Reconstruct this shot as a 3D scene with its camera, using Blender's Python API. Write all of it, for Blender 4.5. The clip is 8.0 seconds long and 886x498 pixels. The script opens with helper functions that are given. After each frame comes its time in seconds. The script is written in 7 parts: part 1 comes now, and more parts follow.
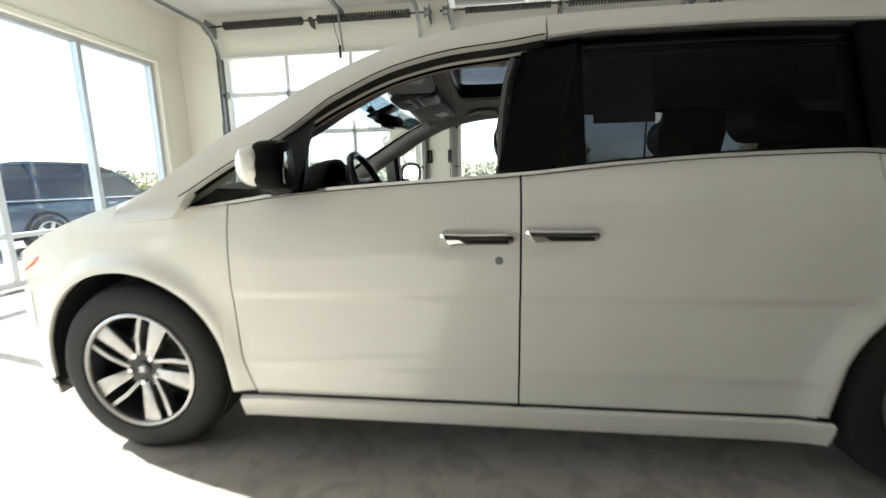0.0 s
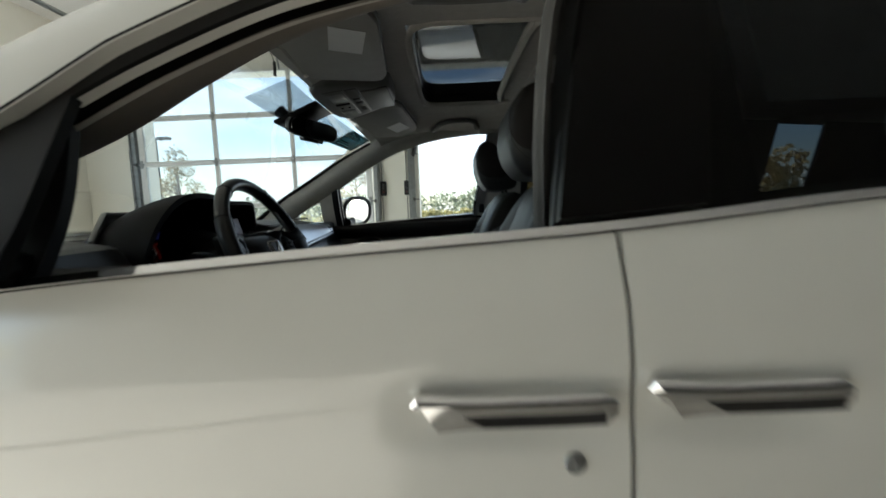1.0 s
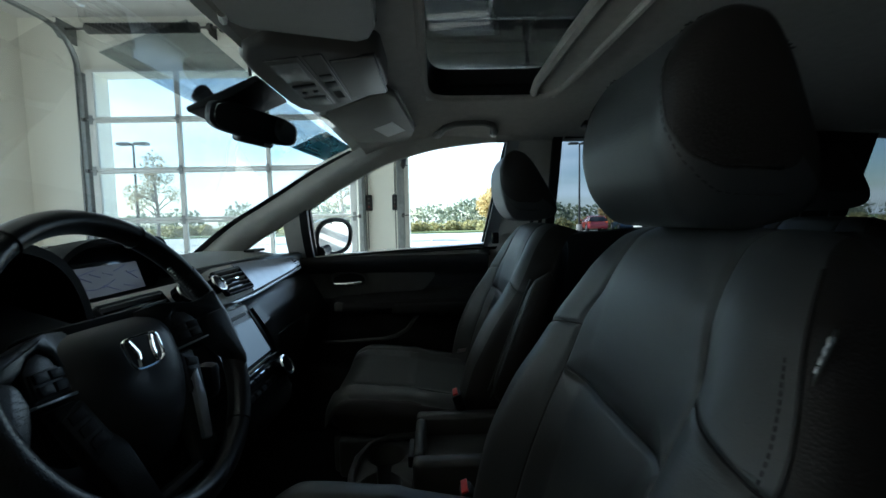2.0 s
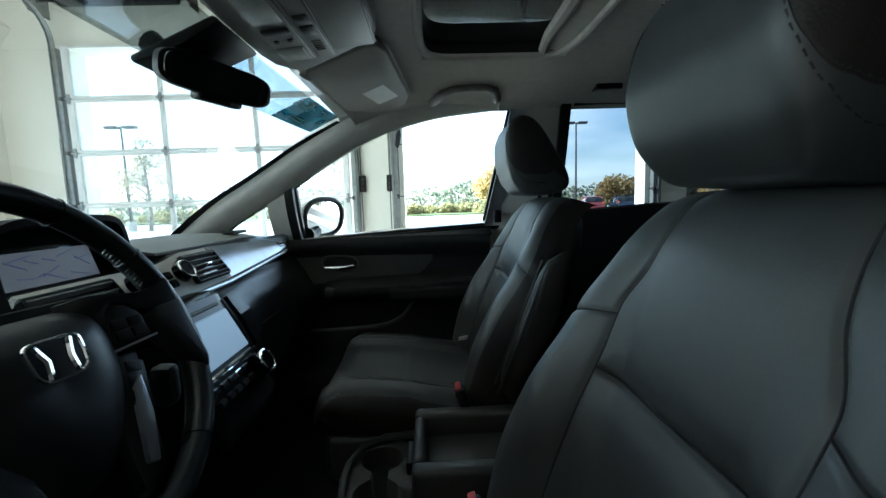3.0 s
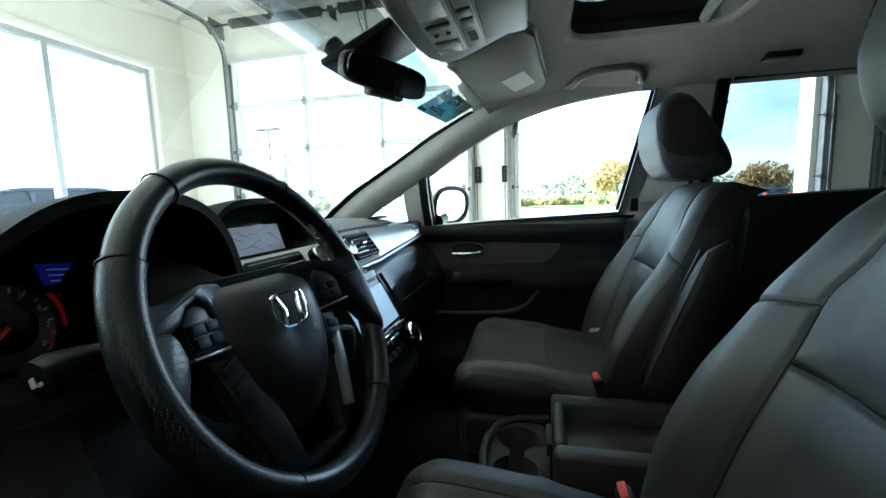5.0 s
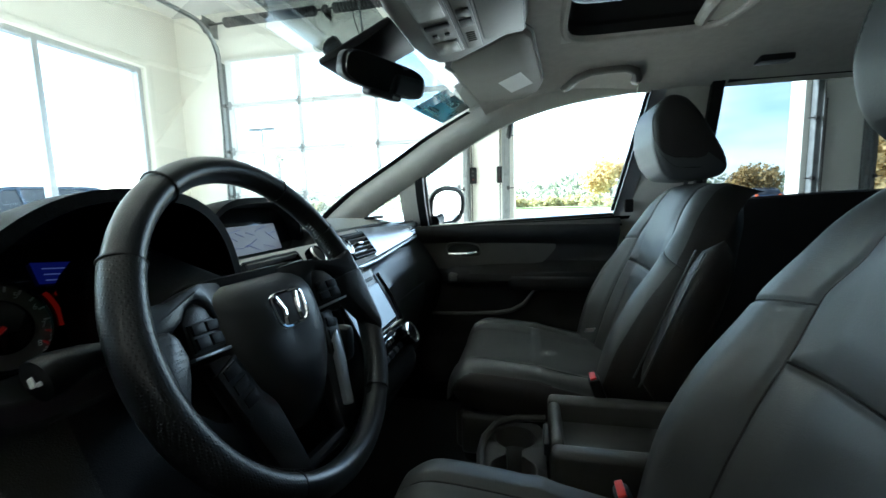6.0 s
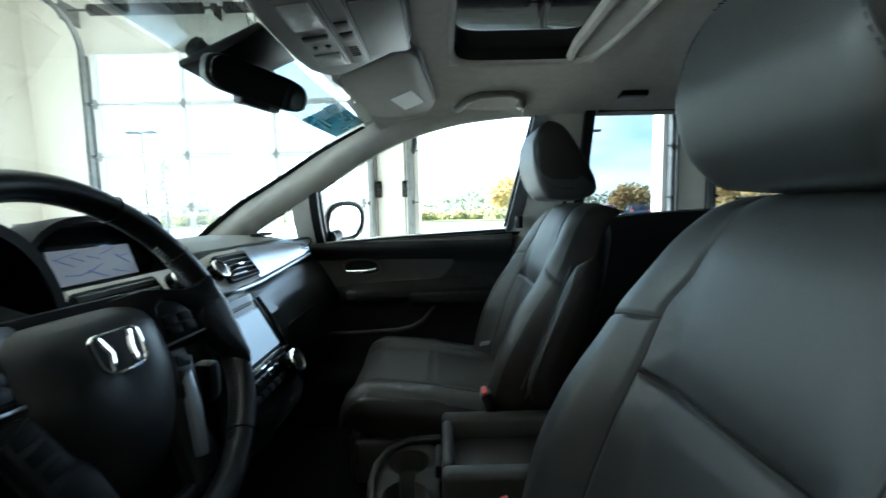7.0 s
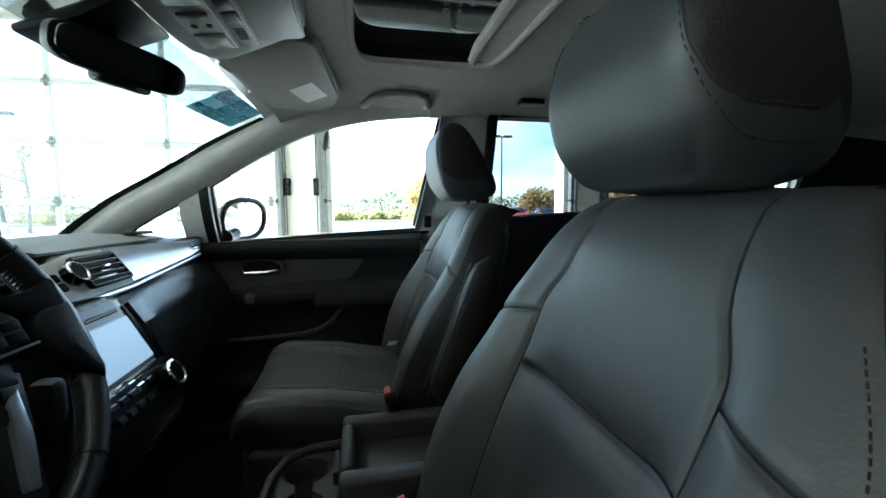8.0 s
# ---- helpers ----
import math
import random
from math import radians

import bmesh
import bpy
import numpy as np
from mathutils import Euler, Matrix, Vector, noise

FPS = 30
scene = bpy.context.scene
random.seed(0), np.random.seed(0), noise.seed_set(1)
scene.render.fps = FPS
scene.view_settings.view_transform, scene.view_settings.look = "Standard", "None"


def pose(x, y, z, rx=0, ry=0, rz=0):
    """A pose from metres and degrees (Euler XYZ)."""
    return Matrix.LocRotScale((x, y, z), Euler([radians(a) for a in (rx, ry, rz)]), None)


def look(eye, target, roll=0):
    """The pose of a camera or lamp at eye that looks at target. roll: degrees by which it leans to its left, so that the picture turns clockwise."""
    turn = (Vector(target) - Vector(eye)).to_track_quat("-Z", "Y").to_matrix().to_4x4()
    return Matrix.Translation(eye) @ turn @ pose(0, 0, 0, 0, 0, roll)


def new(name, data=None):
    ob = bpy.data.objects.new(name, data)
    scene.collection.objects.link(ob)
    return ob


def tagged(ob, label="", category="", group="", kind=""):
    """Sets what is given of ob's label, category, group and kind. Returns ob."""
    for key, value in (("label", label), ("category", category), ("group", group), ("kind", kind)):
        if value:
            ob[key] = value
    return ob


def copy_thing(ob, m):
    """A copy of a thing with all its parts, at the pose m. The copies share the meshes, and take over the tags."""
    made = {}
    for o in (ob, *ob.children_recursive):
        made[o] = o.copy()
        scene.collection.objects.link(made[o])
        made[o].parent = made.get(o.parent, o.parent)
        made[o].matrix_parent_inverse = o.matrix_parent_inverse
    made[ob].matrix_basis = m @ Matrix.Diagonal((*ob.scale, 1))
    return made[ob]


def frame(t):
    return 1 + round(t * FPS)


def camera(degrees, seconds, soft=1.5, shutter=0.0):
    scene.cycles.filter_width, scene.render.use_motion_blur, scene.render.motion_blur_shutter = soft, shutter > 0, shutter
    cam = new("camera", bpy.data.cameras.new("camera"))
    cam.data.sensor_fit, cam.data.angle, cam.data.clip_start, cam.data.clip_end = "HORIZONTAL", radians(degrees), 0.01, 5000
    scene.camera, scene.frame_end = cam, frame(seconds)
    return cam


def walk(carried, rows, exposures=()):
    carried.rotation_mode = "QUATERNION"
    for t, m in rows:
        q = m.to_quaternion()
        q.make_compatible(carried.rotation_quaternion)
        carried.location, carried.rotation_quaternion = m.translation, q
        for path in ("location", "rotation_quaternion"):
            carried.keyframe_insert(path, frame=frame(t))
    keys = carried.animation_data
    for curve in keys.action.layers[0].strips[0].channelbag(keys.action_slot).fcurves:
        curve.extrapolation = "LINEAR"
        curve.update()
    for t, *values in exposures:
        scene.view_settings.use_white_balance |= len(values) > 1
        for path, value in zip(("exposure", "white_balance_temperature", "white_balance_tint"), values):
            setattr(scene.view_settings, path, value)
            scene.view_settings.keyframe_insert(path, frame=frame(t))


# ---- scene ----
cam = camera(94.1, 8.0, shutter=0.4)
PATH = [
    (0, (-0.093, -1.396, 1.118), (-0.335, 0.561, 0.783), -1.2),
    (0.5, (-0.163, -0.934, 1.139), (-0.303, 1.046, 0.889), -1.5),
    (0.8, (-0.206, -0.659, 1.145), (-0.204, 1.325, 0.892), -2.0),
    (1, (-0.22, -0.485, 1.158), (-0.249, 1.506, 0.966), -2.2),
    (1.2, (-0.232, -0.34, 1.183), (-0.343, 1.651, 1.038), -0.2),
    (1.5, (-0.257, -0.14, 1.207), (-0.315, 1.856, 1.087), -0.1),
    (1.6, (-0.26, -0.09, 1.211), (-0.295, 1.907, 1.103), -0.5),
    (1.8, (-0.28, 0.007, 1.229), (-0.252, 2.004, 1.122), -1.1),
    (2, (-0.295, 0.064, 1.235), (-0.252, 2.059, 1.097), -1.2),
    (2.2, (-0.305, 0.1, 1.234), (-0.239, 2.093, 1.074), -1.9),
    (3.5, (-0.299, 0.213, 1.206), (-0.258, 2.197, 0.957), -1.6),
    (4, (-0.329, 0.197, 1.205), (-0.495, 2.174, 0.952), -2.1),
    (4.5, (-0.37, 0.175, 1.202), (-0.751, 2.124, 0.966), -1.7),
    (4.7, (-0.377, 0.165, 1.202), (-0.812, 2.102, 0.96), -1.8),
    (5.8, (-0.385, 0.162, 1.197), (-0.844, 2.094, 0.953), -1.8),
    (6, (-0.388, 0.161, 1.2), (-0.811, 2.101, 0.959), -1.6),
    (6.5, (-0.374, 0.178, 1.204), (-0.638, 2.147, 0.977), -1.8),
    (7, (-0.344, 0.189, 1.21), (-0.336, 2.18, 1.021), -1.2),
    (7.5, (-0.314, 0.192, 1.207), (-0.045, 2.166, 1.028), -0.7),
    (8, (-0.305, 0.192, 1.204), (0.095, 2.142, 1.012), -0.4),
]
EXPOSURES = [(0.0, 2.38, 6100, 8), (0.7, 2.22, 6050, 8), (1.1, 1.98, 5850, 6), (1.5, 1.84, 5350, 1), (2.2, 2.5, 5220, 0), (3.4, 3.28, 5250, -1), (4.5, 3.80, 5270, -1), (8.0, 3.85, 5320, -1)]
walk(cam, [(t, look(eye, target, roll)) for t, eye, target, roll in PATH], EXPOSURES)

# ---- world and sun ----
SUN_WAY = Vector((0.975, -0.22, 0.0)).normalized()
SUN_EL = radians(30)


def make_world():
    w = bpy.data.worlds.new("sky")
    w.use_nodes = True
    scene.world = w
    nt = w.node_tree
    bg = nt.nodes["Background"]
    sky = nt.nodes.new("ShaderNodeTexSky")
    sky.sky_type, sky.sun_disc = "NISHITA", False
    sky.sun_elevation = SUN_EL
    sky.sun_rotation = math.atan2(-SUN_WAY.x, -SUN_WAY.y)
    tc = nt.nodes.new("ShaderNodeTexCoord")
    mp = nt.nodes.new("ShaderNodeMapping")
    mp.inputs["Scale"].default_value = (1.0, 1.0, 4.5)
    no = nt.nodes.new("ShaderNodeTexNoise")
    no.inputs["Scale"].default_value, no.inputs["Detail"].default_value = 2.3, 7.0
    rp = nt.nodes.new("ShaderNodeValToRGB")
    rp.color_ramp.elements[0].position, rp.color_ramp.elements[1].position = 0.42, 0.68
    mx = nt.nodes.new("ShaderNodeMixRGB")
    mx.inputs[2].default_value = (7.5, 7.8, 8.2, 1)
    ln = nt.links.new
    ln(tc.outputs["Generated"], mp.inputs["Vector"])
    ln(mp.outputs["Vector"], no.inputs["Vector"])
    ln(no.outputs["Fac"], rp.inputs["Fac"])
    ln(rp.outputs["Color"], mx.inputs[0])
    ln(sky.outputs["Color"], mx.inputs[1])
    ln(mx.outputs["Color"], bg.inputs["Color"])
    bg.inputs["Strength"].default_value = 0.085


make_world()
sun_data = bpy.data.lights.new("sun", "SUN")
sun_data.energy, sun_data.angle, sun_data.color = 5.0, radians(0.5), (1.0, 0.95, 0.87)
sun = new("sun", sun_data)
sun.matrix_world = look((0, 0, 0), (SUN_WAY.x * math.cos(SUN_EL), SUN_WAY.y * math.cos(SUN_EL), -math.sin(SUN_EL)))

# ---- materials ----
def bsdf(name, color, rough=0.5, metal=0.0, spec=0.5, coat=0.0, vary=0.0, vscale=6.0, bump=0.0, bscale=200.0, grain="noise", tone=None, crease=0.0):
    """A principled surface with two scales of variation: blotches of colour and roughness, and a fine relief."""
    m = bpy.data.materials.new(name)
    m.use_nodes = True
    nt, ln = m.node_tree, m.node_tree.links.new
    p = nt.nodes["Principled BSDF"]
    p.inputs["Base Color"].default_value = (*color, 1)
    p.inputs["Roughness"].default_value = rough
    p.inputs["Metallic"].default_value = metal
    p.inputs["Specular IOR Level"].default_value = spec
    p.inputs["Coat Weight"].default_value = coat
    p.inputs["Coat Roughness"].default_value = 0.03
    tc = nt.nodes.new("ShaderNodeTexCoord")
    if vary:
        a = nt.nodes.new("ShaderNodeTexNoise")
        a.inputs["Scale"].default_value, a.inputs["Detail"].default_value, a.inputs["Roughness"].default_value = vscale, 6.0, 0.6
        ln(tc.outputs["Object"], a.inputs["Vector"])
        r = nt.nodes.new("ShaderNodeValToRGB")
        r.color_ramp.elements[0].position, r.color_ramp.elements[1].position = 0.3, 0.7
        lo = tone or color
        r.color_ramp.elements[0].color = (*[c * (1 - vary) for c in lo], 1)
        r.color_ramp.elements[1].color = (*[min(1, c * (1 + vary * 0.6)) for c in color], 1)
        ln(a.outputs["Fac"], r.inputs["Fac"])
        ln(r.outputs["Color"], p.inputs["Base Color"])
        b = nt.nodes.new("ShaderNodeMapRange")
        b.inputs["To Min"].default_value, b.inputs["To Max"].default_value = max(0.02, rough - vary * 0.25), min(1, rough + vary * 0.25)
        ln(a.outputs["Fac"], b.inputs["Value"])
        ln(b.outputs["Result"], p.inputs["Roughness"])
    if bump:
        n = nt.nodes.new("ShaderNodeTexVoronoi" if grain == "cell" else "ShaderNodeTexNoise")
        n.inputs["Scale"].default_value = bscale
        ln(tc.outputs["Object"], n.inputs["Vector"])
        bu = nt.nodes.new("ShaderNodeBump")
        bu.inputs["Strength"].default_value, bu.inputs["Distance"].default_value = bump, 0.002
        ln(n.outputs["Distance" if grain == "cell" else "Fac"], bu.inputs["Height"])
        ln(bu.outputs["Normal"], p.inputs["Normal"])
        if crease:  # fine wrinkles in patches, as worn leather has
            mp = nt.nodes.new("ShaderNodeMapping")
            mp.inputs["Scale"].default_value = (1.0, 0.55, 1.6)
            ln(tc.outputs["Object"], mp.inputs["Vector"])
            w = nt.nodes.new("ShaderNodeTexNoise")
            w.inputs["Scale"].default_value, w.inputs["Detail"].default_value, w.inputs["Distortion"].default_value = 120.0, 3.0, 1.2
            ln(mp.outputs["Vector"], w.inputs["Vector"])
            q = nt.nodes.new("ShaderNodeTexNoise")
            q.inputs["Scale"].default_value, q.inputs["Detail"].default_value = 11.0, 2.0
            ln(tc.outputs["Object"], q.inputs["Vector"])
            r = nt.nodes.new("ShaderNodeValToRGB")
            r.color_ramp.elements[0].position, r.color_ramp.elements[1].position = 0.45, 0.68
            ln(q.outputs["Fac"], r.inputs["Fac"])
            k = nt.nodes.new("ShaderNodeMath")
            k.operation = "MULTIPLY"
            ln(w.outputs["Fac"], k.inputs[0])
            ln(r.outputs["Color"], k.inputs[1])
            b2 = nt.nodes.new("ShaderNodeBump")
            b2.inputs["Strength"].default_value, b2.inputs["Distance"].default_value = crease, 0.003
            ln(k.outputs["Value"], b2.inputs["Height"])
            ln(bu.outputs["Normal"], b2.inputs["Normal"])
            ln(b2.outputs["Normal"], p.inputs["Normal"])
    return m


def perforated(name, color, rough, scale):
    """Leather with rows of small punched holes."""
    m = bsdf(name, color, rough, spec=0.5)
    nt, ln = m.node_tree, m.node_tree.links.new
    p = nt.nodes["Principled BSDF"]
    tc = nt.nodes.new("ShaderNodeTexCoord")
    v = nt.nodes.new("ShaderNodeTexVoronoi")
    v.inputs["Scale"].default_value, v.inputs["Randomness"].default_value = scale, 0.15
    r = nt.nodes.new("ShaderNodeValToRGB")
    r.color_ramp.elements[0].position, r.color_ramp.elements[1].position = 0.26, 0.40
    c = nt.nodes.new("ShaderNodeMixRGB")
    c.inputs[1].default_value, c.inputs[2].default_value = (0.001, 0.001, 0.001, 1), (*color, 1)
    bu = nt.nodes.new("ShaderNodeBump")
    bu.inputs["Strength"].default_value, bu.inputs["Distance"].default_value = 0.3, 0.001
    ln(tc.outputs["Object"], v.inputs["Vector"])
    ln(v.outputs["Distance"], r.inputs["Fac"])
    ln(r.outputs["Color"], c.inputs[0])
    ln(c.outputs["Color"], p.inputs["Base Color"])
    ln(r.outputs["Color"], bu.inputs["Height"])
    ln(bu.outputs["Normal"], p.inputs["Normal"])
    return m


def worn_concrete(name, light, dark):
    """Trowelled concrete: broad clouds, hard-edged stains, fine grit."""
    m = bsdf(name, light, 0.5, bump=0.25, bscale=60)
    nt, ln = m.node_tree, m.node_tree.links.new
    p = nt.nodes["Principled BSDF"]
    tc = nt.nodes.new("ShaderNodeTexCoord")
    col = None
    for scale, detail, lo, hi, depth in ((1.1, 6.0, 0.35, 0.65, 0.55), (7.0, 8.0, 0.50, 0.60, 0.45), (70.0, 3.0, 0.3, 0.7, 0.25)):
        n = nt.nodes.new("ShaderNodeTexNoise")
        n.inputs["Scale"].default_value, n.inputs["Detail"].default_value, n.inputs["Distortion"].default_value = scale, detail, 0.6
        r = nt.nodes.new("ShaderNodeValToRGB")
        r.color_ramp.elements[0].position, r.color_ramp.elements[1].position = lo, hi
        k = nt.nodes.new("ShaderNodeMath")
        k.operation, k.inputs[1].default_value = "MULTIPLY", depth
        x = nt.nodes.new("ShaderNodeMixRGB")
        x.inputs[2].default_value = (*dark, 1)
        ln(tc.outputs["Object"], n.inputs["Vector"])
        ln(n.outputs["Fac"], r.inputs["Fac"])
        ln(r.outputs["Color"], k.inputs[0])
        ln(k.outputs["Value"], x.inputs[0])
        if col:
            ln(col, x.inputs[1])
        else:
            x.inputs[1].default_value = (*light, 1)
        col = x.outputs["Color"]
    ln(col, p.inputs["Base Color"])
    return m


def glass(name, tint=(0.95, 0.97, 0.96), gloss=1.0, veil=0.0):
    """Thin pane: clear or tinted, with a mirror gloss that grows at grazing angles, and a pale veil for glare."""
    m = bpy.data.materials.new(name)
    m.use_nodes = True
    nt, ln = m.node_tree, m.node_tree.links.new
    nt.nodes.remove(nt.nodes["Principled BSDF"])
    t = nt.nodes.new("ShaderNodeBsdfTransparent")
    t.inputs["Color"].default_value = (*tint, 1)
    g = nt.nodes.new("ShaderNodeBsdfGlossy")
    g.inputs["Roughness"].default_value = 0.01
    f = nt.nodes.new("ShaderNodeFresnel")
    f.inputs["IOR"].default_value = 1.45
    k = nt.nodes.new("ShaderNodeMath")
    k.operation = "MULTIPLY"
    k.inputs[1].default_value = gloss
    mx = nt.nodes.new("ShaderNodeMixShader")
    ln(f.outputs["Fac"], k.inputs[0])
    ln(k.outputs["Value"], mx.inputs["Fac"])
    ln(t.outputs["BSDF"], mx.inputs[1])
    ln(g.outputs["BSDF"], mx.inputs[2])
    out = mx
    if veil:
        d = nt.nodes.new("ShaderNodeBsdfTranslucent")
        d.inputs["Color"].default_value = (0.8, 0.8, 0.78, 1)
        out = nt.nodes.new("ShaderNodeMixShader")
        out.inputs["Fac"].default_value = veil
        ln(mx.outputs["Shader"], out.inputs[1])
        ln(d.outputs["BSDF"], out.inputs[2])
    ln(out.outputs["Shader"], nt.nodes["Material Output"].inputs["Surface"])
    return m


def glow(name, color, strength):
    m = bpy.data.materials.new(name)
    m.use_nodes = True
    p = m.node_tree.nodes["Principled BSDF"]
    p.inputs["Base Color"].default_value = (0.02, 0.02, 0.02, 1)
    p.inputs["Roughness"].default_value = 0.35
    p.inputs["Specular IOR Level"].default_value = 0.2
    p.inputs["Emission Color"].default_value = (*color, 1)
    p.inputs["Emission Strength"].default_value = strength
    return m


PAINT = bsdf("pearl_white_paint", (0.78, 0.77, 0.71), 0.28, spec=0.5, coat=1.0, vary=0.03, vscale=3.0, bump=0.02, bscale=900)
BLACK = bsdf("black_trim", (0.007, 0.007, 0.0075), 0.45, spec=0.3, vary=0.2, vscale=20, bump=0.1, bscale=500)
GLOSS_BLACK = bsdf("gloss_black", (0.008, 0.008, 0.009), 0.12, coat=0.6, vary=0.1)
STACK_BLACK = bsdf("stack_black", (0.006, 0.006, 0.007), 0.22, spec=0.2, vary=0.1)
SATIN_BLACK = bsdf("satin_black_film", (0.004, 0.0037, 0.0035), 0.38, spec=0.08, vary=0.1, vscale=10)
RUBBER = bsdf("rubber", (0.014, 0.014, 0.014), 0.75, vary=0.3, vscale=15, bump=0.3, bscale=120)
CHROME = bsdf("chrome", (0.86, 0.86, 0.86), 0.05, metal=1.0, vary=0.05)
ALLOY = bsdf("machined_alloy", (0.46, 0.46, 0.455), 0.32, metal=1.0, vary=0.15, vscale=30)
ALLOY_DARK = bsdf("dark_alloy", (0.06, 0.06, 0.065), 0.35, metal=0.6, vary=0.2)
LEATHER = bsdf("grey_leather", (0.025, 0.0257, 0.0255), 0.50, spec=0.75, vary=0.12, vscale=9, bump=0.05, bscale=480, grain="cell", crease=0.14)
# Brown side vinyl, taken darker to hold the shade on the seat sides.
LEATHER_SIDE = bsdf("shaded_brown_vinyl", (0.013, 0.0105, 0.009), 0.5, spec=0.4, vary=0.15, vscale=9, bump=0.14, bscale=380, grain="cell")
STITCH = bsdf("stitch_thread", (0.012, 0.011, 0.011), 0.8, vary=0.2)
WHEEL_LEATHER = bsdf("black_leather", (0.010, 0.011, 0.0125), 0.30, spec=0.42, vary=0.2, vscale=14, bump=0.06, bscale=500, grain="cell")
HEADLINER = bsdf("headliner_cloth", (0.52, 0.50, 0.46), 0.95, spec=0.1, vary=0.08, vscale=40, bump=0.3, bscale=900)
CONSOLE_GREY = bsdf("console_grey", (0.030, 0.029, 0.0265), 0.45, vary=0.12, vscale=16, bump=0.2, bscale=600, grain="cell")
DARK_RED = bsdf("dark_red_plastic", (0.16, 0.012, 0.01), 0.5)
# Beige pillar trim in a darker tone: the pad's shade is in it.
PAD_TRIM = bsdf("shaded_beige_trim", (0.24, 0.215, 0.185), 0.6, vary=0.08, vscale=20, bump=0.15, bscale=700)
# Shaded version of the pillar grey; also serves plain dark grey parts.
DARK_TRIM = bsdf("dark_and_shaded_trim", (0.10, 0.097, 0.09), 0.55, vary=0.1, vscale=14, bump=0.2, bscale=600)
GRIP = perforated("perforated_leather", (0.014, 0.015, 0.017), 0.32, 330)
PLASTIC_GREY = bsdf("beige_grey_plastic", (0.52, 0.50, 0.45), 0.55, vary=0.08, vscale=20, bump=0.15, bscale=700)
DASH = bsdf("dark_dash_plastic", (0.007, 0.0074, 0.008), 0.62, spec=0.12, vary=0.15, vscale=12, bump=0.3, bscale=520, grain="cell")
DASH_LOW = bsdf("dash_plastic", (0.017, 0.018, 0.020), 0.36, spec=0.45, vary=0.15, vscale=12, bump=0.12, bscale=520, grain="cell")
DASH_TOP = bsdf("grey_dash_top", (0.16, 0.16, 0.15), 0.6, vary=0.1, vscale=12, bump=0.3, bscale=520, grain="cell")
SILVER = bsdf("silver_trim", (0.42, 0.44, 0.47), 0.3, metal=0.75, vary=0.08, vscale=25)
DOOR_TRIM = bsdf("door_trim", (0.019, 0.0185, 0.018), 0.6, spec=0.3, vary=0.15, vscale=10, bump=0.3, bscale=420, grain="cell")
DOOR_INSERT = bsdf("door_insert", (0.068, 0.065, 0.058), 0.6, vary=0.12, vscale=10, bump=0.3, bscale=420, grain="cell")
CARPET = bsdf("dark_carpet", (0.008, 0.008, 0.008), 0.95, vary=0.35, vscale=30, bump=0.6, bscale=300)
RED = bsdf("red_button", (0.55, 0.02, 0.015), 0.4, vary=0.1)
AMBER = bsdf("amber_lens", (0.75, 0.12, 0.02), 0.2, coat=0.8, vary=0.1)
LAMP_LENS = bsdf("frosted_lens", (0.30, 0.30, 0.29), 0.25, vary=0.1, vscale=60, bump=0.4, bscale=400)
PAPER = bsdf("printed_paper", (0.30, 0.30, 0.28), 0.8, vary=0.1, vscale=25)
WHITE_TAG = bsdf("white_label", (0.75, 0.75, 0.74), 0.7, vary=0.05)
PAD = bsdf("smooth_black_vinyl", (0.012, 0.0125, 0.0135), 0.42, vary=0.12, vscale=10, bump=0.05, bscale=700)
CONSOLE_LIGHT = bsdf("overhead_plastic", (0.135, 0.13, 0.118), 0.5, vary=0.06, vscale=20, bump=0.12, bscale=800)
VISOR = bsdf("visor_vinyl", (0.29, 0.28, 0.25), 0.7, vary=0.06, vscale=20, bump=0.15, bscale=800)
REAR_MIRROR = bsdf("rear_view_mirror", (0.58, 0.60, 0.62), 0.02, metal=1.0)
# Door mirror glass made darker, standing in for a dark reflected view.
DIM_MIRROR = bsdf("darkened_mirror", (0.28, 0.29, 0.30), 0.02, metal=1.0)
PRINT = bsdf("pale_print", (0.35, 0.42, 0.36), 0.6, vary=0.05)
MIRROR = bsdf("mirror_glass", (0.85, 0.86, 0.86), 0.015, metal=1.0)
CLEAR = glass("clear_glass", (0.93, 0.96, 0.95), 0.35, 0.001)
# Its translucent share stands in for glare over the view outside.
DOOR_PANE = glass("glare_veil_glass", (0.93, 0.96, 0.95), 0.8, 0.055)
CABIN_GLASS = glass("cabin_glass", (0.94, 0.97, 0.955), 0.4)
TINTED = glass("tinted_glass", (0.37, 0.385, 0.39), 0.6)
PRIVACY = glass("privacy_glass", (0.165, 0.178, 0.188), 0.4)
FILM = glass("banner_film", (0.46, 0.50, 0.52), 0.2)
FILM_BLUE = glass("banner_teal", (0.010, 0.036, 0.042), 0.2)
SCREEN = glow("lit_screen", (0.55, 0.70, 0.86), 0.045)
MAP_SCREEN = glow("map_screen", (0.40, 0.39, 0.42), 0.02)
MAP_LINE = glow("map_line", (0.12, 0.14, 0.34), 0.03)
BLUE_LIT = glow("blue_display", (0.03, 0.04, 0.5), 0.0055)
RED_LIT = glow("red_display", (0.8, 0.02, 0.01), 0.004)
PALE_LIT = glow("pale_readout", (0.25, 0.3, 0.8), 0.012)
WALL = bsdf("wall_paint", (0.80, 0.78, 0.70), 0.8, vary=0.03, vscale=1.5, bump=0.1, bscale=150)
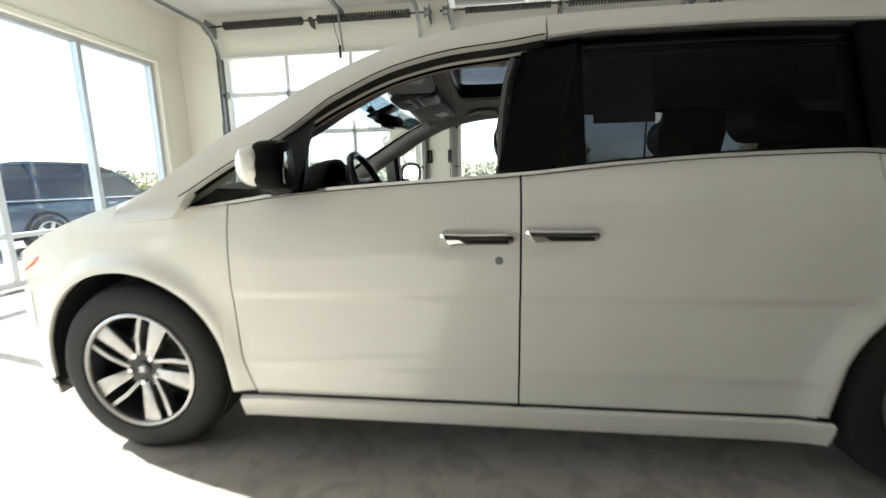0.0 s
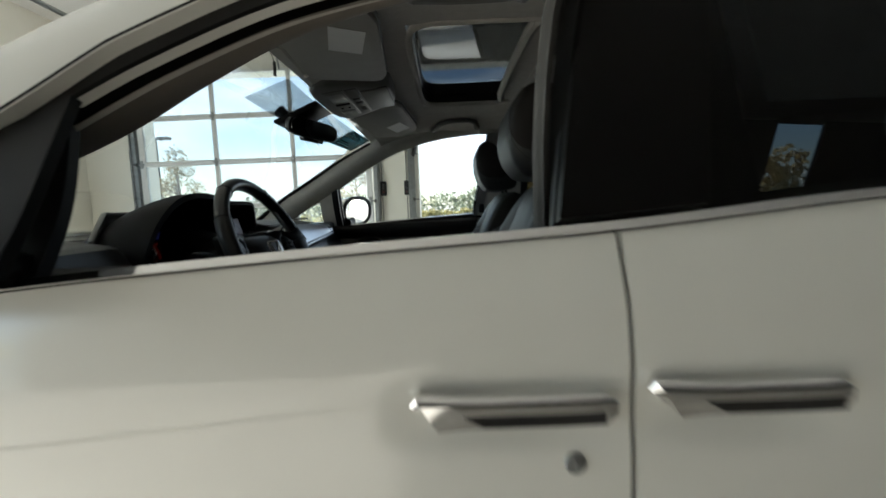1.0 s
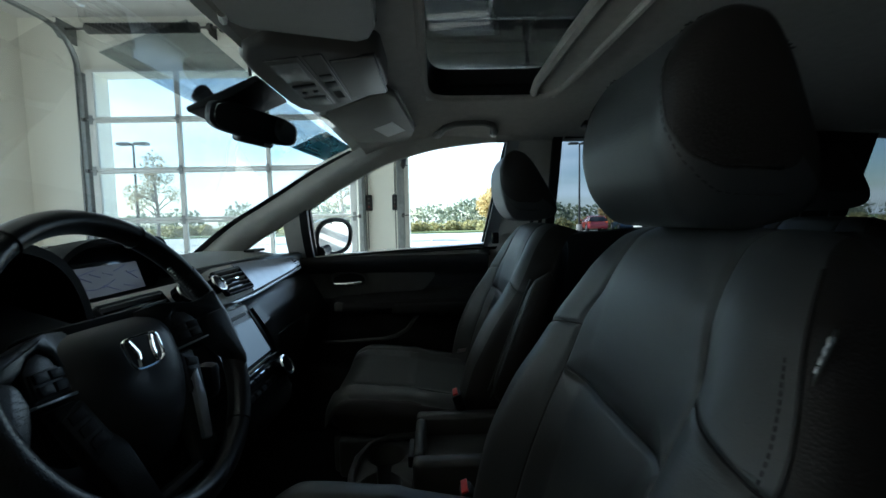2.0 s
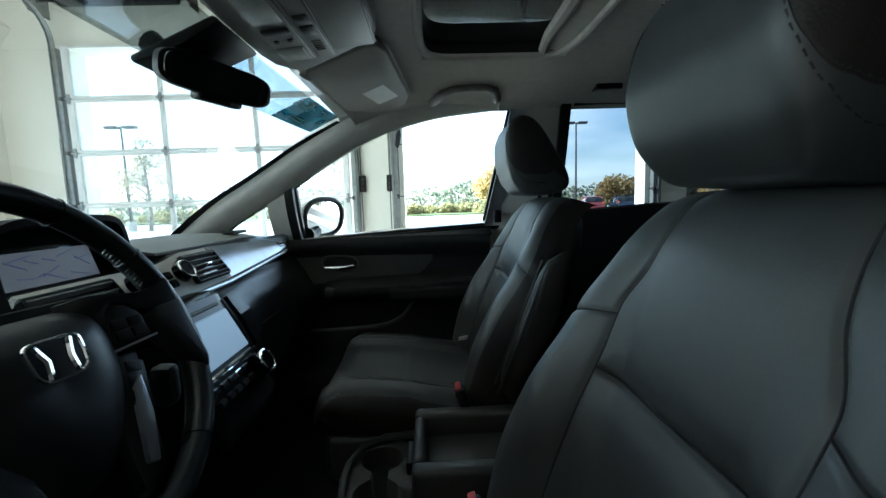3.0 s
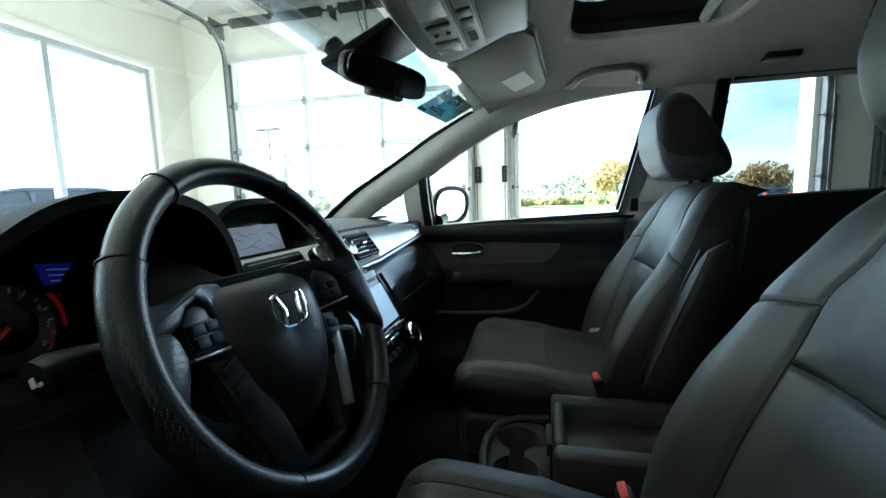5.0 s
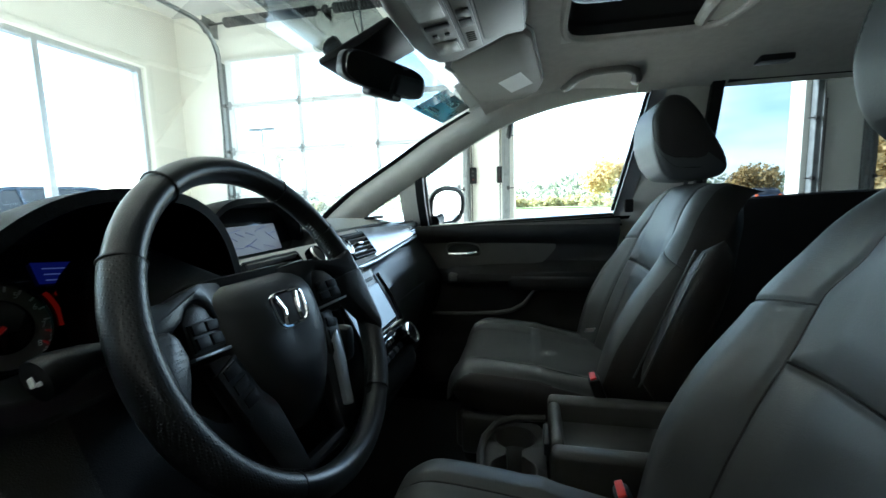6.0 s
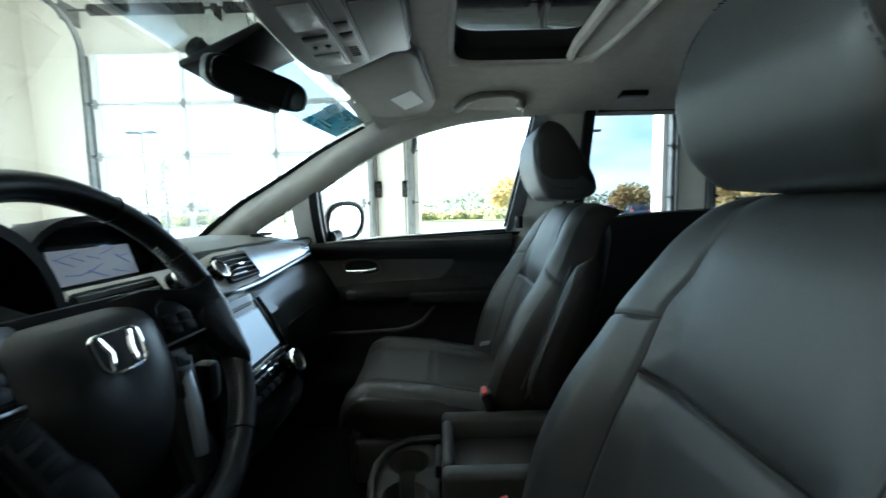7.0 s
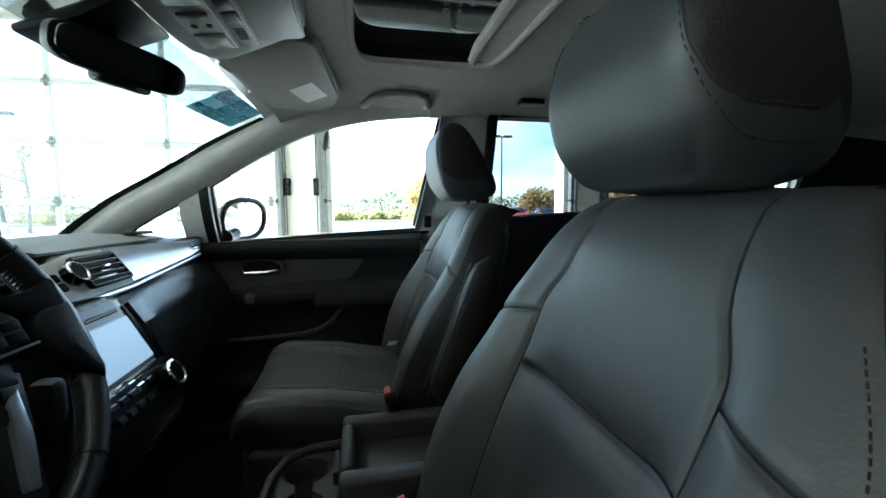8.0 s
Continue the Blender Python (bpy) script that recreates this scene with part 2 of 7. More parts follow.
# Dark colour for the out-of-view walls, so they bounce less light.
DIM_WALL = bsdf("low_bounce_wall", (0.11, 0.107, 0.10), 0.85, vary=0.08, vscale=1.5, bump=0.1, bscale=150)
CEIL = bsdf("ceiling_paint", (0.60, 0.59, 0.57), 0.85, vary=0.03, vscale=1.0, bump=0.1, bscale=100)
CONCRETE = worn_concrete("concrete", (0.56, 0.525, 0.465), (0.24, 0.215, 0.18))
ALUMINIUM = bsdf("aluminium", (0.52, 0.53, 0.54), 0.38, metal=0.85, vary=0.08)
GALVANISED = bsdf("galvanised_steel", (0.30, 0.31, 0.31), 0.45, metal=0.8, vary=0.25, vscale=18)
DARK_STEEL = bsdf("dark_steel", (0.06, 0.057, 0.055), 0.5, metal=0.5, vary=0.3, vscale=20)
DOOR_WHITE = bsdf("white_door_frame", (0.72, 0.73, 0.72), 0.45, vary=0.05)
APRON = bsdf("apron_concrete", (0.56, 0.54, 0.50), 0.8, vary=0.15, vscale=0.8, bump=0.3, bscale=60)
ASPHALT = bsdf("asphalt", (0.30, 0.295, 0.28), 0.9, vary=0.25, vscale=0.4, bump=0.4, bscale=30)
GRASS = bsdf("grass", (0.10, 0.13, 0.035), 0.9, vary=0.4, vscale=0.3, bump=0.5, bscale=12)
LINE_PAINT = bsdf("line_paint", (0.75, 0.75, 0.72), 0.7, vary=0.15)
BARK = bsdf("bark", (0.19, 0.16, 0.13), 0.9, vary=0.3, vscale=9, bump=0.6, bscale=40)


def leaf_mat(name, a, b):
    """Leaves whose colour differs from clump to clump."""
    m = bpy.data.materials.new(name)
    m.use_nodes = True
    nt, ln = m.node_tree, m.node_tree.links.new
    p = nt.nodes["Principled BSDF"]
    g = nt.nodes.new("ShaderNodeNewGeometry")
    r = nt.nodes.new("ShaderNodeValToRGB")
    r.color_ramp.elements[0].color, r.color_ramp.elements[1].color = (*a, 1), (*b, 1)
    ln(g.outputs["Random Per Island"], r.inputs["Fac"])
    ln(r.outputs["Color"], p.inputs["Base Color"])
    p.inputs["Roughness"].default_value = 0.7
    t = nt.nodes.new("ShaderNodeBsdfTranslucent")
    mx = nt.nodes.new("ShaderNodeMixShader")
    mx.inputs["Fac"].default_value = 0.5
    ln(r.outputs["Color"], t.inputs["Color"])
    ln(p.outputs["BSDF"], mx.inputs[1])
    ln(t.outputs["BSDF"], mx.inputs[2])
    ln(mx.outputs["Shader"], nt.nodes["Material Output"].inputs["Surface"])
    return m


LEAF_GREEN = leaf_mat("green_leaves", (0.20, 0.19, 0.08), (0.38, 0.33, 0.15))
# Greyer, bluer green: distance haze is mixed into this leaf colour.
LEAF_FAR = leaf_mat("hazed_far_leaves", (0.14, 0.17, 0.13), (0.26, 0.26, 0.17))
LEAF_GOLD = leaf_mat("golden_leaves", (0.40, 0.28, 0.11), (0.56, 0.45, 0.22))
LEAF_MIXED = leaf_mat("brown_green_leaves", (0.20, 0.14, 0.06), (0.42, 0.30, 0.12))
LEAF_THIN = leaf_mat("thin_leaves", (0.20, 0.17, 0.10), (0.36, 0.29, 0.17))


# ---- mesh helpers ----
def cr(xs, ys, x):
    """A smooth curve through the knots (monotone cubic)."""
    xs, ys = np.asarray(xs, float), np.asarray(ys, float)
    h, d = np.diff(xs), np.diff(ys) / np.diff(xs)
    m = np.zeros(len(xs))
    m[0], m[-1] = d[0], d[-1]
    for i in range(1, len(xs) - 1):
        if d[i - 1] * d[i] > 0:
            w1, w2 = 2 * h[i] + h[i - 1], h[i] + 2 * h[i - 1]
            m[i] = (w1 + w2) / (w1 / d[i - 1] + w2 / d[i])
    x = np.clip(np.asarray(x, float), xs[0], xs[-1])
    k = np.clip(np.searchsorted(xs, x) - 1, 0, len(xs) - 2)
    s = (x - xs[k]) / h[k]
    return (2 * s**3 - 3 * s**2 + 1) * ys[k] + (s**3 - 2 * s**2 + s) * h[k] * m[k] + (3 * s**2 - 2 * s**3) * ys[k + 1] + (s**3 - s**2) * h[k] * m[k + 1]


def mesh_of(name, verts, faces, smooth=35):
    me = bpy.data.meshes.new(name)
    me.from_pydata([tuple(map(float, v)) for v in verts], [], [tuple(map(int, f)) for f in faces])
    me.update()
    if smooth:
        me.polygons.foreach_set("use_smooth", [True] * len(me.polygons))
        me.set_sharp_from_angle(angle=radians(smooth))
    return me


def from_bm(name, bm, smooth=35):
    me = bpy.data.meshes.new(name)
    bm.to_mesh(me)
    bm.free()
    if smooth:
        me.polygons.foreach_set("use_smooth", [True] * len(me.polygons))
        me.set_sharp_from_angle(angle=radians(smooth))
    return me


def part(name, shape, mat, parent=None, label="", at=None):
    """Links a shape (mesh, bmesh, or vertices and faces) as one mesh object, under a thing or a part."""
    if isinstance(shape, bmesh.types.BMesh):
        shape = from_bm(name, shape)
    elif isinstance(shape, tuple):
        shape = mesh_of(name, *shape)
    ob = new(name, shape)
    mats = mat if isinstance(mat, (list, tuple)) else [mat]
    if not shape.materials:
        for m in mats:
            shape.materials.append(m)
    if parent:
        ob.parent = parent
    if at is not None:
        ob.matrix_basis = at
    if label:
        tagged(ob, label)
    return ob


def thing(name, label, category, group="", kind="", at=None):
    ob = tagged(new(name), label, category, group, kind)
    ob.empty_display_size = 0.2
    if at is not None:
        ob.matrix_basis = at
    return ob


def join(*shapes):
    """Several (vertices, faces) in one."""
    vs, fs = [], []
    for v, f in shapes:
        n = len(vs)
        vs += [tuple(p) for p in v]
        fs += [tuple(i + n for i in q) for q in f]
    return vs, fs


def moved(shape, m):
    return [tuple(m @ Vector(p)) for p in shape[0]], shape[1]


def grid(P, close_u=False, close_v=False, flip=False):
    """Quads over an array of points (n, m, 3)."""
    P = np.asarray(P, float)
    n, m = P.shape[:2]
    fs = []
    for i in range(n if close_u else n - 1):
        for j in range(m if close_v else m - 1):
            a, b = i * m + j, ((i + 1) % n) * m + j
            c, d = ((i + 1) % n) * m + (j + 1) % m, i * m + (j + 1) % m
            fs.append((a, d, c, b) if flip else (a, b, c, d))
    return [tuple(p) for p in P.reshape(-1, 3)], fs


def capped(P, flip=False):
    """A loft of closed rings (n rings, m points each) with both ends filled."""
    v, f = grid(P, close_v=True, flip=flip)
    n, m = np.asarray(P).shape[:2]
    a, b = tuple(range(m)), tuple((n - 1) * m + j for j in range(m))
    return v, f + ([a[::-1], b] if flip else [a, b[::-1]])


def rbox(x0, x1, y0, y1, z0, z1, r=0.01, seg=2):
    """A box with rounded edges, between the given bounds."""
    bm = bmesh.new()
    bmesh.ops.create_cube(bm, size=1)
    for v in bm.verts:
        v.co = ((x0 + x1) / 2 + v.co.x * (x1 - x0), (y0 + y1) / 2 + v.co.y * (y1 - y0), (z0 + z1) / 2 + v.co.z * (z1 - z0))
    r = min(r, 0.49 * min(abs(x1 - x0), abs(y1 - y0), abs(z1 - z0)))
    if r > 0:
        bmesh.ops.bevel(bm, geom=bm.edges[:], offset=r, segments=seg, affect="EDGES", profile=0.5)
    v = [tuple(p.co) for p in bm.verts]
    bm.verts.index_update()
    f = [tuple(q.index for q in p.verts) for p in bm.faces]
    bm.free()
    return v, f


def tube(points, r, n=10, close=False):
    """A round bar along a line of points; r may be one radius or one for each point."""
    pts = [Vector(p) for p in points]
    rs = r if isinstance(r, (list, tuple, np.ndarray)) else [r] * len(pts)
    rings, side = [], None
    for i, p in enumerate(pts):
        a = pts[i - 1] if i or close else p
        b = pts[(i + 1) % len(pts)] if i < len(pts) - 1 or close else p
        t = (b - a).normalized()
        if side is None:
            side = t.orthogonal().normalized()
        side = (side - t * side.dot(t)).normalized()
        up = t.cross(side)
        rings.append([p + (side * math.cos(2 * math.pi * k / n) + up * math.sin(2 * math.pi * k / n)) * rs[i] for k in range(n)])
    return grid(rings, close_u=True, close_v=True) if close else capped(rings)


def disc(c, axis, r, h, n=32, bevel=0.0):
    """A short round bar from c along axis."""
    a = Vector(axis).normalized()
    s = a.orthogonal().normalized()
    u = a.cross(s)
    c = Vector(c)
    prof = [(r - bevel, 0.0), (r, bevel), (r, h - bevel), (r - bevel, h)] if bevel else [(r, 0.0), (r, h)]
    return capped([[c + a * z + (s * math.cos(2 * math.pi * k / n) + u * math.sin(2 * math.pi * k / n)) * q for k in range(n)] for q, z in prof])


def prism(poly, place, d0, d1):
    """A polygon of (a, b), pushed from d0 to d1: place(a, b, d) gives the point."""
    n = len(poly)
    v = [place(a, b, d0) for a, b in poly] + [place(a, b, d1) for a, b in poly]
    return v, [tuple(range(n))[::-1], tuple(range(n, 2 * n))] + [(i, (i + 1) % n, n + (i + 1) % n, n + i) for i in range(n)]


def bevelled(shape, r, seg=2, angle=30):
    bm = bmesh.new()
    vs = [bm.verts.new(p) for p in shape[0]]
    for f in shape[1]:
        bm.faces.new([vs[i] for i in f])
    bmesh.ops.recalc_face_normals(bm, faces=bm.faces[:])
    es = [e for e in bm.edges if len(e.link_faces) == 2 and e.calc_face_angle(0) > radians(angle)]
    bmesh.ops.bevel(bm, geom=es, offset=r, segments=seg, affect="EDGES", profile=0.5)
    bm.verts.index_update()
    v, f = [tuple(p.co) for p in bm.verts], [tuple(q.index for q in p.verts) for p in bm.faces]
    bm.free()
    return v, f


def solid(P, t, flip=False):
    """A sheet (n, m, 3) with thickness t along its normals, closed at its border."""
    P = np.asarray(P, float)
    du, dv = np.gradient(P, axis=0), np.gradient(P, axis=1)
    N = np.cross(du, dv)
    N /= np.linalg.norm(N, axis=2, keepdims=True) + 1e-12
    Q = P + N * (-t if flip else t)
    n, m = P.shape[:2]
    v = [tuple(p) for p in P.reshape(-1, 3)] + [tuple(p) for p in Q.reshape(-1, 3)]
    f = grid(P, flip=not flip)[1]
    f = f + [tuple(i + n * m for i in q[::-1]) for q in f]
    ring = [j for j in range(m)] + [i * m + m - 1 for i in range(1, n)] + [(n - 1) * m + j for j in range(m - 2, -1, -1)] + [i * m for i in range(n - 2, 0, -1)]
    k = len(ring)
    for i in range(k):
        a, b = ring[i], ring[(i + 1) % k]
        f.append((a, b, b + n * m, a + n * m))
    bm = bmesh.new()
    vs = [bm.verts.new(p) for p in v]
    for q in f:
        bm.faces.new([vs[i] for i in q])
    bmesh.ops.recalc_face_normals(bm, faces=bm.faces[:])
    bm.verts.index_update()
    out = [tuple(p.co) for p in bm.verts], [tuple(q.index for q in p.verts) for p in bm.faces]
    bm.free()
    return out


def mirror_y(shape):
    return [(p[0], 2.0 - p[1], p[2]) for p in shape[0]], [tuple(reversed(f)) for f in shape[1]]


# ---- the garage ----
WX, WY, BACK, EAST, TOP = -5.26, 5.33, -9.0, 7.6, 3.78
HEAD = 3.12
DOORS = [(-4.42, -1.28), (-0.60, 2.40), (3.08, 6.08)]


def structure(name, shape, mat, label):
    return tagged(part(name, shape, mat), label, "building", kind="structure")


floor = structure("floor", rbox(WX - 0.2, EAST + 0.2, BACK - 0.2, WY + 0.25, -0.2, 0.0, 0.0), CONCRETE, "worn pale concrete garage floor")
structure("ceiling", rbox(WX - 0.2, EAST + 0.2, BACK - 0.2, WY + 0.25, TOP, TOP + 0.2, 0.0), CEIL, "plain white painted garage ceiling")
edges = [WX] + [x for d in DOORS for x in d] + [EAST]
for k in range(0, len(edges), 2):
    structure("wall_north_%d" % (k // 2 + 1), rbox(edges[k], edges[k + 1], WY, WY + 0.25, 0, HEAD, 0.004, 1), WALL, "cream painted wall pier between overhead doors")
structure("wall_north_header", rbox(WX, EAST, WY, WY + 0.25, HEAD, TOP, 0.0), WALL, "cream painted wall above the overhead doors")
# Unseen walls that close the room, kept dark to dim their bounce.
structure("wall_south", rbox(WX - 0.2, EAST + 0.2, BACK - 0.2, BACK, 0, TOP, 0.0), DIM_WALL, "unseen garage wall, darkened to bounce less light")
structure("wall_east", rbox(EAST, EAST + 0.2, BACK, WY + 0.25, 0, TOP, 0.0), DIM_WALL, "unseen garage wall, darkened to bounce less light")

# window wall at the van's nose
GLAZE_TOP, GLAZE_Y0, GLAZE_Y1 = 2.98, -4.46, 4.78
structure("wall_west_header", rbox(WX - 0.22, WX, BACK, WY + 0.25, GLAZE_TOP, TOP, 0.0), WALL, "cream painted wall above the shop window")
structure("wall_west_pier", rbox(WX - 0.22, WX, GLAZE_Y1, WY + 0.25, 0, GLAZE_TOP, 0.004, 1), WALL, "cream painted wall pier beside the shop window")
structure("wall_west_end", rbox(WX - 0.22, WX, BACK, GLAZE_Y0, 0, GLAZE_TOP, 0.0), WALL, "cream painted wall pier beside the shop window")
window = thing("window_1", "tall aluminium-framed shop window with clear panes", "window", kind="structure", at=pose(WX - 0.1, 0, 0))
for z0, z1 in ((0.03, 0.10), (0.57, 0.62), (GLAZE_TOP - 0.06, GLAZE_TOP)):
    part("window_rail", rbox(-0.05, 0.05, GLAZE_Y0, GLAZE_Y1, z0, z1, 0.004, 1), ALUMINIUM, window)
ys = [GLAZE_Y1 - 0.03]
while ys[-1] > GLAZE_Y0 + 0.2:
    ys.append(ys[-1] - 1.15)
for i, y in enumerate(ys):
    part("mullion", rbox(-0.054, 0.054, y - 0.03, y + 0.03, 0.03, GLAZE_TOP, 0.004, 1), ALUMINIUM, window)
    if i:
        for z0, z1 in ((0.10, 0.57), (0.62, GLAZE_TOP - 0.06)):
            p = part("pane", rbox(-0.006, 0.006, y + 0.03, ys[i - 1] - 0.03, z0, z1, 0.0), CLEAR, window)
            p.visible_shadow = False
structure("trim", bevelled(prism([(GLAZE_Y1 + 0.09, -0.0), (GLAZE_Y1 + 0.09, GLAZE_TOP + 0.07), (GLAZE_Y0, GLAZE_TOP + 0.07), (GLAZE_Y0, GLAZE_TOP), (GLAZE_Y1, GLAZE_TOP), (GLAZE_Y1, 0.0)], lambda a, b, d: (d, a, b), WX, WX + 0.025), 0.004), WALL, "cream painted window casing")


# overhead doors
def overhead_door(w):
    """A sectional door with three columns of panes, origin at the middle of its foot."""
    door = thing("garage_door", "closed white-framed sectional overhead door with clear panes", "garage door", "overhead doors")
    zs = [0.02, 0.70, 1.31, 1.925, 2.54, 3.14]
    xs = [-w / 2, -w / 6 - 0.01, w / 6 + 0.01, w / 2]
    for a, b in zip(zs, zs[1:]):
        for z0, z1 in ((a + 0.003, a + 0.035), (b - 0.035, b - 0.003)):
            part("rail", rbox(-w / 2, w / 2, -0.022, 0.022, z0, z1, 0.004, 1), DOOR_WHITE, door)
        for k, x in enumerate(xs):
            h = 0.05 if k in (0, 3) else 0.026
            part("stile", rbox(max(x - h, -w / 2 - 0.03), min(x + h, w / 2 + 0.03), -0.024, 0.024, a + 0.003, b - 0.003, 0.004, 1), DOOR_WHITE, door)
            if a > 0.1:
                part("hinge", join(rbox(x - 0.02, x + 0.02, -0.036, -0.024, a - 0.055, a + 0.055, 0.003, 1), tube([(x - 0.035, -0.036, a), (x + 0.035, -0.036, a)], 0.012, 8)), GALVANISED, door)
        for x0, x1 in zip(xs, xs[1:]):
            p = part("pane", rbox(x0 + 0.02, x1 - 0.02, -0.004, 0.004, a + 0.03, b - 0.03, 0.0), DOOR_PANE, door)
            p.visible_shadow = False
    return door


W1 = DOORS[0][1] - DOORS[0][0]
shut = overhead_door(W1)
shut.matrix_basis = pose(sum(DOORS[0]) / 2, 5.285, 0)
for a, b in DOORS[1:]:
    m = pose((a + b) / 2, 4.95, 3.53, 90, 0, 0)
    o = copy_thing(shut, m)
    tagged(o, "open white-framed sectional door lying under the ceiling")


def sweep(path, a, b):
    """A flat bar along points of the (y, z) plane: width a across, thickness b."""
    pts = np.array(path, float)
    t = np.gradient(pts, axis=0)
    t /= np.linalg.norm(t, axis=1, keepdims=True)
    n = np.stack([-t[:, 1], t[:, 0]], 1)
    rings = []
    for p, q in zip(pts, n):
        rings.append([(sx * a / 2, p[0] + q[0] * sz * b / 2, p[1] + q[1] * sz * b / 2) for sx, sz in ((-1, -1), (1, -1), (1, 1), (-1, 1))])
    return capped(rings)


def door_track(x, side):
    tr = thing("door_track", "galvanised steel overhead door track, bent under the ceiling", "door track", "door tracks", at=pose(x, 0, 0))
    arc = [(5.24 - 0.42 * (1 - math.cos(u)), 3.12 + 0.42 * math.sin(u)) for u in np.linspace(0, math.pi / 2, 9)]
    path = [(5.24, 0.0), (5.24, 1.5)] + arc + [(1.9, 3.54)]
    outer = part("channel", join(sweep(path, 0.05, 0.008), moved(sweep([(y - 0.0, z) for y, z in path], 0.006, 0.055), Matrix.Translation((0.025 * side, 0, 0)))), GALVANISED, tr)
    part("angle_bracket", join(rbox(-0.03 * side, 0.05 * side, 5.24, WY - 0.001, 0.0, 3.1, 0.003, 1)), GALVANISED, tr)
    for z in (0.7, 1.31, 1.925, 2.54):
        part("roller", join(disc((-0.035 * side, 5.24, z), (side, 0, 0), 0.024, 0.03, 14), tube([(-0.09 * side, 5.25, z), (0, 5.24, z)], 0.006, 6)), DARK_STEEL, tr)
    part("hanger", rbox(-0.015, 0.015, 1.95, 1.985, 3.55, TOP, 0.002, 1), GALVANISED, tr)
    part("hanger", rbox(-0.015, 0.015, 3.4, 3.435, 3.55, TOP, 0.002, 1), GALVANISED, tr)
    part("chain", tube([(0.075 * side, 5.27, 0.9 + 0.02 * k) if k % 2 else (0.083 * side, 5.27, 0.9 + 0.02 * k) for k in range(62)], 0.006, 5), DARK_STEEL, tr)
    return tr


for a, b in DOORS:
    door_track(a - 0.09, -1)
    door_track(b + 0.09, 1)


def spring_shaft(a, b):
    s = thing("spring_shaft", "torsion spring shaft with two dark coiled springs", "door spring", "spring shafts", at=pose(0, 5.17, 3.57))
    part("shaft", tube([(a - 0.28, 0, 0), (b + 0.28, 0, 0)], 0.014, 10), DARK_STEEL, s)
    mid = (a + b) / 2 - 0.12
    for x0, x1 in ((a + 0.14, mid - 0.1), (mid + 0.24, b - 0.1)):
        turns = 30
        pts = [(x0 + (x1 - x0) * k / (turns * 10), 0.045 * math.cos(k * math.pi / 5), 0.045 * math.sin(k * math.pi / 5)) for k in range(turns * 10 + 1)]
        part("coil", tube(pts, 0.0185, 6), DARK_STEEL, s)
        part("winding_cone", disc((x1 - 0.01, 0, 0), (1, 0, 0), 0.06, 0.06, 18, 0.01), DARK_STEEL, s)
        part("stationary_cone", disc((x0 - 0.04, 0, 0), (1, 0, 0), 0.062, 0.05, 18, 0.01), DARK_STEEL, s)
    for x in (a - 0.2, b + 0.2):
        part("cable_drum", join(disc((x - 0.03, 0, 0), (1, 0, 0), 0.075, 0.012, 20), disc((x - 0.018, 0, 0), (1, 0, 0), 0.055, 0.05, 20), disc((x + 0.032, 0, 0), (1, 0, 0), 0.075, 0.012, 20)), GALVANISED, s)
        part("bearing_plate", rbox(x + 0.05, x + 0.058, -0.12, 0.155, -0.14, 0.08, 0.003, 1), GALVANISED, s)
    part("centre_bracket", join(rbox(mid + 0.08, mid + 0.088, -0.03, 0.155, -0.09, 0.05, 0.003, 1), disc((mid + 0.06, 0, 0), (1, 0, 0), 0.045, 0.05, 16)), DARK_STEEL, s)
    return s


for a, b in DOORS:
    spring_shaft(a, b)


def opener_rail(x, y0):
    o = thing("opener_rail", "grey steel door opener rail with a hanging pull cord", "door opener")
    part("rail", rbox(x - 0.025, x + 0.025, y0, 5.2, 3.62, 3.68, 0.004, 1), GALVANISED, o)
    part("arm", tube([(x, 5.0, 3.62), (x - 0.03, 5.13, 3.4), (x - 0.02, 5.2, 3.1)], 0.014, 8), GALVANISED, o)
    part("cord", tube([(x - 0.1, 5.02, 3.6), (x - 0.08, 5.05, 3.35), (x - 0.03, 5.08, 3.16)], 0.006, 6), BLACK, o)
    part("handle", rbox(x - 0.05, x - 0.01, 5.07, 5.1, 2.97, 3.16, 0.012), BLACK, o)
    part("hanger", rbox(x - 0.03, x - 0.015, y0 + 0.1, y0 + 0.14, 3.68, TOP, 0.0), GALVANISED, o)


opener_rail(-2.38, 1.9)
opener_rail(0.9, 1.9)


def control_box(x, z):
    c = thing("door_control_box", "dark push-button box with conduit on the wall pier", "wall switch", "door control boxes", at=pose(x, WY, z))
    part("body", rbox(-0.04, 0.04, -0.05, -0.001, -0.10, 0.10, 0.012), BLACK, c)
    for k in (-0.05, 0.0, 0.05):
        part("button", disc((0, -0.05, k), (0, -1, 0), 0.012, 0.008, 14, 0.003), DARK_RED if k < 0 else DARK_TRIM, c)
    part("conduit", tube([(0, -0.015, 0.1), (0, -0.015, 1.2)], 0.011, 8), WALL, c)


control_box(-1.10, 1.475)
control_box(-0.77, 1.475)
pull = thing("pull_handle", "black rubber pull handle on a cord at the door jamb", "handle")
part("grip", tube([(-0.655, 5.20, 1.88), (-0.65, 5.19, 1.93), (-0.635, 5.19, 2.03), (-0.625, 5.2, 2.1)], [0.012, 0.03, 0.032, 0.014], 12), BLACK, pull)
part("cord", tube([(-0.625, 5.2, 2.1), (-0.61, 5.22, 2.6), (-0.61, 5.24, 3.3)], 0.006, 6), BLACK, pull)

# ---- outside ----
tagged(part("ground", grid([[(-900, -900, -0.12), (-900, 900, -0.12)], [(900, -900, -0.12), (900, 900, -0.12)]], flip=False), ASPHALT), "pale sunlit asphalt car park", "ground", kind="structure")
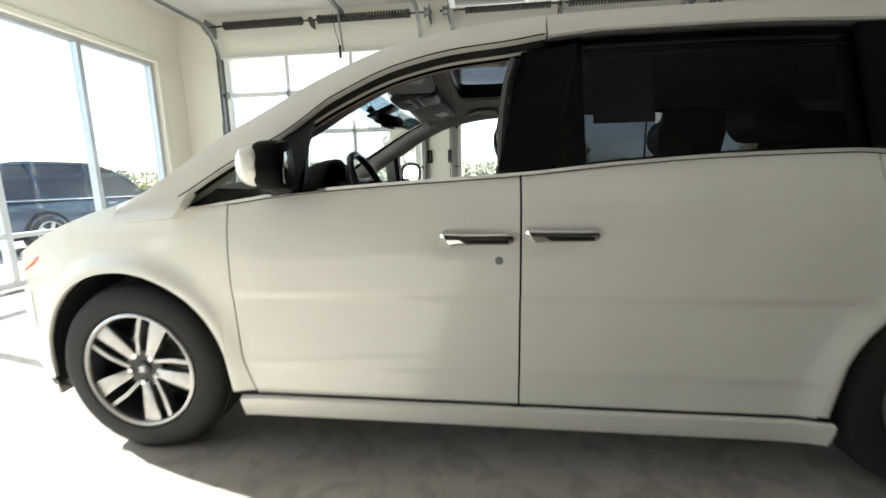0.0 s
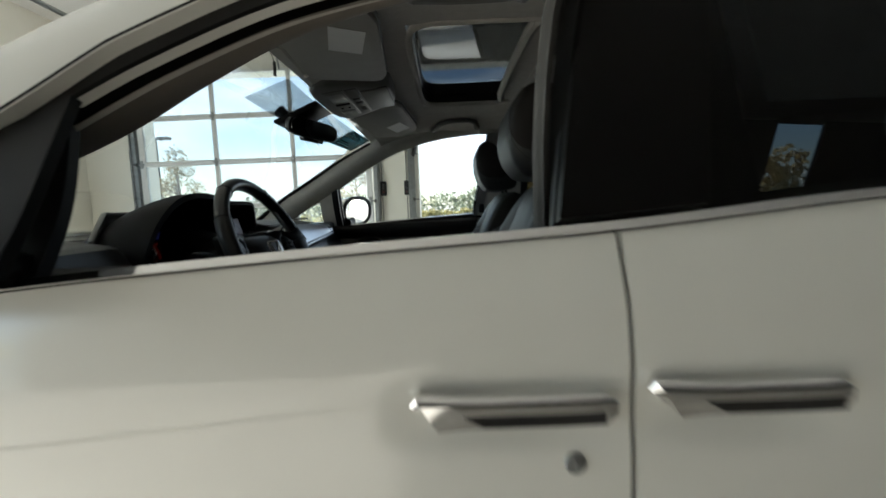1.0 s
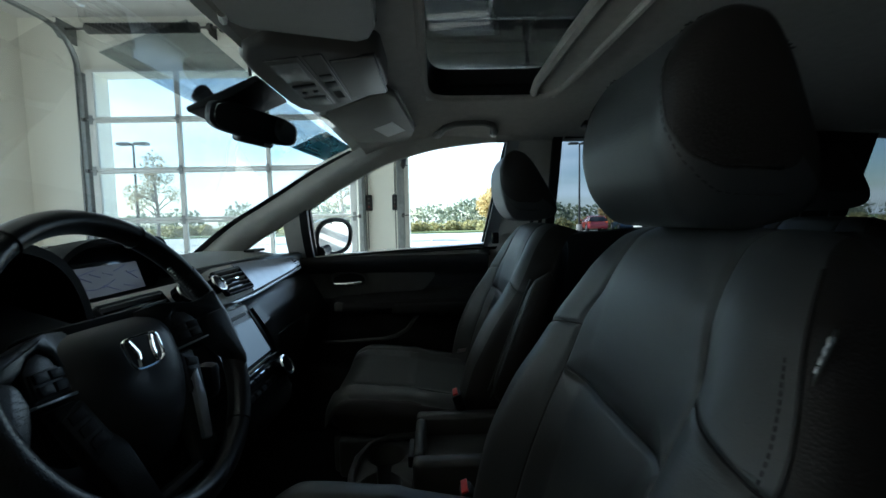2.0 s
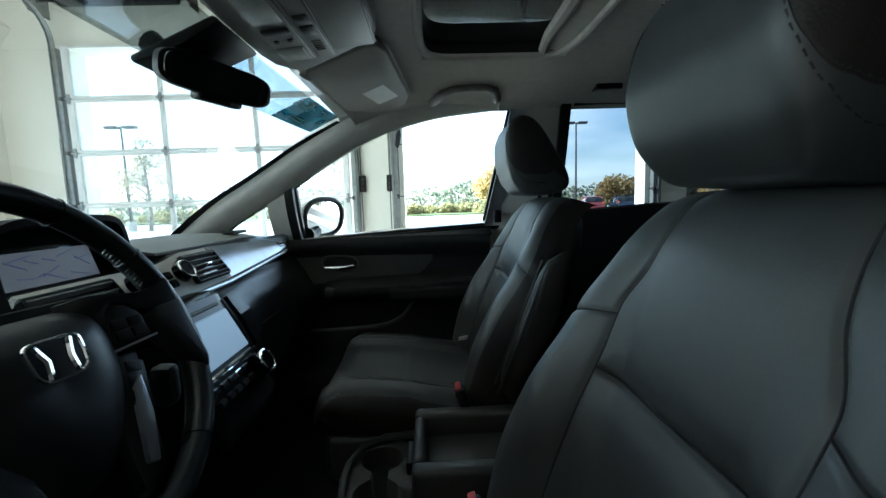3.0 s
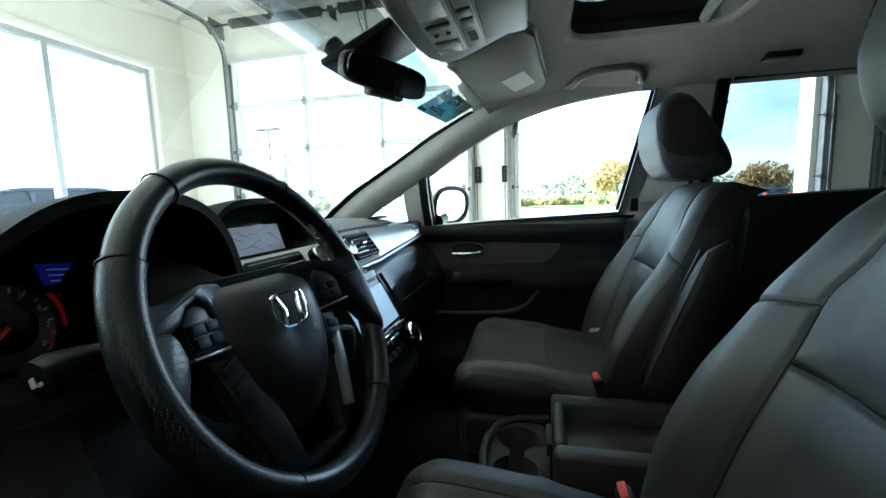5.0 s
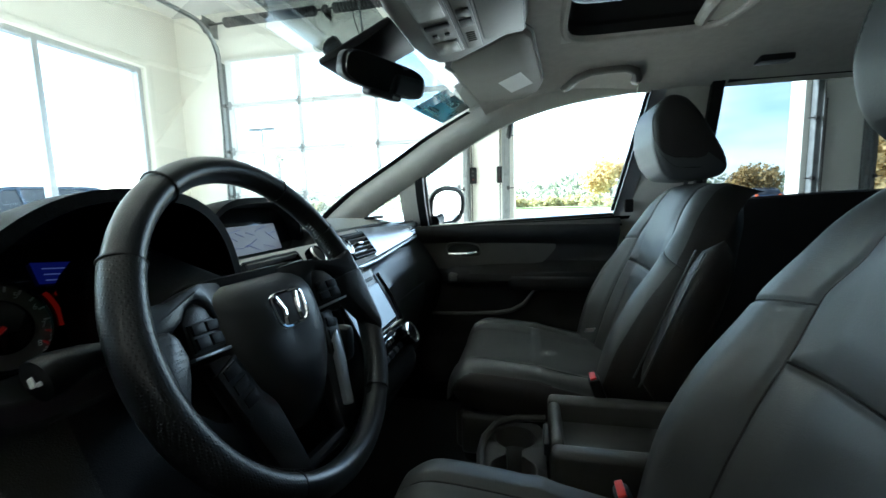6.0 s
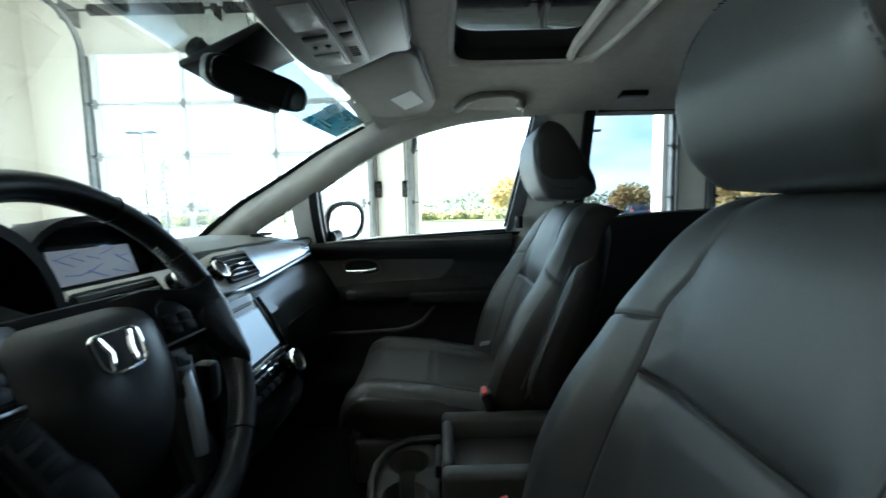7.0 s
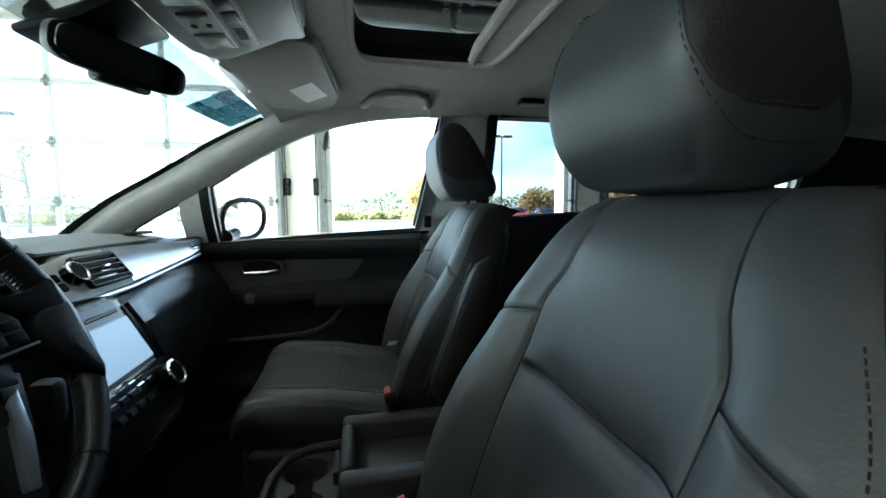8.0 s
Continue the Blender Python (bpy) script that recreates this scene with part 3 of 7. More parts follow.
tagged(part("pavement", rbox(WX - 3.0, EAST + 3, WY + 0.25, WY + 6.2, -0.2, -0.02, 0.01, 1), APRON), "pale concrete apron outside the overhead doors", "pavement", kind="structure")
tagged(part("pavement", rbox(WX - 2.2, WX - 0.2, BACK - 3, WY + 0.25, -0.2, -0.021, 0.01, 1), APRON), "pale concrete walk outside the shop window", "pavement", kind="structure")
tagged(part("verge", rbox(-200, 200, 44, 190, -0.3, 0.02, 0.02, 1), GRASS), "strip of dry green grass beyond the car park", "grass", kind="structure")
for k in range(12):
    tagged(part("parking_line", rbox(-14 + 2.7 * k, -13.9 + 2.7 * k, 27, 32, -0.12, -0.114, 0.0), LINE_PAINT), "white painted parking line", "road marking", "parking lines", kind="structure")


def leaves(rng, blobs, n, size):
    """Many small leaf clumps scattered through rounded volumes (centre, radii)."""
    vs, fs = [], []
    vol = np.array([b[1][0] * b[1][1] * b[1][2] for b in blobs])
    pick = rng.choice(len(blobs), n, p=vol / vol.sum())
    for i in pick:
        c, r = blobs[i]
        d = rng.normal(size=3)
        d /= np.linalg.norm(d)
        p = np.array(c) + d * np.array(r) * rng.uniform(0.35, 1.05) ** 0.6
        a = rng.normal(size=3)
        a /= np.linalg.norm(a)
        b = np.cross(a, rng.normal(size=3))
        b /= np.linalg.norm(b)
        s = size * rng.uniform(0.5, 1.4)
        q = len(vs)
        vs += [tuple(p - a * s), tuple(p + b * s * 0.55), tuple(p + a * s), tuple(p - b * s * 0.55)]
        fs.append((q, q + 1, q + 2, q + 3))
    return vs, fs


def tree(name, seed, x, y, h, spread, mat, n, size, label, sparse=False):
    rng = np.random.default_rng(seed)
    t = thing(name, label, "tree", at=pose(x, y, -0.12))
    top = h * 0.75
    limbs = [tube([(0, 0, 0), (0.02 * h, 0, h * 0.3), (0, 0.01 * h, h * 0.6), (0.01, 0, h * 0.92)], [0.022 * h, 0.017 * h, 0.011 * h, 0.003 * h], 8)]
    blobs = []
    for k in range(11):
        a, z0 = rng.uniform(0, 6.28), h * rng.uniform(0.25, 0.7)
        L = spread * rng.uniform(0.6, 1.0) * (1.15 - z0 / h)
        e = (math.cos(a) * L, math.sin(a) * L, z0 + L * rng.uniform(0.5, 1.1))
        limbs.append(tube([(0, 0, z0), (e[0] * 0.5, e[1] * 0.5, z0 * 0.45 + e[2] * 0.55), e], [0.008 * h, 0.005 * h, 0.002 * h], 6))
        q = spread * rng.uniform(0.28, 0.5) * (0.8 if sparse else 1.0)
        blobs.append((e, (q, q, q * 1.1)))
    blobs.append(((0, 0, h * 0.85), (spread * 0.4, spread * 0.4, h * 0.16)))
    part("trunk", join(*limbs), BARK, t)
    part("crown", leaves(rng, blobs, n, size), mat, t)
    return t


def hedge_row(name, seed, x0, x1, y, z, h, n, size, mat, label, depth=3.0):
    rng = np.random.default_rng(seed)
    blobs = []
    x = x0
    while x < x1:
        r = h * rng.uniform(0.45, 1.0)
        blobs.append(((x, y + rng.uniform(-depth, depth), z + r * 0.7), (r * rng.uniform(0.8, 1.5), r, r)))
        x += r * rng.uniform(0.7, 1.5)
    return tagged(part(name, leaves(rng, blobs, n, size), mat), label, "vegetation", kind="stuff")


def street_lamp(x, y, h):
    s = thing("street_lamp", "dark steel car park lamp with two flat heads", "street lamp", "car park lamps", at=pose(x, y, -0.12))
    part("pole", tube([(0, 0, 0), (0, 0, h * 0.5), (0, 0, h)], [0.11, 0.09, 0.07], 10), DARK_STEEL, s)
    part("base", disc((0, 0, 0), (0, 0, 1), 0.3, 0.7, 20, 0.03), CONCRETE, s)
    for k in (-1, 1):
        part("head", bevelled(rbox(0.15 * k, 1.05 * k, -0.25, 0.25, h - 0.02, h + 0.18, 0.0), 0.05), DARK_STEEL, s)
    part("arm", tube([(-0.3, 0, h + 0.05), (0.3, 0, h + 0.05)], 0.05, 8), DARK_STEEL, s)


street_lamp(-21.3, 30.0, 7.1)
street_lamp(13.9, 40.0, 8.4)
tree("young_tree", 3, -20.0, 30.0, 6.6, 1.9, LEAF_THIN, 2400, 0.085, "slender young tree with thinning autumn leaves", True)
tree("young_tree", 4, -6.9, 30.0, 6.2, 1.8, LEAF_THIN, 2400, 0.085, "slender young tree with thinning autumn leaves", True)
tree("broad_tree", 5, 10.3, 62.0, 5.6, 3.8, LEAF_GOLD, 4200, 0.28, "broad tree turning golden beyond the car park")
tree("broad_tree", 6, 19.0, 42.5, 2.9, 2.2, LEAF_MIXED, 1700, 0.18, "low bushy green and brown tree")
tree("golden_tree", 7, 14.2, 20.5, 3.1, 2.3, LEAF_GOLD, 3000, 0.16, "golden autumn tree close to the building")
hedge_row("hedge", 8, -60, 60, 48, -0.1, 0.85, 26000, 0.2, LEAF_GREEN, "long rough hedge of green and yellow shrubs")
hedge_row("far_trees", 9, -260, 260, 150, 0.0, 5.5, 16000, 0.8, LEAF_FAR, "distant line of green trees, haze put into their colour", 12.0)
hedge_row("far_trees", 10, -260, -150, 60, 0.0, 8.0, 7000, 1.0, LEAF_FAR, "distant line of green trees, haze put into their colour", 60.0)


def road_car(name, mat, label, L=4.7, H=1.7):
    """A parked vehicle, nose towards +x, origin on the ground in the middle."""
    c = thing(name, label, "car", "parked vehicles")
    xs = np.linspace(-L / 2, L / 2, 25)
    s = xs / (L / 2)
    top = cr([-1, -0.93, -0.3, 0.35, 0.5, 0.9, 1.0], [0.75, 1.0, 1.0, 0.98, 0.98, 0.86, 0.55], s)
    half = cr([-1, -0.9, 0, 0.85, 1], [0.72, 0.9, 0.93, 0.88, 0.62], s)
    low = cr([-1, -0.9, 0.9, 1], [0.45, 0.28, 0.26, 0.4], s)
    rings = []
    for x, t, w, b in zip(xs, top, half, low):
        r = 0.09
        sec = [(-w + r, b), (w - r, b), (w, b + r), (w + 0.02, (b + t) / 2), (w - 0.01, t - r), (w - r, t), (-w + r, t), (-w + 0.01, t - r), (-w - 0.02, (b + t) / 2), (-w, b + r)]
        rings.append([(x, y, z) for y, z in sec])
    part("body", capped(rings), mat, c)
    gx = np.linspace(-0.95, 0.42, 16) * L / 2
    g = np.linspace(0, 1, 16)
    gt = cr([0, 0.13, 0.3, 0.62, 0.85, 1.0], [1.0, H - 0.08, H - 0.01, H, H - 0.25, 1.0], g)
    rings = []
    for x, t in zip(gx, gt):
        w0, w1 = 0.88, 0.88 - 0.28 * (t - 1.0) / (H - 1.0)
        rings.append([(x, -w0, 0.97), (x, w0, 0.97), (x, w1, max(t - 0.03, 0.975)), (x, w1 - 0.06, max(t, 0.98)), (x, -w1 + 0.06, max(t, 0.98)), (x, -w1, max(t - 0.03, 0.975))])
    part("window", capped(rings), GLOSS_BLACK, c, "dark glazing")
    roof = [[(x, u * (0.88 - 0.28 * (t - 1.0) / (H - 1.0) - 0.03), t + 0.012 - 0.02 * abs(u) ** 3) for u in np.linspace(-1, 1, 7)] for x, t in zip(gx[2:11], gt[2:11])]
    part("roof", solid(roof, 0.02), mat, c)
    for k in (-1, 1):
        line = [(x, k * (0.895 - 0.28 * (t - 1.0) / (H - 1.0)), t - 0.03) for x, t in zip(gx[1:-1], gt[1:-1])]
        part("roof_rail", tube(line, 0.022, 6), mat, c)
        part("window_trim", tube([(gx[0], k * 0.90, 1.0), (gx[-1], k * 0.90, 0.99)], 0.013, 6), CHROME, c)
        for gpos in (4, 9):
            x, t = gx[gpos], gt[gpos]
            part("pillar", tube([(x, k * 0.89, 0.98), (x - 0.05, k * (0.895 - 0.28 * (t - 1.0) / (H - 1.0)), t - 0.03)], 0.03, 6), mat, c)
        for x in (-0.08, 0.9):
            part("door_handle", rbox(x - 0.1, x + 0.1, k * 0.95 - 0.015, k * 0.95 + 0.015, 0.86, 0.89, 0.008, 1), CHROME, c)
        part("side_mirror", rbox(0.78, 0.95, k * 1.0 - 0.1, k * 1.0 + 0.1, 1.0, 1.14, 0.04), mat, c)
        part("headlight", rbox(L / 2 - 0.42, L / 2 - 0.12, k * 0.74 - 0.13, k * 0.74 + 0.11, 0.68, 0.82, 0.03), CHROME, c)
        part("tail_light", rbox(-L / 2 + 0.0, -L / 2 + 0.2, k * 0.78 - 0.1, k * 0.78 + 0.1, 0.8, 0.98, 0.03), AMBER, c)
        for x in (-0.30 * L, 0.30 * L):
            part("arch_trim", tube([(x + 0.41 * math.cos(a), k * 0.925, 0.35 + 0.41 * math.sin(a)) for a in np.linspace(0, math.pi, 12)], 0.035, 6), BLACK, c)
            w = part("wheel", join(disc((x, k * 0.94, 0.35), (0, -k, 0), 0.36, 0.24, 28, 0.03)), RUBBER, c)
            spokes = [moved(rbox(0.05, 0.235, -0.012, 0.012, -0.035, 0.035, 0.01, 1), pose(x, k * 0.95, 0.35, 0, a, 0)) for a in range(0, 360, 72)]
            part("rim", join(disc((x, k * 0.955, 0.35), (0, -k, 0), 0.06, 0.03, 16), tube([(x + 0.235 * math.cos(a), k * 0.95, 0.35 + 0.235 * math.sin(a)) for a in np.linspace(0, 6.283, 25)[:-1]], 0.018, 6, True), *spokes), ALLOY, w)
    return c


BLUE_PAINT = bsdf("dark_blue_paint", (0.012, 0.034, 0.075), 0.25, metal=0.3, coat=1.0, vary=0.05)
RED_PAINT = bsdf("red_paint", (0.35, 0.03, 0.04), 0.25, coat=1.0, vary=0.05)
GREY_PAINT = bsdf("grey_paint", (0.25, 0.26, 0.28), 0.25, metal=0.4, coat=1.0, vary=0.05)
suv = road_car("parked_suv", BLUE_PAINT, "dark blue parked SUV outside the shop window", 4.85, 1.74)
suv.matrix_basis = pose(-9.5, 7.0, -0.12, 0, 0, 90)
far_car = road_car("parked_car", RED_PAINT, "small red car parked far across the lot", 4.4, 1.5)
far_car.matrix_basis = pose(15.5, 40.5, -0.12, 0, 0, 80)
for k, (x, pm) in enumerate(((18.6, BLUE_PAINT), (21.4, GREY_PAINT), (24.4, RED_PAINT))):
    tagged(road_car("parked_car", pm, "car parked far across the lot", 4.4, 1.5), ("blue", "grey", "red")[k] + " car parked far across the lot").matrix_basis = pose(x, 40.5, -0.12, 0, 0, 80)

# ---- the van: outer body ----
# x runs from nose to tail, y from the driver's side (0) to the passenger's (2), z up
van = thing("minivan", "pearl white minivan with its driver's window lowered", "minivan")
AXLE_F, AXLE_R, ARCH_R, HUB_Z = -1.55, 1.45, 0.425, 0.36
BELT_X = [-2.0, -1.33, -1.06, -0.84, -0.45, 0.0, 0.35, 0.70, 1.03, 1.20, 2.3]
BELT_Z = [0.99, 1.017, 1.051, 1.08, 1.108, 1.132, 1.162, 1.180, 1.185, 1.17, 1.15]


def belt(x):
    return cr(BELT_X, BELT_Z, x)


def side_y(x, z):
    """Outer skin of the driver's side."""
    x, z = np.asarray(x, float), np.asarray(z, float)
    y = cr([0.15, 0.22, 0.30, 0.40, 0.43, 0.66, 0.688, 0.70, 0.716, 0.92, 1.02, 1.09, 1.15, 1.40, 1.70], [0.10, 0.055, 0.035, 0.027, 0.020, 0.016, 0.015, 0.008, 0.0005, 0.002, 0.014, 0.04, 0.066, 0.155, 0.27], z)
    plain = cr([0.15, 0.22, 0.30, 0.42, 0.66, 0.74, 0.92, 1.02, 1.09, 1.15, 1.40, 1.70], [0.10, 0.055, 0.035, 0.022, 0.012, 0.004, 0.002, 0.014, 0.04, 0.066, 0.155, 0.27], z)
    fade = np.clip((x + 1.10) / 0.16, 0, 1)
    y = plain + (y - plain) * fade * fade * (3 - 2 * fade)
    for hx in (-0.155, 0.13):
        y = y + 0.013 * np.exp(-(((x - hx) / 0.125) ** 4 + ((z - 0.905) / 0.042) ** 4))
    f = np.clip(-1.0 - x, 0, None)
    y = y + 0.02 * f + 0.16 * np.clip(f - 0.55, 0, None) ** 2
    b = np.clip(x - 1.2, 0, None)
    y = y + 0.05 * b ** 2
    for ax in (AXLE_F, AXLE_R):
        d = np.sqrt((x - ax) ** 2 + (z - HUB_Z) ** 2)
        y = y - 0.018 * np.exp(-((d - ARCH_R - 0.01) / 0.05) ** 2) * (z < 0.95)
    return y


def arch_z(x, floor_z):
    """Lower edge of a panel over the wheels."""
    z = np.full(np.shape(x), floor_z, float)
    for ax in (AXLE_F, AXLE_R):
        d = np.asarray(x) - ax
        inside = np.abs(d) < ARCH_R
        z = np.where(inside, np.maximum(z, HUB_Z + np.sqrt(np.clip(ARCH_R**2 - d**2, 0, None))), z)
    return z


def panel(xs, xe, zb, zt, nu=40, nv=28, fold=0.014):
    """Skin between a front edge xs(v), a rear edge xe(v), a foot zb(x) and a top zt(x), its rim folded inwards."""
    u, v = np.meshgrid(np.linspace(0, 1, nu), np.linspace(0, 1, nv), indexing="ij")
    x = xs(v) * (1 - u) + xe(v) * u
    z = zb(x) * (1 - v) + zt(x) * v
    P = np.stack([x, side_y(x, z), z], 2)
    Q = np.zeros((nu + 2, nv + 2, 3))
    Q[1:-1, 1:-1] = P
    Q[0, 1:-1], Q[-1, 1:-1], Q[1:-1, 0], Q[1:-1, -1] = P[0], P[-1], P[:, 0], P[:, -1]
    for i, j in ((0, 0), (0, -1), (-1, 0), (-1, -1)):
        Q[i, j] = P[i, j]
    for sl in (np.s_[0, :], np.s_[-1, :], np.s_[:, 0], np.s_[:, -1]):
        Q[sl][..., 1] = Q[sl][..., 1] + fold
    return grid(Q)


def both(name, shape, mat, parent=van, label=""):
    """A body part and its twin on the other side."""
    a = part(name, shape, mat, parent, label)
    part(name, mirror_y(shape), mat, parent, label)
    return a


hood_edge = lambda x: cr([-2.35, -2.05, -1.9, -1.75, -1.55, -1.45, -1.40, -1.33, -1.06], [0.72, 0.845, 0.92, 0.978, 1.038, 1.055, 1.055, 1.035, 1.040], x)
both("fender", panel(lambda v: -2.03 + 0 * v, lambda v: cr([0, 0.25, 0.6, 1], [-1.035, -1.072, -1.078, -1.064], v), lambda x: arch_z(x, 0.30), hood_edge, 70, 64), PAINT)
door_front = lambda v: cr([0, 0.25, 0.6, 1], [-1.027, -1.064, -1.072, -1.058], v)
door_l = part("front_door", panel(door_front, lambda v: -0.0035 + 0 * v, lambda x: 0.292 + 0 * x, lambda x: belt(x) - 0.012, 48, 90), PAINT, van)
door_r = part("front_door", mirror_y(panel(door_front, lambda v: -0.0035 + 0 * v, lambda x: 0.292 + 0 * x, lambda x: belt(x) - 0.012, 48, 90)), PAINT, van)
slide_rear = lambda v: cr([0, 0.2, 0.45, 0.8, 1], [0.992, 1.03, 1.072, 1.10, 1.10], v)
slide_l = part("sliding_door", panel(lambda v: 0.0035 + 0 * v, slide_rear, lambda x: 0.292 + 0 * x, lambda x: belt(x) - 0.012, 44, 90), PAINT, van)
part("sliding_door", mirror_y(panel(lambda v: 0.0035 + 0 * v, slide_rear, lambda x: 0.292 + 0 * x, lambda x: belt(x) - 0.012, 44, 90)), PAINT, van)
both("quarter_panel", panel(lambda v: slide_rear(v) + 0.007, lambda v: 2.42 + 0 * v, lambda x: arch_z(x, 0.30), lambda x: belt(x) - 0.012, 60, 70), PAINT)


def side_bar(x0, x1, za, zb, out, n=40, m=5, t=0.02):
    """A strip along the body side between heights za(x) and zb(x), standing out a little."""
    x = np.linspace(x0, x1, n)
    rows = []
    for k in np.linspace(0, 1, m):
        z = za(x) * (1 - k) + zb(x) * k
        rows.append(np.stack([x, side_y(x, z) - out, z], 1))
    return solid(np.array(rows), t, flip=True)


both("side_sill", side_bar(-1.085, 1.035, lambda x: 0.205 + 0 * x, lambda x: 0.285 + 0 * x, 0.012), PAINT)
both("belt_moulding", side_bar(-1.265, 1.6, lambda x: belt(x) - 0.009, lambda x: belt(x) + 0.001, 0.006, 80, 3, 0.006), CHROME, van, "thin chrome moulding under the windows")
cap_x = np.linspace(-1.25, 1.6, 80)
both("moulding_top", solid([np.stack([cap_x, side_y(cap_x, belt(cap_x)) + d, belt(cap_x) + h], 1) for d, h in ((-0.0115, 0.0015), (0.0, 0.0025), (0.012, 0.0025), (0.024, 0.0005))], 0.002), PAINT, van, "pale flat top of the moulding")
both("window_seal", side_bar(-1.215, 1.6, lambda x: belt(x) - 0.016, lambda x: belt(x) - 0.003, -0.025, 80, 3, -0.03), SATIN_BLACK, van, "black rubber window seal")
both("gap_backing", join(*[prism([(x - 0.03, 0.26), (x + 0.03, 0.26), (x + 0.03, 1.1), (x - 0.03, 1.1)], lambda a, b, d: (a, d, b), 0.055, 0.075) for x in (0.0,)]), BLACK)

# front door handles and keyhole
def door_handle(x0, x1, z, parent):
    """Chrome pull with a slanted front tip and a black strip as its dark reflection, standing off a shallow dish."""
    y = float(side_y((x0 + x1) / 2, z)) - 0.018
    xm, size = (x0 + x1) / 2, x1 - x0
    secs = []
    for q in np.concatenate([[0.0, 0.012, 0.03], np.linspace(0.08, 0.94, 10), [0.975, 1.0]]):
        e = min(1.0, 0.45 + q / 0.03 * 0.55, 0.55 + (1 - q) / 0.06 * 0.45)
        ring = []
        for t in np.linspace(0, 2 * math.pi, 24, endpoint=False):
            c, n = math.copysign(abs(math.cos(t)) ** 0.45, math.cos(t)), math.copysign(abs(math.sin(t)) ** 0.6, math.sin(t))
            xx = x0 + size * q + 0.034 * (0.5 - n * 0.5) * max(0.0, 1 - q / 0.25)
            ring.append((xx, y - 0.002 + 0.013 * c * e - 0.003 * (1 - ((xx - xm) / 0.13) ** 2), z + 0.001 + (0.0195 + 0.004 * max(0.0, 1 - q / 0.3)) * n * e))
        secs.append(ring)
    h = part("door_handle", capped(secs), CHROME, parent, "chrome pull handle")
    for a, b in ((x1 - 0.05, x1), (x0 + 0.02, x0 + 0.06)):
        part("shank", rbox(a, b, y, y + 0.045, z - 0.011, z + 0.013, 0.005), CHROME, h)
    # Black strip laid over the chrome in place of a dark reflection.
    face = []
    for zz in (-0.0125, -0.009, -0.005, -0.002, 0.001):
        row = []
        for q in np.linspace(0, 1, 16):
            xx = x0 + size * (0.36 + 0.57 * q - 0.10 * (zz + 0.0125) / 0.0135 * (1 - q))
            row.append((xx, y - 0.0152 - 0.003 * (1 - ((xx - xm) / 0.13) ** 2) , z + zz))
        face.append(row)
    part("reflection_strip", solid(np.array(face), 0.0012, flip=True), GLOSS_BLACK, h, "black strip for the dark reflection in the chrome")
    return h


door_handle(-0.276, -0.025, 0.912, door_l)
door_handle(0.012, 0.252, 0.922, slide_l)
part("keyhole", join(disc((-0.073, float(side_y(-0.073, 0.838)) + 0.004, 0.838), (0, -1, 0), 0.014, 0.007, 20, 0.002), rbox(-0.0745, -0.0715, -0.009, -0.002, 0.832, 0.845, 0.0)), GALVANISED, door_l, "round key lock")

# roof rail and pillars
RAIL_X = [-1.56, -1.48, -1.40, -1.32, -1.231, -1.119, -1.006, -0.896, -0.789, -0.68, -0.571, -0.463, -0.245, 0.094, 0.45, 1.08, 2.0, 2.38]
RAIL_Z = [0.990, 1.025, 1.068, 1.124, 1.190, 1.265, 1.327, 1.388, 1.449, 1.502, 1.550, 1.588, 1.635, 1.668, 1.675, 1.668, 1.61, 1.56]
WTOP_X = [-1.52, -1.33, -1.05, -0.814, -0.663, -0.444, -0.238, -0.03, 0.103, 0.333, 0.684, 1.097, 2.2]
WTOP_Z = [1.00, 1.02, 1.175, 1.300, 1.390, 1.488, 1.535, 1.556, 1.574, 1.588, 1.588, 1.572, 1.50]


def rail_z(x):
    return cr(RAIL_X, RAIL_Z, x)


def wtop(x):
    return cr(WTOP_X, WTOP_Z, x)


def frame_low(x):
    """How far the painted frame ends over the window's top edge."""
    return 0.002 + 0.023 * np.clip((np.asarray(x) + 0.86) / 0.16, 0, 1)


def rail_strip(x0, x1, n):
    """White frame from the roof's edge down to the glass."""
    x = np.linspace(x0, x1, n)
    rows = []
    for k in np.linspace(0, 1, 7):
        tip = np.clip((-1.20 - x) / 0.05, 0, 1)
        z = rail_z(x) * (1 - k) + ((wtop(x) + frame_low(x)) * (1 - tip) + (belt(x) - 0.03) * tip) * k
        rows.append(np.stack([x, side_y(x, z) + 0.02 * (1 - k) ** 3, z], 1))
    return solid(np.array(rows), 0.035)


both("roof_side_front", rail_strip(-1.50, 0.093, 80), PAINT)
both("roof_side_rear", rail_strip(0.099, 2.38, 40), PAINT)
both("window_frame", side_bar(-1.22, 0.09, lambda x: wtop(x) - 0.002, lambda x: wtop(x) + 0.036, -0.008, 60, 4), BLACK)
both("drip_moulding", side_bar(0.1, 2.2, lambda x: wtop(x) + 0.022, lambda x: wtop(x) + 0.036, 0.004, 40, 3), ALUMINIUM, van, "satin grey moulding over the rear windows")
both("door_gap", side_bar(-1.24, 0.09, lambda x: wtop(x) + frame_low(x) + 0.015, lambda x: wtop(x) + frame_low(x) + 0.020, 0.0362, 60, 3, 0.002), SATIN_BLACK, van, "dark gap round the door frame")
both("frame_lip", side_bar(-0.76, 0.03, lambda x: wtop(x) - 0.004, lambda x: wtop(x) + 0.004, -0.012, 60, 3, 0.016), PAINT, van, "painted lip of the door frame")
part("inner_seal", side_bar(-0.80, 0.05, lambda x: wtop(x) - 0.010, lambda x: wtop(x) + 0.03, -0.032, 50, 4, 0.004), SATIN_BLACK, van, "black rubber door seal")


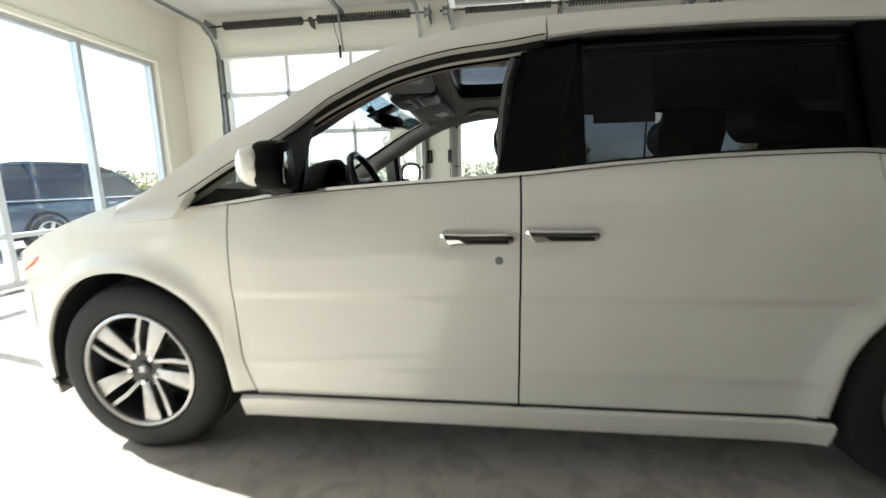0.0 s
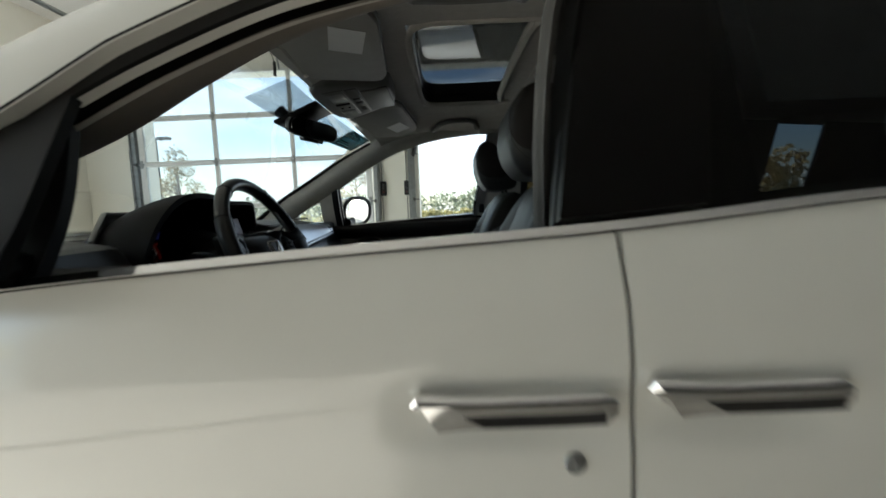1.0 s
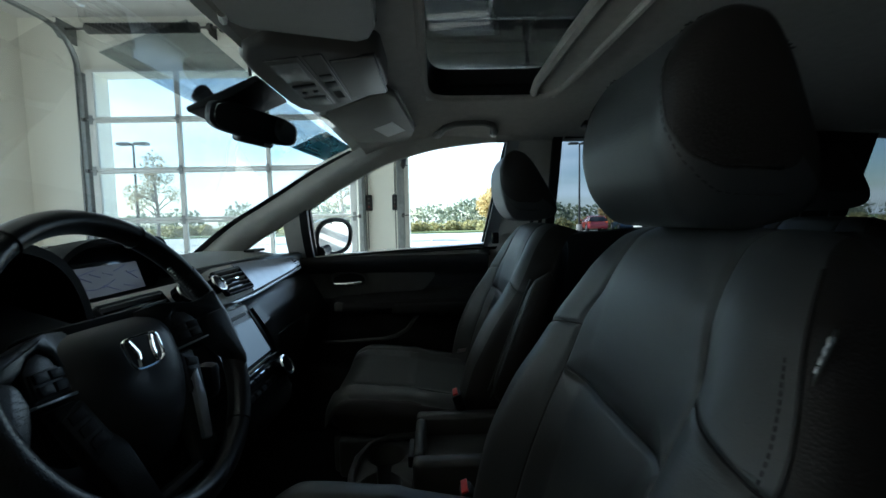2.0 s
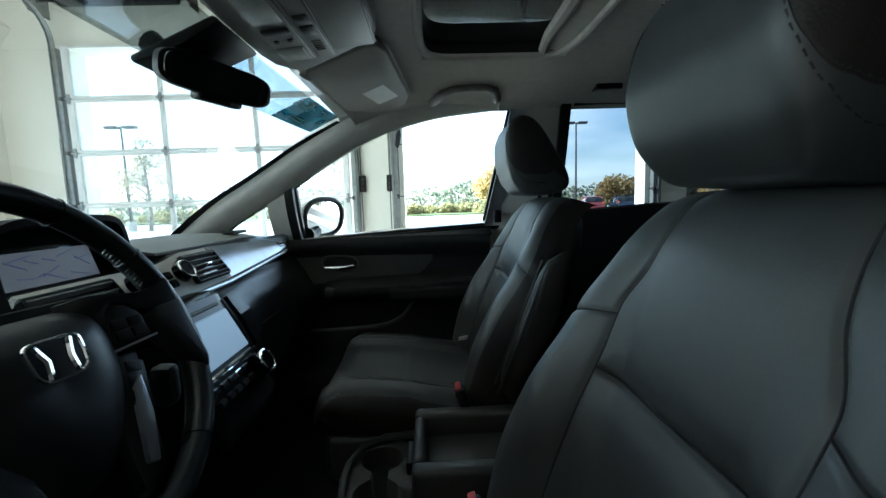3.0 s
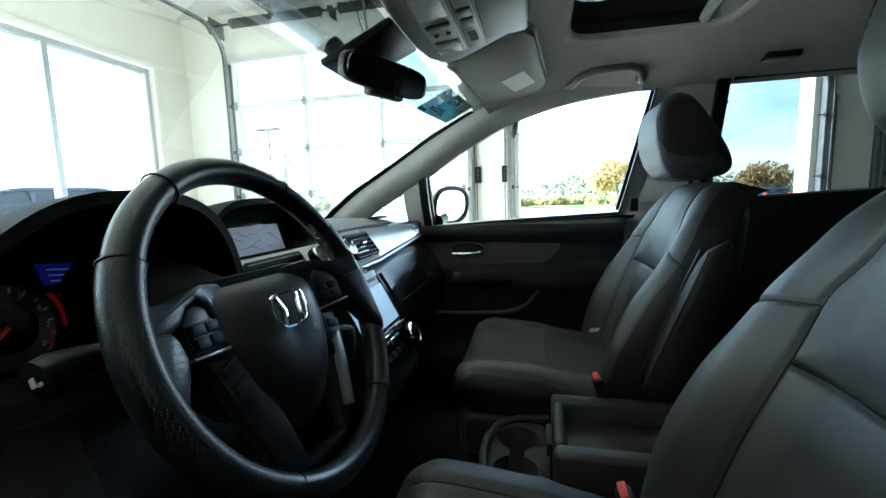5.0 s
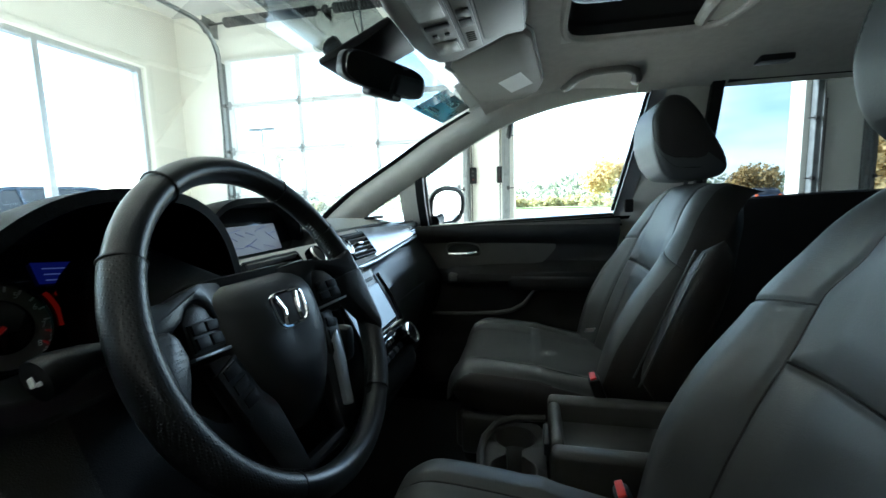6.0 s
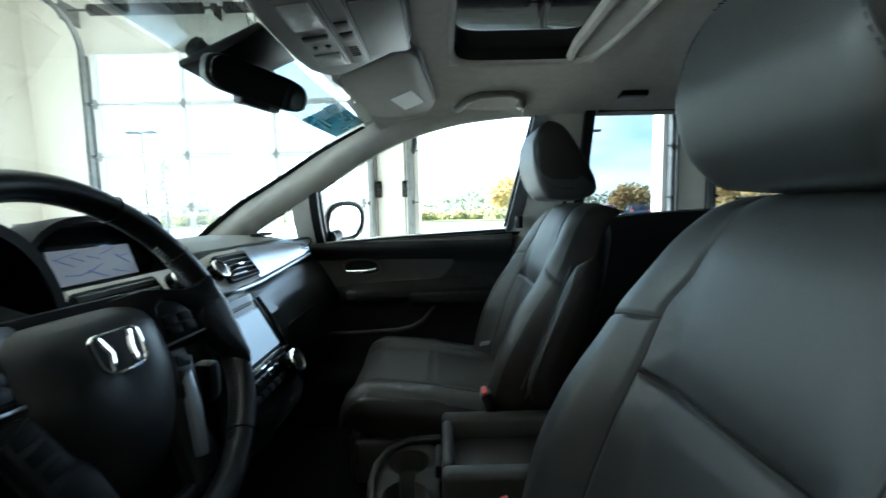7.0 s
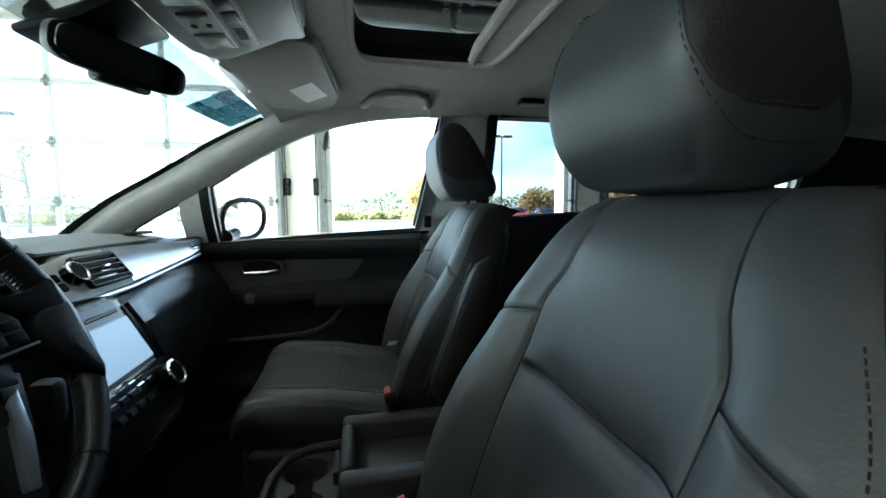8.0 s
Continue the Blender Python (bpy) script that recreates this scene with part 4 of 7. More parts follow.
def raked(shape):
    """Leans an upright strip back along the slanted rear edge of the front windows."""
    v, f = shape
    return [(x + 0.2 * max(0.0, z - 1.10), y, z) for x, y, z in v], f


both("b_pillar", raked(side_bar(-0.085, 0.105, lambda x: belt(x) + 0.006, lambda x: wtop(x), -0.004, 10, 12)), SATIN_BLACK)
both("c_pillar", side_bar(1.09, 1.20, lambda x: belt(x) + 0.006, lambda x: wtop(x) + 0.02, -0.006, 8, 12), SATIN_BLACK)
part("mirror_sail", raked(side_bar(-0.95, -0.80, lambda x: belt(x) + 0.004, lambda x: wtop(x + 0.035) + 0.006, -0.004, 12, 10)), BLACK, van, "black corner panel behind the mirror")
part("mirror_sail", mirror_y(side_bar(-0.875, -0.83, lambda x: belt(x) + 0.006, lambda x: wtop(x), -0.006, 8, 10)), BLACK, van, "black corner panel behind the mirror")


def side_glass(name, x0, x1, mat, inset, n=20):
    x = np.linspace(x0, x1, n)
    rows = []
    for k in np.linspace(0, 1, 10):
        z = (belt(x) + 0.004) * (1 - k) + (wtop(x) + 0.02) * k
        rows.append(np.stack([x, side_y(x, z) + inset, z], 1))
    shape = grid(np.array(rows), flip=True)
    a, b = part(name, shape, mat, van), part(name, mirror_y(shape), mat, van)
    if mat is CABIN_GLASS:
        a.visible_shadow = b.visible_shadow = False
    return a, b


side_glass("quarter_window", -1.27, -0.86, CABIN_GLASS, 0.014)
side_glass("sliding_window", 0.10, 1.10, PRIVACY, 0.010)
side_glass("rear_window", 1.19, 2.2, PRIVACY, 0.010)
# the passenger's window is up, the driver's is lowered
x = np.linspace(-0.80, 0.03, 16)
pass_glass = part("front_window", mirror_y(grid(np.array([np.stack([x, side_y(x, z) + 0.014, z], 1) for z in [(belt(x) + 0.004) * (1 - k) + (wtop(x) + 0.02) * k for k in np.linspace(0, 1, 10)]]), flip=True)), CABIN_GLASS, van)
pass_glass.visible_shadow = False
x = np.linspace(0.25, 0.455, 6)
part("window_sticker", grid(np.array([np.stack([x, side_y(x, z) + 0.016, z], 1) for z in [1.295 + 0.235 * k + 0 * x for k in np.linspace(0, 1, 6)]])), PAPER, slide_l, "printed paper sheet stuck inside the sliding door's glass")

# roof, windscreen, hood, nose and tail
SUN_X0, SUN_X1, SUN_Y0, SUN_Y1 = -0.36, 0.30, 0.55, 1.45


def roof_point(x, s):
    """Roof skin: s runs 0..1 from the driver's edge to the other."""
    z0 = rail_z(x)
    y0 = side_y(x, z0) + 0.02
    y = y0 * (1 - s) + (2 - y0) * s
    return (x, float(y), float(z0 + 0.062 * (1 - (2 * s - 1) ** 4) * min(1, max(0.0, (x + 0.70) / 0.5))))


xs_roof = sorted(set([SUN_X0, SUN_X1] + list(np.linspace(-0.62, 2.36, 32))))
ss = np.linspace(0, 1, 25)
rv, rf = grid([[roof_point(x, s) for s in ss] for x in xs_roof])
rf = [f for f in rf if not (SUN_X0 - 0.001 < np.mean([rv[i][0] for i in f]) < SUN_X1 + 0.001 and SUN_Y0 < np.mean([rv[i][1] for i in f]) < SUN_Y1)]
part("roof", (rv, rf), PAINT, van)
sunroof = part("sunroof", rbox(SUN_X0 - 0.02, SUN_X1 + 0.02, SUN_Y0 - 0.02, SUN_Y1 + 0.02, 1.715, 1.722, 0.0), TINTED, van, "tinted glass sunroof panel")


def screen_point(s, v):
    """Windscreen: s across, v from the cowl to the roof."""
    x = cr([0, 0.3, 0.62, 0.85, 1.0, 1.1], [-1.36, -1.12, -0.88, -0.71, -0.60, -0.525], v)
    z = rail_z(x) - 0.012
    y0 = side_y(x, z) + 0.035
    c = 1 - (2 * s - 1) ** 2
    bow = (0.20 * (1 - v) + 0.06) * c
    return (float(x - bow), float(y0 * (1 - s) + (2 - y0) * s), float(z + 0.015 * c * v))


ws = grid([[screen_point(s, v) for s in np.linspace(0, 1, 25)] for v in np.linspace(0, 1.07, 18)])
windscreen = part("windscreen", ws, CABIN_GLASS, van)
windscreen.visible_shadow = False


def hood_point(s, k):
    x0 = -1.42 - 0.16 * (1 - (2 * s - 1) ** 2)
    x1 = -2.03 - 0.27 * (1 - abs(2 * s - 1) ** 2.2)
    x = x0 + (x1 - x0) * k
    xe = max(-2.34, -1.44 + (-2.09 + 1.44) * k)
    ze = float(hood_edge(xe))
    ye = float(side_y(xe, ze)) + 0.012
    c = 1 - (2 * s - 1) ** 4
    return (x, ye * (1 - s) + (2 - ye) * s, ze + c * (0.07 - 0.02 * k) - 0.06 * k**5 * (0.35 + c))


part("hood", solid([[hood_point(s, k) for s in np.linspace(0, 1, 25)] for k in np.linspace(0, 1, 20)], 0.012), PAINT, van)
part("cowl", solid([[screen_point(s, 0.02 - 0.0 * k) if k == 0 else (screen_point(s, 0)[0] - 0.10 * k, screen_point(s, 0)[1], screen_point(s, 0)[2] - 0.05 * k) for s in np.linspace(0, 1, 17)] for k in (0, 0.5, 1)], 0.01), BLACK, van)


def nose_ring(z, grow):
    """Plan outline of the front bumper at a height: round at the corners."""
    half = [(-2.034, 0.04), (-2.05, 0.05), (-2.085, 0.075), (-2.12, 0.125), (-2.17, 0.20), (-2.22, 0.30), (-2.27, 0.43), (-2.31, 0.60), (-2.335, 0.80), (-2.345, 1.0)]
    pts = []
    for k, (x, y) in enumerate(half):
        g = grow * min(1.0, k / 4)
        y = max(y + grow * 0.35 * (1 - k / 9) + 0.02 * (z < 0.3), float(side_y(x, max(z, 0.3))) - 0.002 + 0.02 * (z < 0.3))
        pts.append((x + g, y, z))
    return pts + [(x, 2 - y, zz) for x, y, zz in pts[-2::-1]]


part("front_bumper", grid([nose_ring(z, g) for z, g in ((0.20, 0.12), (0.26, 0.05), (0.36, 0.02), (0.52, 0.0), (0.62, 0.01), (0.70, 0.03), (0.745, 0.06), (0.775, 0.11), (0.79, 0.18))]), PAINT, van)
def corner(x, out):
    """Depth of the round front corner at x."""
    return float(np.interp(-x, [1.85, 1.93, 2.0, 2.05, 2.085, 2.12, 2.17, 2.22, 2.27], [0.03, 0.04, 0.058, 0.075, 0.10, 0.145, 0.22, 0.32, 0.45]).clip(float(side_y(x, 0.8)))) - out


for sh in (lambda q: q, mirror_y):
    def lamp(pts, out, mat, name, label):
        return part(name, sh(bevelled(prism(pts, lambda a, b, d: (a, corner(a, out) + d + 0.25 * max(0, b - 0.8), b), 0.0, 0.06), 0.006)), mat, van, label)
    lamp([(-2.26, 0.62), (-2.18, 0.655), (-2.10, 0.695), (-2.02, 0.745), (-1.94, 0.825), (-2.01, 0.805), (-2.10, 0.77), (-2.18, 0.745), (-2.26, 0.72)], 0.004, GLOSS_BLACK, "headlight", "clear lensed headlight")
    lamp([(-2.05, 0.765), (-1.97, 0.805), (-1.915, 0.848), (-1.98, 0.828)], 0.014, AMBER, "turn_lamp", "amber corner lamp")
part("grille", bevelled(prism([(0.62, 0.56), (1.38, 0.56), (1.46, 0.72), (0.54, 0.72)], lambda a, b, d: (d, a, b), -2.355, -2.30), 0.01), BLACK, van)
part("tailgate", solid([[(2.40 + 0.22 * (1 - (2 * s - 1) ** 6) - 0.16 * max(0, v - 0.5), 0.12 + 1.76 * s, 0.3 + 1.3 * v) for s in np.linspace(0, 1, 17)] for v in np.linspace(0, 1, 14)], 0.03), PAINT, van)
part("underbody", rbox(-2.1, 2.35, 0.12, 1.88, 0.22, 0.30, 0.03), BLACK, van)


def wheel(x, y, k):
    """Tyre, rim of five double spokes, hub cap; the outer side faces k."""
    prof = [(0.245, 0.0), (0.262, -0.014), (0.32, -0.016), (0.352, 0.002), (0.366, 0.03), (0.369, 0.11), (0.366, 0.19), (0.345, 0.225), (0.25, 0.22)]
    n = 56
    P = [[(x + r * math.cos(a), y - k * d, HUB_Z + r * math.sin(a)) for a in np.linspace(0, 2 * math.pi, n, endpoint=False)] for r, d in prof]
    w = part("wheel", grid(P, close_v=True, flip=k < 0), RUBBER, van)
    for q in range(3):
        part("tread_groove", tube([(x + 0.3685 * math.cos(a), y - k * (0.06 + 0.05 * q), HUB_Z + 0.3685 * math.sin(a)) for a in np.linspace(0, 6.283, 40, endpoint=False)], 0.003, 4, True), BLACK, w)
    barrel = [(0.248, -0.012), (0.238, -0.012), (0.226, 0.012), (0.222, 0.18), (0.0, 0.19)]
    part("barrel", grid([[(x + r * math.cos(a), y - k * d, HUB_Z + r * math.sin(a)) for a in np.linspace(0, 2 * math.pi, 40, endpoint=False)] for r, d in barrel], close_v=True), ALLOY_DARK, w)
    part("rim_lip", tube([(x + 0.240 * math.cos(a), y + k * 0.006, HUB_Z + 0.240 * math.sin(a)) for a in np.linspace(0, 6.283, 56, endpoint=False)], 0.010, 8, True), ALLOY, w)
    for i in range(5):
        for off, wi, wo in ((0.0, 0.018, 0.040), (-42.0, 0.008, 0.011)):
            a = radians(128 - 72 * i + off)
            b = a + radians(-4 if off else 5)
            e = (math.cos(b), math.sin(b))
            d = (math.cos(a + (0.32 if off else 0)), math.sin(a + (0.32 if off else 0)))
            nrm = (-e[1], e[0])
            poly = []
            for r, h, c in ((0.06, wi, d), (0.15, (wi + wo) / 2, ((d[0] + e[0] * 2) / 3, (d[1] + e[1] * 2) / 3)), (0.236, wo, e)):
                poly.append((c[0] * r - nrm[0] * h, c[1] * r - nrm[1] * h))
            for r, h, c in ((0.236, wo, e), (0.15, (wi + wo) / 2, ((d[0] + e[0] * 2) / 3, (d[1] + e[1] * 2) / 3)), (0.06, wi, d)):
                poly.append((c[0] * r + nrm[0] * h, c[1] * r + nrm[1] * h))
            part("spoke", bevelled(prism(poly, lambda a_, b_, dd: (x + a_, y - k * (dd + 0.022 * max(0.0, 1 - math.hypot(a_, b_) / 0.2)), HUB_Z + b_), -0.004, 0.034), 0.003), ALLOY, w)
        c, s = math.cos(i * 1.2566 + 0.82), math.sin(i * 1.2566 + 0.82)
        part("wheel_nut", disc((x + 0.062 * c, y - k * 0.03, HUB_Z + 0.062 * s), (0, k, 0), 0.012, 0.022, 6), CHROME, w)
    part("hub_plate", disc((x, y - k * 0.05, HUB_Z), (0, k, 0), 0.085, 0.034, 32, 0.006), ALLOY_DARK, w)
    part("hub_cap", disc((x, y - k * 0.025, HUB_Z), (0, k, 0), 0.034, 0.018, 24, 0.005), ALLOY_DARK, w)
    part("cap_badge", rbox(x - 0.013, x + 0.013, min(y + k * -0.008, y - k * 0.004), max(y + k * -0.008, y - k * 0.004), HUB_Z - 0.014, HUB_Z + 0.014, 0.001, 1), ALUMINIUM, w)
    part("brake_disc", disc((x, y - k * 0.11, HUB_Z), (0, k, 0), 0.155, 0.012, 36), GALVANISED, w)


for ax in (AXLE_F, AXLE_R):
    wheel(ax, 0.05, -1)
    wheel(ax, 1.95, 1)
    P = [[(ax + r * math.cos(a), d, HUB_Z + r * math.sin(a)) for a in np.linspace(-0.2, math.pi + 0.2, 30)] for r, d in ((ARCH_R - 0.004, 0.06), (ARCH_R + 0.02, 0.08), (ARCH_R + 0.02, 0.34), (0.05, 0.345))]
    both("wheel_well", grid(P), RUBBER)


def door_mirror():
    """Shell of the driver's mirror."""
    rows = []
    for s in np.linspace(0, 1, 9):
        yy = -0.01 - 0.178 * s
        r = (1 - abs(2 * s - 0.9) ** 3.2 * 0.5)
        ring = []
        for a in np.linspace(0, 2 * math.pi, 24, endpoint=False):
            c, q = math.cos(a), math.sin(a)
            ring.append((-0.862 + (0.05 if c > 0 else 0.088) * math.copysign(abs(c) ** 0.75, c) * r, yy, 1.168 + (0.085 if q > 0 else 0.078) * math.copysign(abs(q) ** 0.75, q) * r + 0.012 * s))
        rows.append(ring)
    return capped(rows)


m_l = part("side_mirror", door_mirror(), PAINT, van, "white door mirror shell with a black back")
m_l.matrix_basis = pose(-0.848, 0.05, 1.15, 0, 0, 4) @ Matrix.Scale(0.87, 4) @ pose(0.835, -0.04, -1.15)
part("mirror_back", bevelled(prism([(-0.015, 1.08), (-0.02, 1.255), (-0.07, 1.277), (-0.165, 1.262), (-0.188, 1.175), (-0.165, 1.09), (-0.06, 1.072)], lambda a, b, d: (d, a, b), -0.868, -0.758), 0.024), SATIN_BLACK, m_l)
glass_pose = pose(-0.757, -0.10, 1.165, 0, 5, 11) @ pose(0.757, 0.10, -1.165)
part("mirror_glass", moved(bevelled(prism([(-0.035, 1.105), (-0.04, 1.222), (-0.07, 1.236), (-0.152, 1.224), (-0.166, 1.165), (-0.148, 1.108), (-0.06, 1.094)], lambda a, b, d: (d, a, b), -0.762, -0.759), 0.001), glass_pose), DIM_MIRROR, m_l)
part("mirror_foot", rbox(-0.90, -0.79, -0.06, 0.11, 1.065, 1.115, 0.02), BLACK, m_l)
MIR_R = pose(-0.787, 2.12, 1.165, 0, 7, -26)


def mirror_oval(x, k):
    return [(x, 0.128 * k * math.copysign(abs(math.cos(t)) ** 0.8, math.cos(t)), 0.085 * k * math.copysign(abs(math.sin(t)) ** 0.8, math.sin(t))) for t in np.linspace(0, 6.283, 40, endpoint=False)]


m_r = part("side_mirror", moved(capped([mirror_oval(-0.004, 0.97), mirror_oval(-0.02, 1.04), mirror_oval(-0.055, 0.98), mirror_oval(-0.085, 0.78), mirror_oval(-0.10, 0.45)]), MIR_R), PAINT, van, "white door mirror shell with a round glass")
part("mirror_rim", moved(tube(mirror_oval(-0.001, 0.99), 0.012, 8, True), MIR_R), BLACK, m_r, "black rim of the mirror")
part("mirror_glass", moved(capped([mirror_oval(-0.006, 0.95), mirror_oval(0.0, 0.95)]), MIR_R), MIRROR, m_r)
part("mirror_foot", tube([(-0.83, 1.97, 1.095), (-0.83, 2.04, 1.09), (-0.82, 2.09, 1.11)], [0.035, 0.03, 0.026], 10), BLACK, m_r)

# ---- the van: cabin lining ----
def lining_z(x, y):
    """Underside of the roof lining."""
    e = abs((y - 1.0) / 0.74)
    return 1.628 - 0.08 * e**4 - 0.042 * max(0.0, (-0.22 - x) / 0.3) ** 2 - 0.02 * max(0, x - 1.2)


HX0, HX1, HY0, HY1 = -0.31, 0.10, 0.59, 1.41
hxs = sorted(set([HX0, HX1] + [float(v) for v in np.linspace(-0.70, 2.3, 40)]))
hys = sorted(set([HY0, HY1] + [float(v) for v in np.linspace(0.25, 1.75, 31)]))
front_x = lambda y: -0.625 + 0.075 * ((y - 1.0) / 0.75) ** 2
hv, hf = grid([[(max(x, front_x(y)), y, lining_z(max(x, front_x(y)), y)) for y in hys] for x in hxs], flip=True)
hf = [f for f in hf if not (HX0 < np.mean([hv[i][0] for i in f]) < HX1 and HY0 < np.mean([hv[i][1] for i in f]) < HY1)]
part("headliner", (hv, hf), HEADLINER, van, "grey woven roof lining")
rim = []
for t in range(64):
    a = 2 * math.pi * t / 64
    c, s = math.cos(a), math.sin(a)
    rim.append((-0.105 + 0.208 * math.copysign(abs(c) ** 0.28, c), 1.0 + 0.412 * math.copysign(abs(s) ** 0.28, s), 1.622))
part("sunroof_rim", tube(rim, 0.010, 8, True), HEADLINER, van, "padded rim round the sunroof")
part("sunroof_well", grid([[(p[0], p[1], 1.622) for p in rim], [(p[0] * 1.02, 1 + (p[1] - 1) * 1.02, 1.66) for p in rim], [(-0.105 + (p[0] + 0.105) * 0.96, 1 + (p[1] - 1) * 1.0, 1.667) for p in rim], [(-0.105 + (p[0] + 0.105) * 0.96, 1 + (p[1] - 1) * 1.0, 1.714) for p in rim]], close_v=True), BLACK, van, "black sunroof surround")
part("sunshade", join(rbox(0.03, 0.36, 0.61, 1.39, 1.628, 1.644, 0.007), tube([(0.034, 0.61, 1.634), (0.022, 0.70, 1.634), (0.018, 1.0, 1.634), (0.022, 1.30, 1.634), (0.034, 1.39, 1.634)], 0.016, 8)), HEADLINER, van, "grey sliding sunshade")


def inner_strip(x0, x1, za, zb, off, n=30, m=8, t=0.02, top_in=0.0, bulge=0.012):
    x = np.linspace(x0, x1, n)
    rows = []
    for k in np.linspace(0, 1, m):
        z = za(x) * (1 - k) + zb(x) * k
        rows.append(np.stack([x, side_y(x, z) + off + bulge * math.sin(math.pi * k) + top_in * k**2, z], 1))
    return solid(np.array(rows), t)


TRIM = PLASTIC_GREY
both("a_pillar_trim", inner_strip(-1.36, -0.02, lambda x: wtop(x) + 0.012, lambda x: rail_z(x) - 0.024, 0.038, 50, 14, 0.02, 0.012, 0.022), TRIM, van, "grey moulded pillar trim")
pad_rows = []
for x in np.linspace(-0.98, 0.02, 46):
    w, inner = float(wtop(x)), float(cr([-1.0, -0.85, -0.70, -0.30, 0.05], [0.19, 0.25, 0.283, 0.288, 0.275], x))
    s0 = float(side_y(x, w)) + 0.034
    pad_rows.append([(x, s0, w + 0.022), (x, s0 + 0.002, w + 0.004), (x, s0 * 0.6 + inner * 0.4, w - 0.004), (x, inner - 0.02, w - 0.008), (x, inner - 0.005, w - 0.004), (x, inner, w + 0.006), (x, inner + 0.006, w + 0.03), (x, inner + 0.012, w + 0.055)])
part("pillar_pad", solid(pad_rows, 0.006), PAD_TRIM, van, "padded inner edge of the pillar trim")
both("door_rail_trim", inner_strip(-0.04, 2.2, lambda x: wtop(x) - 0.004, lambda x: rail_z(x) - 0.02, 0.05, 30, 8, 0.02, 0.05), TRIM)
both("pillar_fin", inner_strip(-0.935, -0.862, lambda x: belt(x) + 0.005, lambda x: wtop(x) + 0.008, 0.034, 8, 10), TRIM)
part("window_channel", inner_strip(-0.862, -0.80, lambda x: belt(x) - 0.01, lambda x: wtop(x) + 0.005, 0.04, 6, 10), BLACK, van)
part("window_channel", mirror_y(inner_strip(-0.862, -0.828, lambda x: belt(x) - 0.01, lambda x: wtop(x) + 0.005, 0.04, 6, 10)), BLACK, van)
def pillar_sheet(xa, xb, off, z0, t):
    """Pillar lining whose front edge leans back: x from xa(k) to xb(k)."""
    rows = []
    for k in np.linspace(0, 1, 26):
        x = np.linspace(xa(k), xb(k), 8)
        z = z0 * (1 - k) + (wtop(x) + 0.05) * k
        rows.append(np.stack([x, side_y(x, z) + off - 0.03 * k + 0.012 * np.sin(np.linspace(0, math.pi, 8)), z], 1))
    return solid(np.array(rows), t)


# Driver's side only: grey trim made near black, standing in for its shade.
part("b_pillar_trim", pillar_sheet(lambda k: -0.06 + 0.03 * k, lambda k: 0.23, 0.09, 0.4, -0.03), DOOR_TRIM, van, "moulded pillar trim, coloured dark for its shade")
# Trim grey darkened here: the flange's shade is put into its colour.
part("pillar_flange", solid([[(x - 0.012 * abs(w), 0.200 + 0.012 * w + 0.05 * max(0, z - 1.3), z) for w in (-1, -0.5, 0, 0.5, 1)] for z, x in ((0.95, -0.050), (1.13, -0.052), (1.25, -0.052), (1.36, -0.045), (1.46, -0.031), (1.54, -0.006))], 0.02), DARK_TRIM, van, "front edge of the pillar trim, coloured darker for shade")
part("b_pillar_trim", mirror_y(pillar_sheet(lambda k: max(-0.06, -0.201 + 0.2475 * k), lambda k: 0.215, 0.07, 0.4, -0.03)), TRIM, van, "grey moulded pillar trim")
edge_low, edge_top = lambda x: belt(x) - 0.02, lambda x: wtop(x) + 0.012
part("window_edge", raked(inner_strip(-0.080, -0.064, edge_low, edge_top, 0.03, 4, 16)), BLACK, van)
part("window_edge", mirror_y(raked(inner_strip(-0.080, -0.076, edge_low, edge_top, 0.03, 3, 16))), BLACK, van)
part("window_guide", raked(inner_strip(-0.063, -0.03, edge_low, edge_top, 0.028, 4, 16)), BLACK, van)
part("window_guide", mirror_y(raked(inner_strip(-0.0755, -0.03, edge_low, edge_top, 0.028, 4, 16))), ALUMINIUM, van)
# Added sheet; its black stands for the shade inside the pillar.
part("pillar_return", solid([[(x - 0.006 * (1 - k), 0.205 - 0.078 * k + 0.05 * max(0, z - 1.3), z) for k in (0, 0.33, 0.66, 1)] for z, x in ((0.95, -0.050), (1.13, -0.048), (1.25, -0.046), (1.36, -0.036), (1.46, -0.020), (1.54, 0.004))], 0.008), SATIN_BLACK, van, "inner face of the pillar, black in place of shade")
both("sliding_window_frame", join(inner_strip(0.235, 1.2, lambda x: wtop(x) - 0.02, lambda x: wtop(x) + 0.02, 0.045, 24, 4), inner_strip(0.190, 0.226, lambda x: belt(x) - 0.02, lambda x: wtop(x), 0.045, 4, 12), inner_strip(1.08, 1.2, lambda x: belt(x) - 0.02, lambda x: wtop(x), 0.045, 4, 12)), BLACK)
both("rear_lining", inner_strip(0.24, 2.3, lambda x: 0.32 + 0 * x, lambda x: belt(x) + 0.012, 0.07, 30, 14), DOOR_TRIM)
both("quarter_trim", inner_strip(1.14, 1.50, lambda x: belt(x) - 0.01, lambda x: wtop(x) + 0.03, 0.055, 12, 10), DOOR_TRIM, van, "dark moulded rear pillar trim")
both("quarter_trim", inner_strip(1.74, 2.3, lambda x: belt(x) - 0.01, lambda x: wtop(x) + 0.03, 0.055, 16, 10), DOOR_TRIM, van, "dark moulded rear pillar trim")
both("kick_panel", rbox(-1.36, -0.96, 0.10, 0.135, 0.30, 1.09, 0.01), CARPET)
both("sill_trim", rbox(-1.06, 0.30, 0.10, 0.19, 0.31, 0.41, 0.015), CARPET)
part("carpet", rbox(-1.3, 2.3, 0.12, 1.88, 0.30, 0.335, 0.01), CARPET, van)
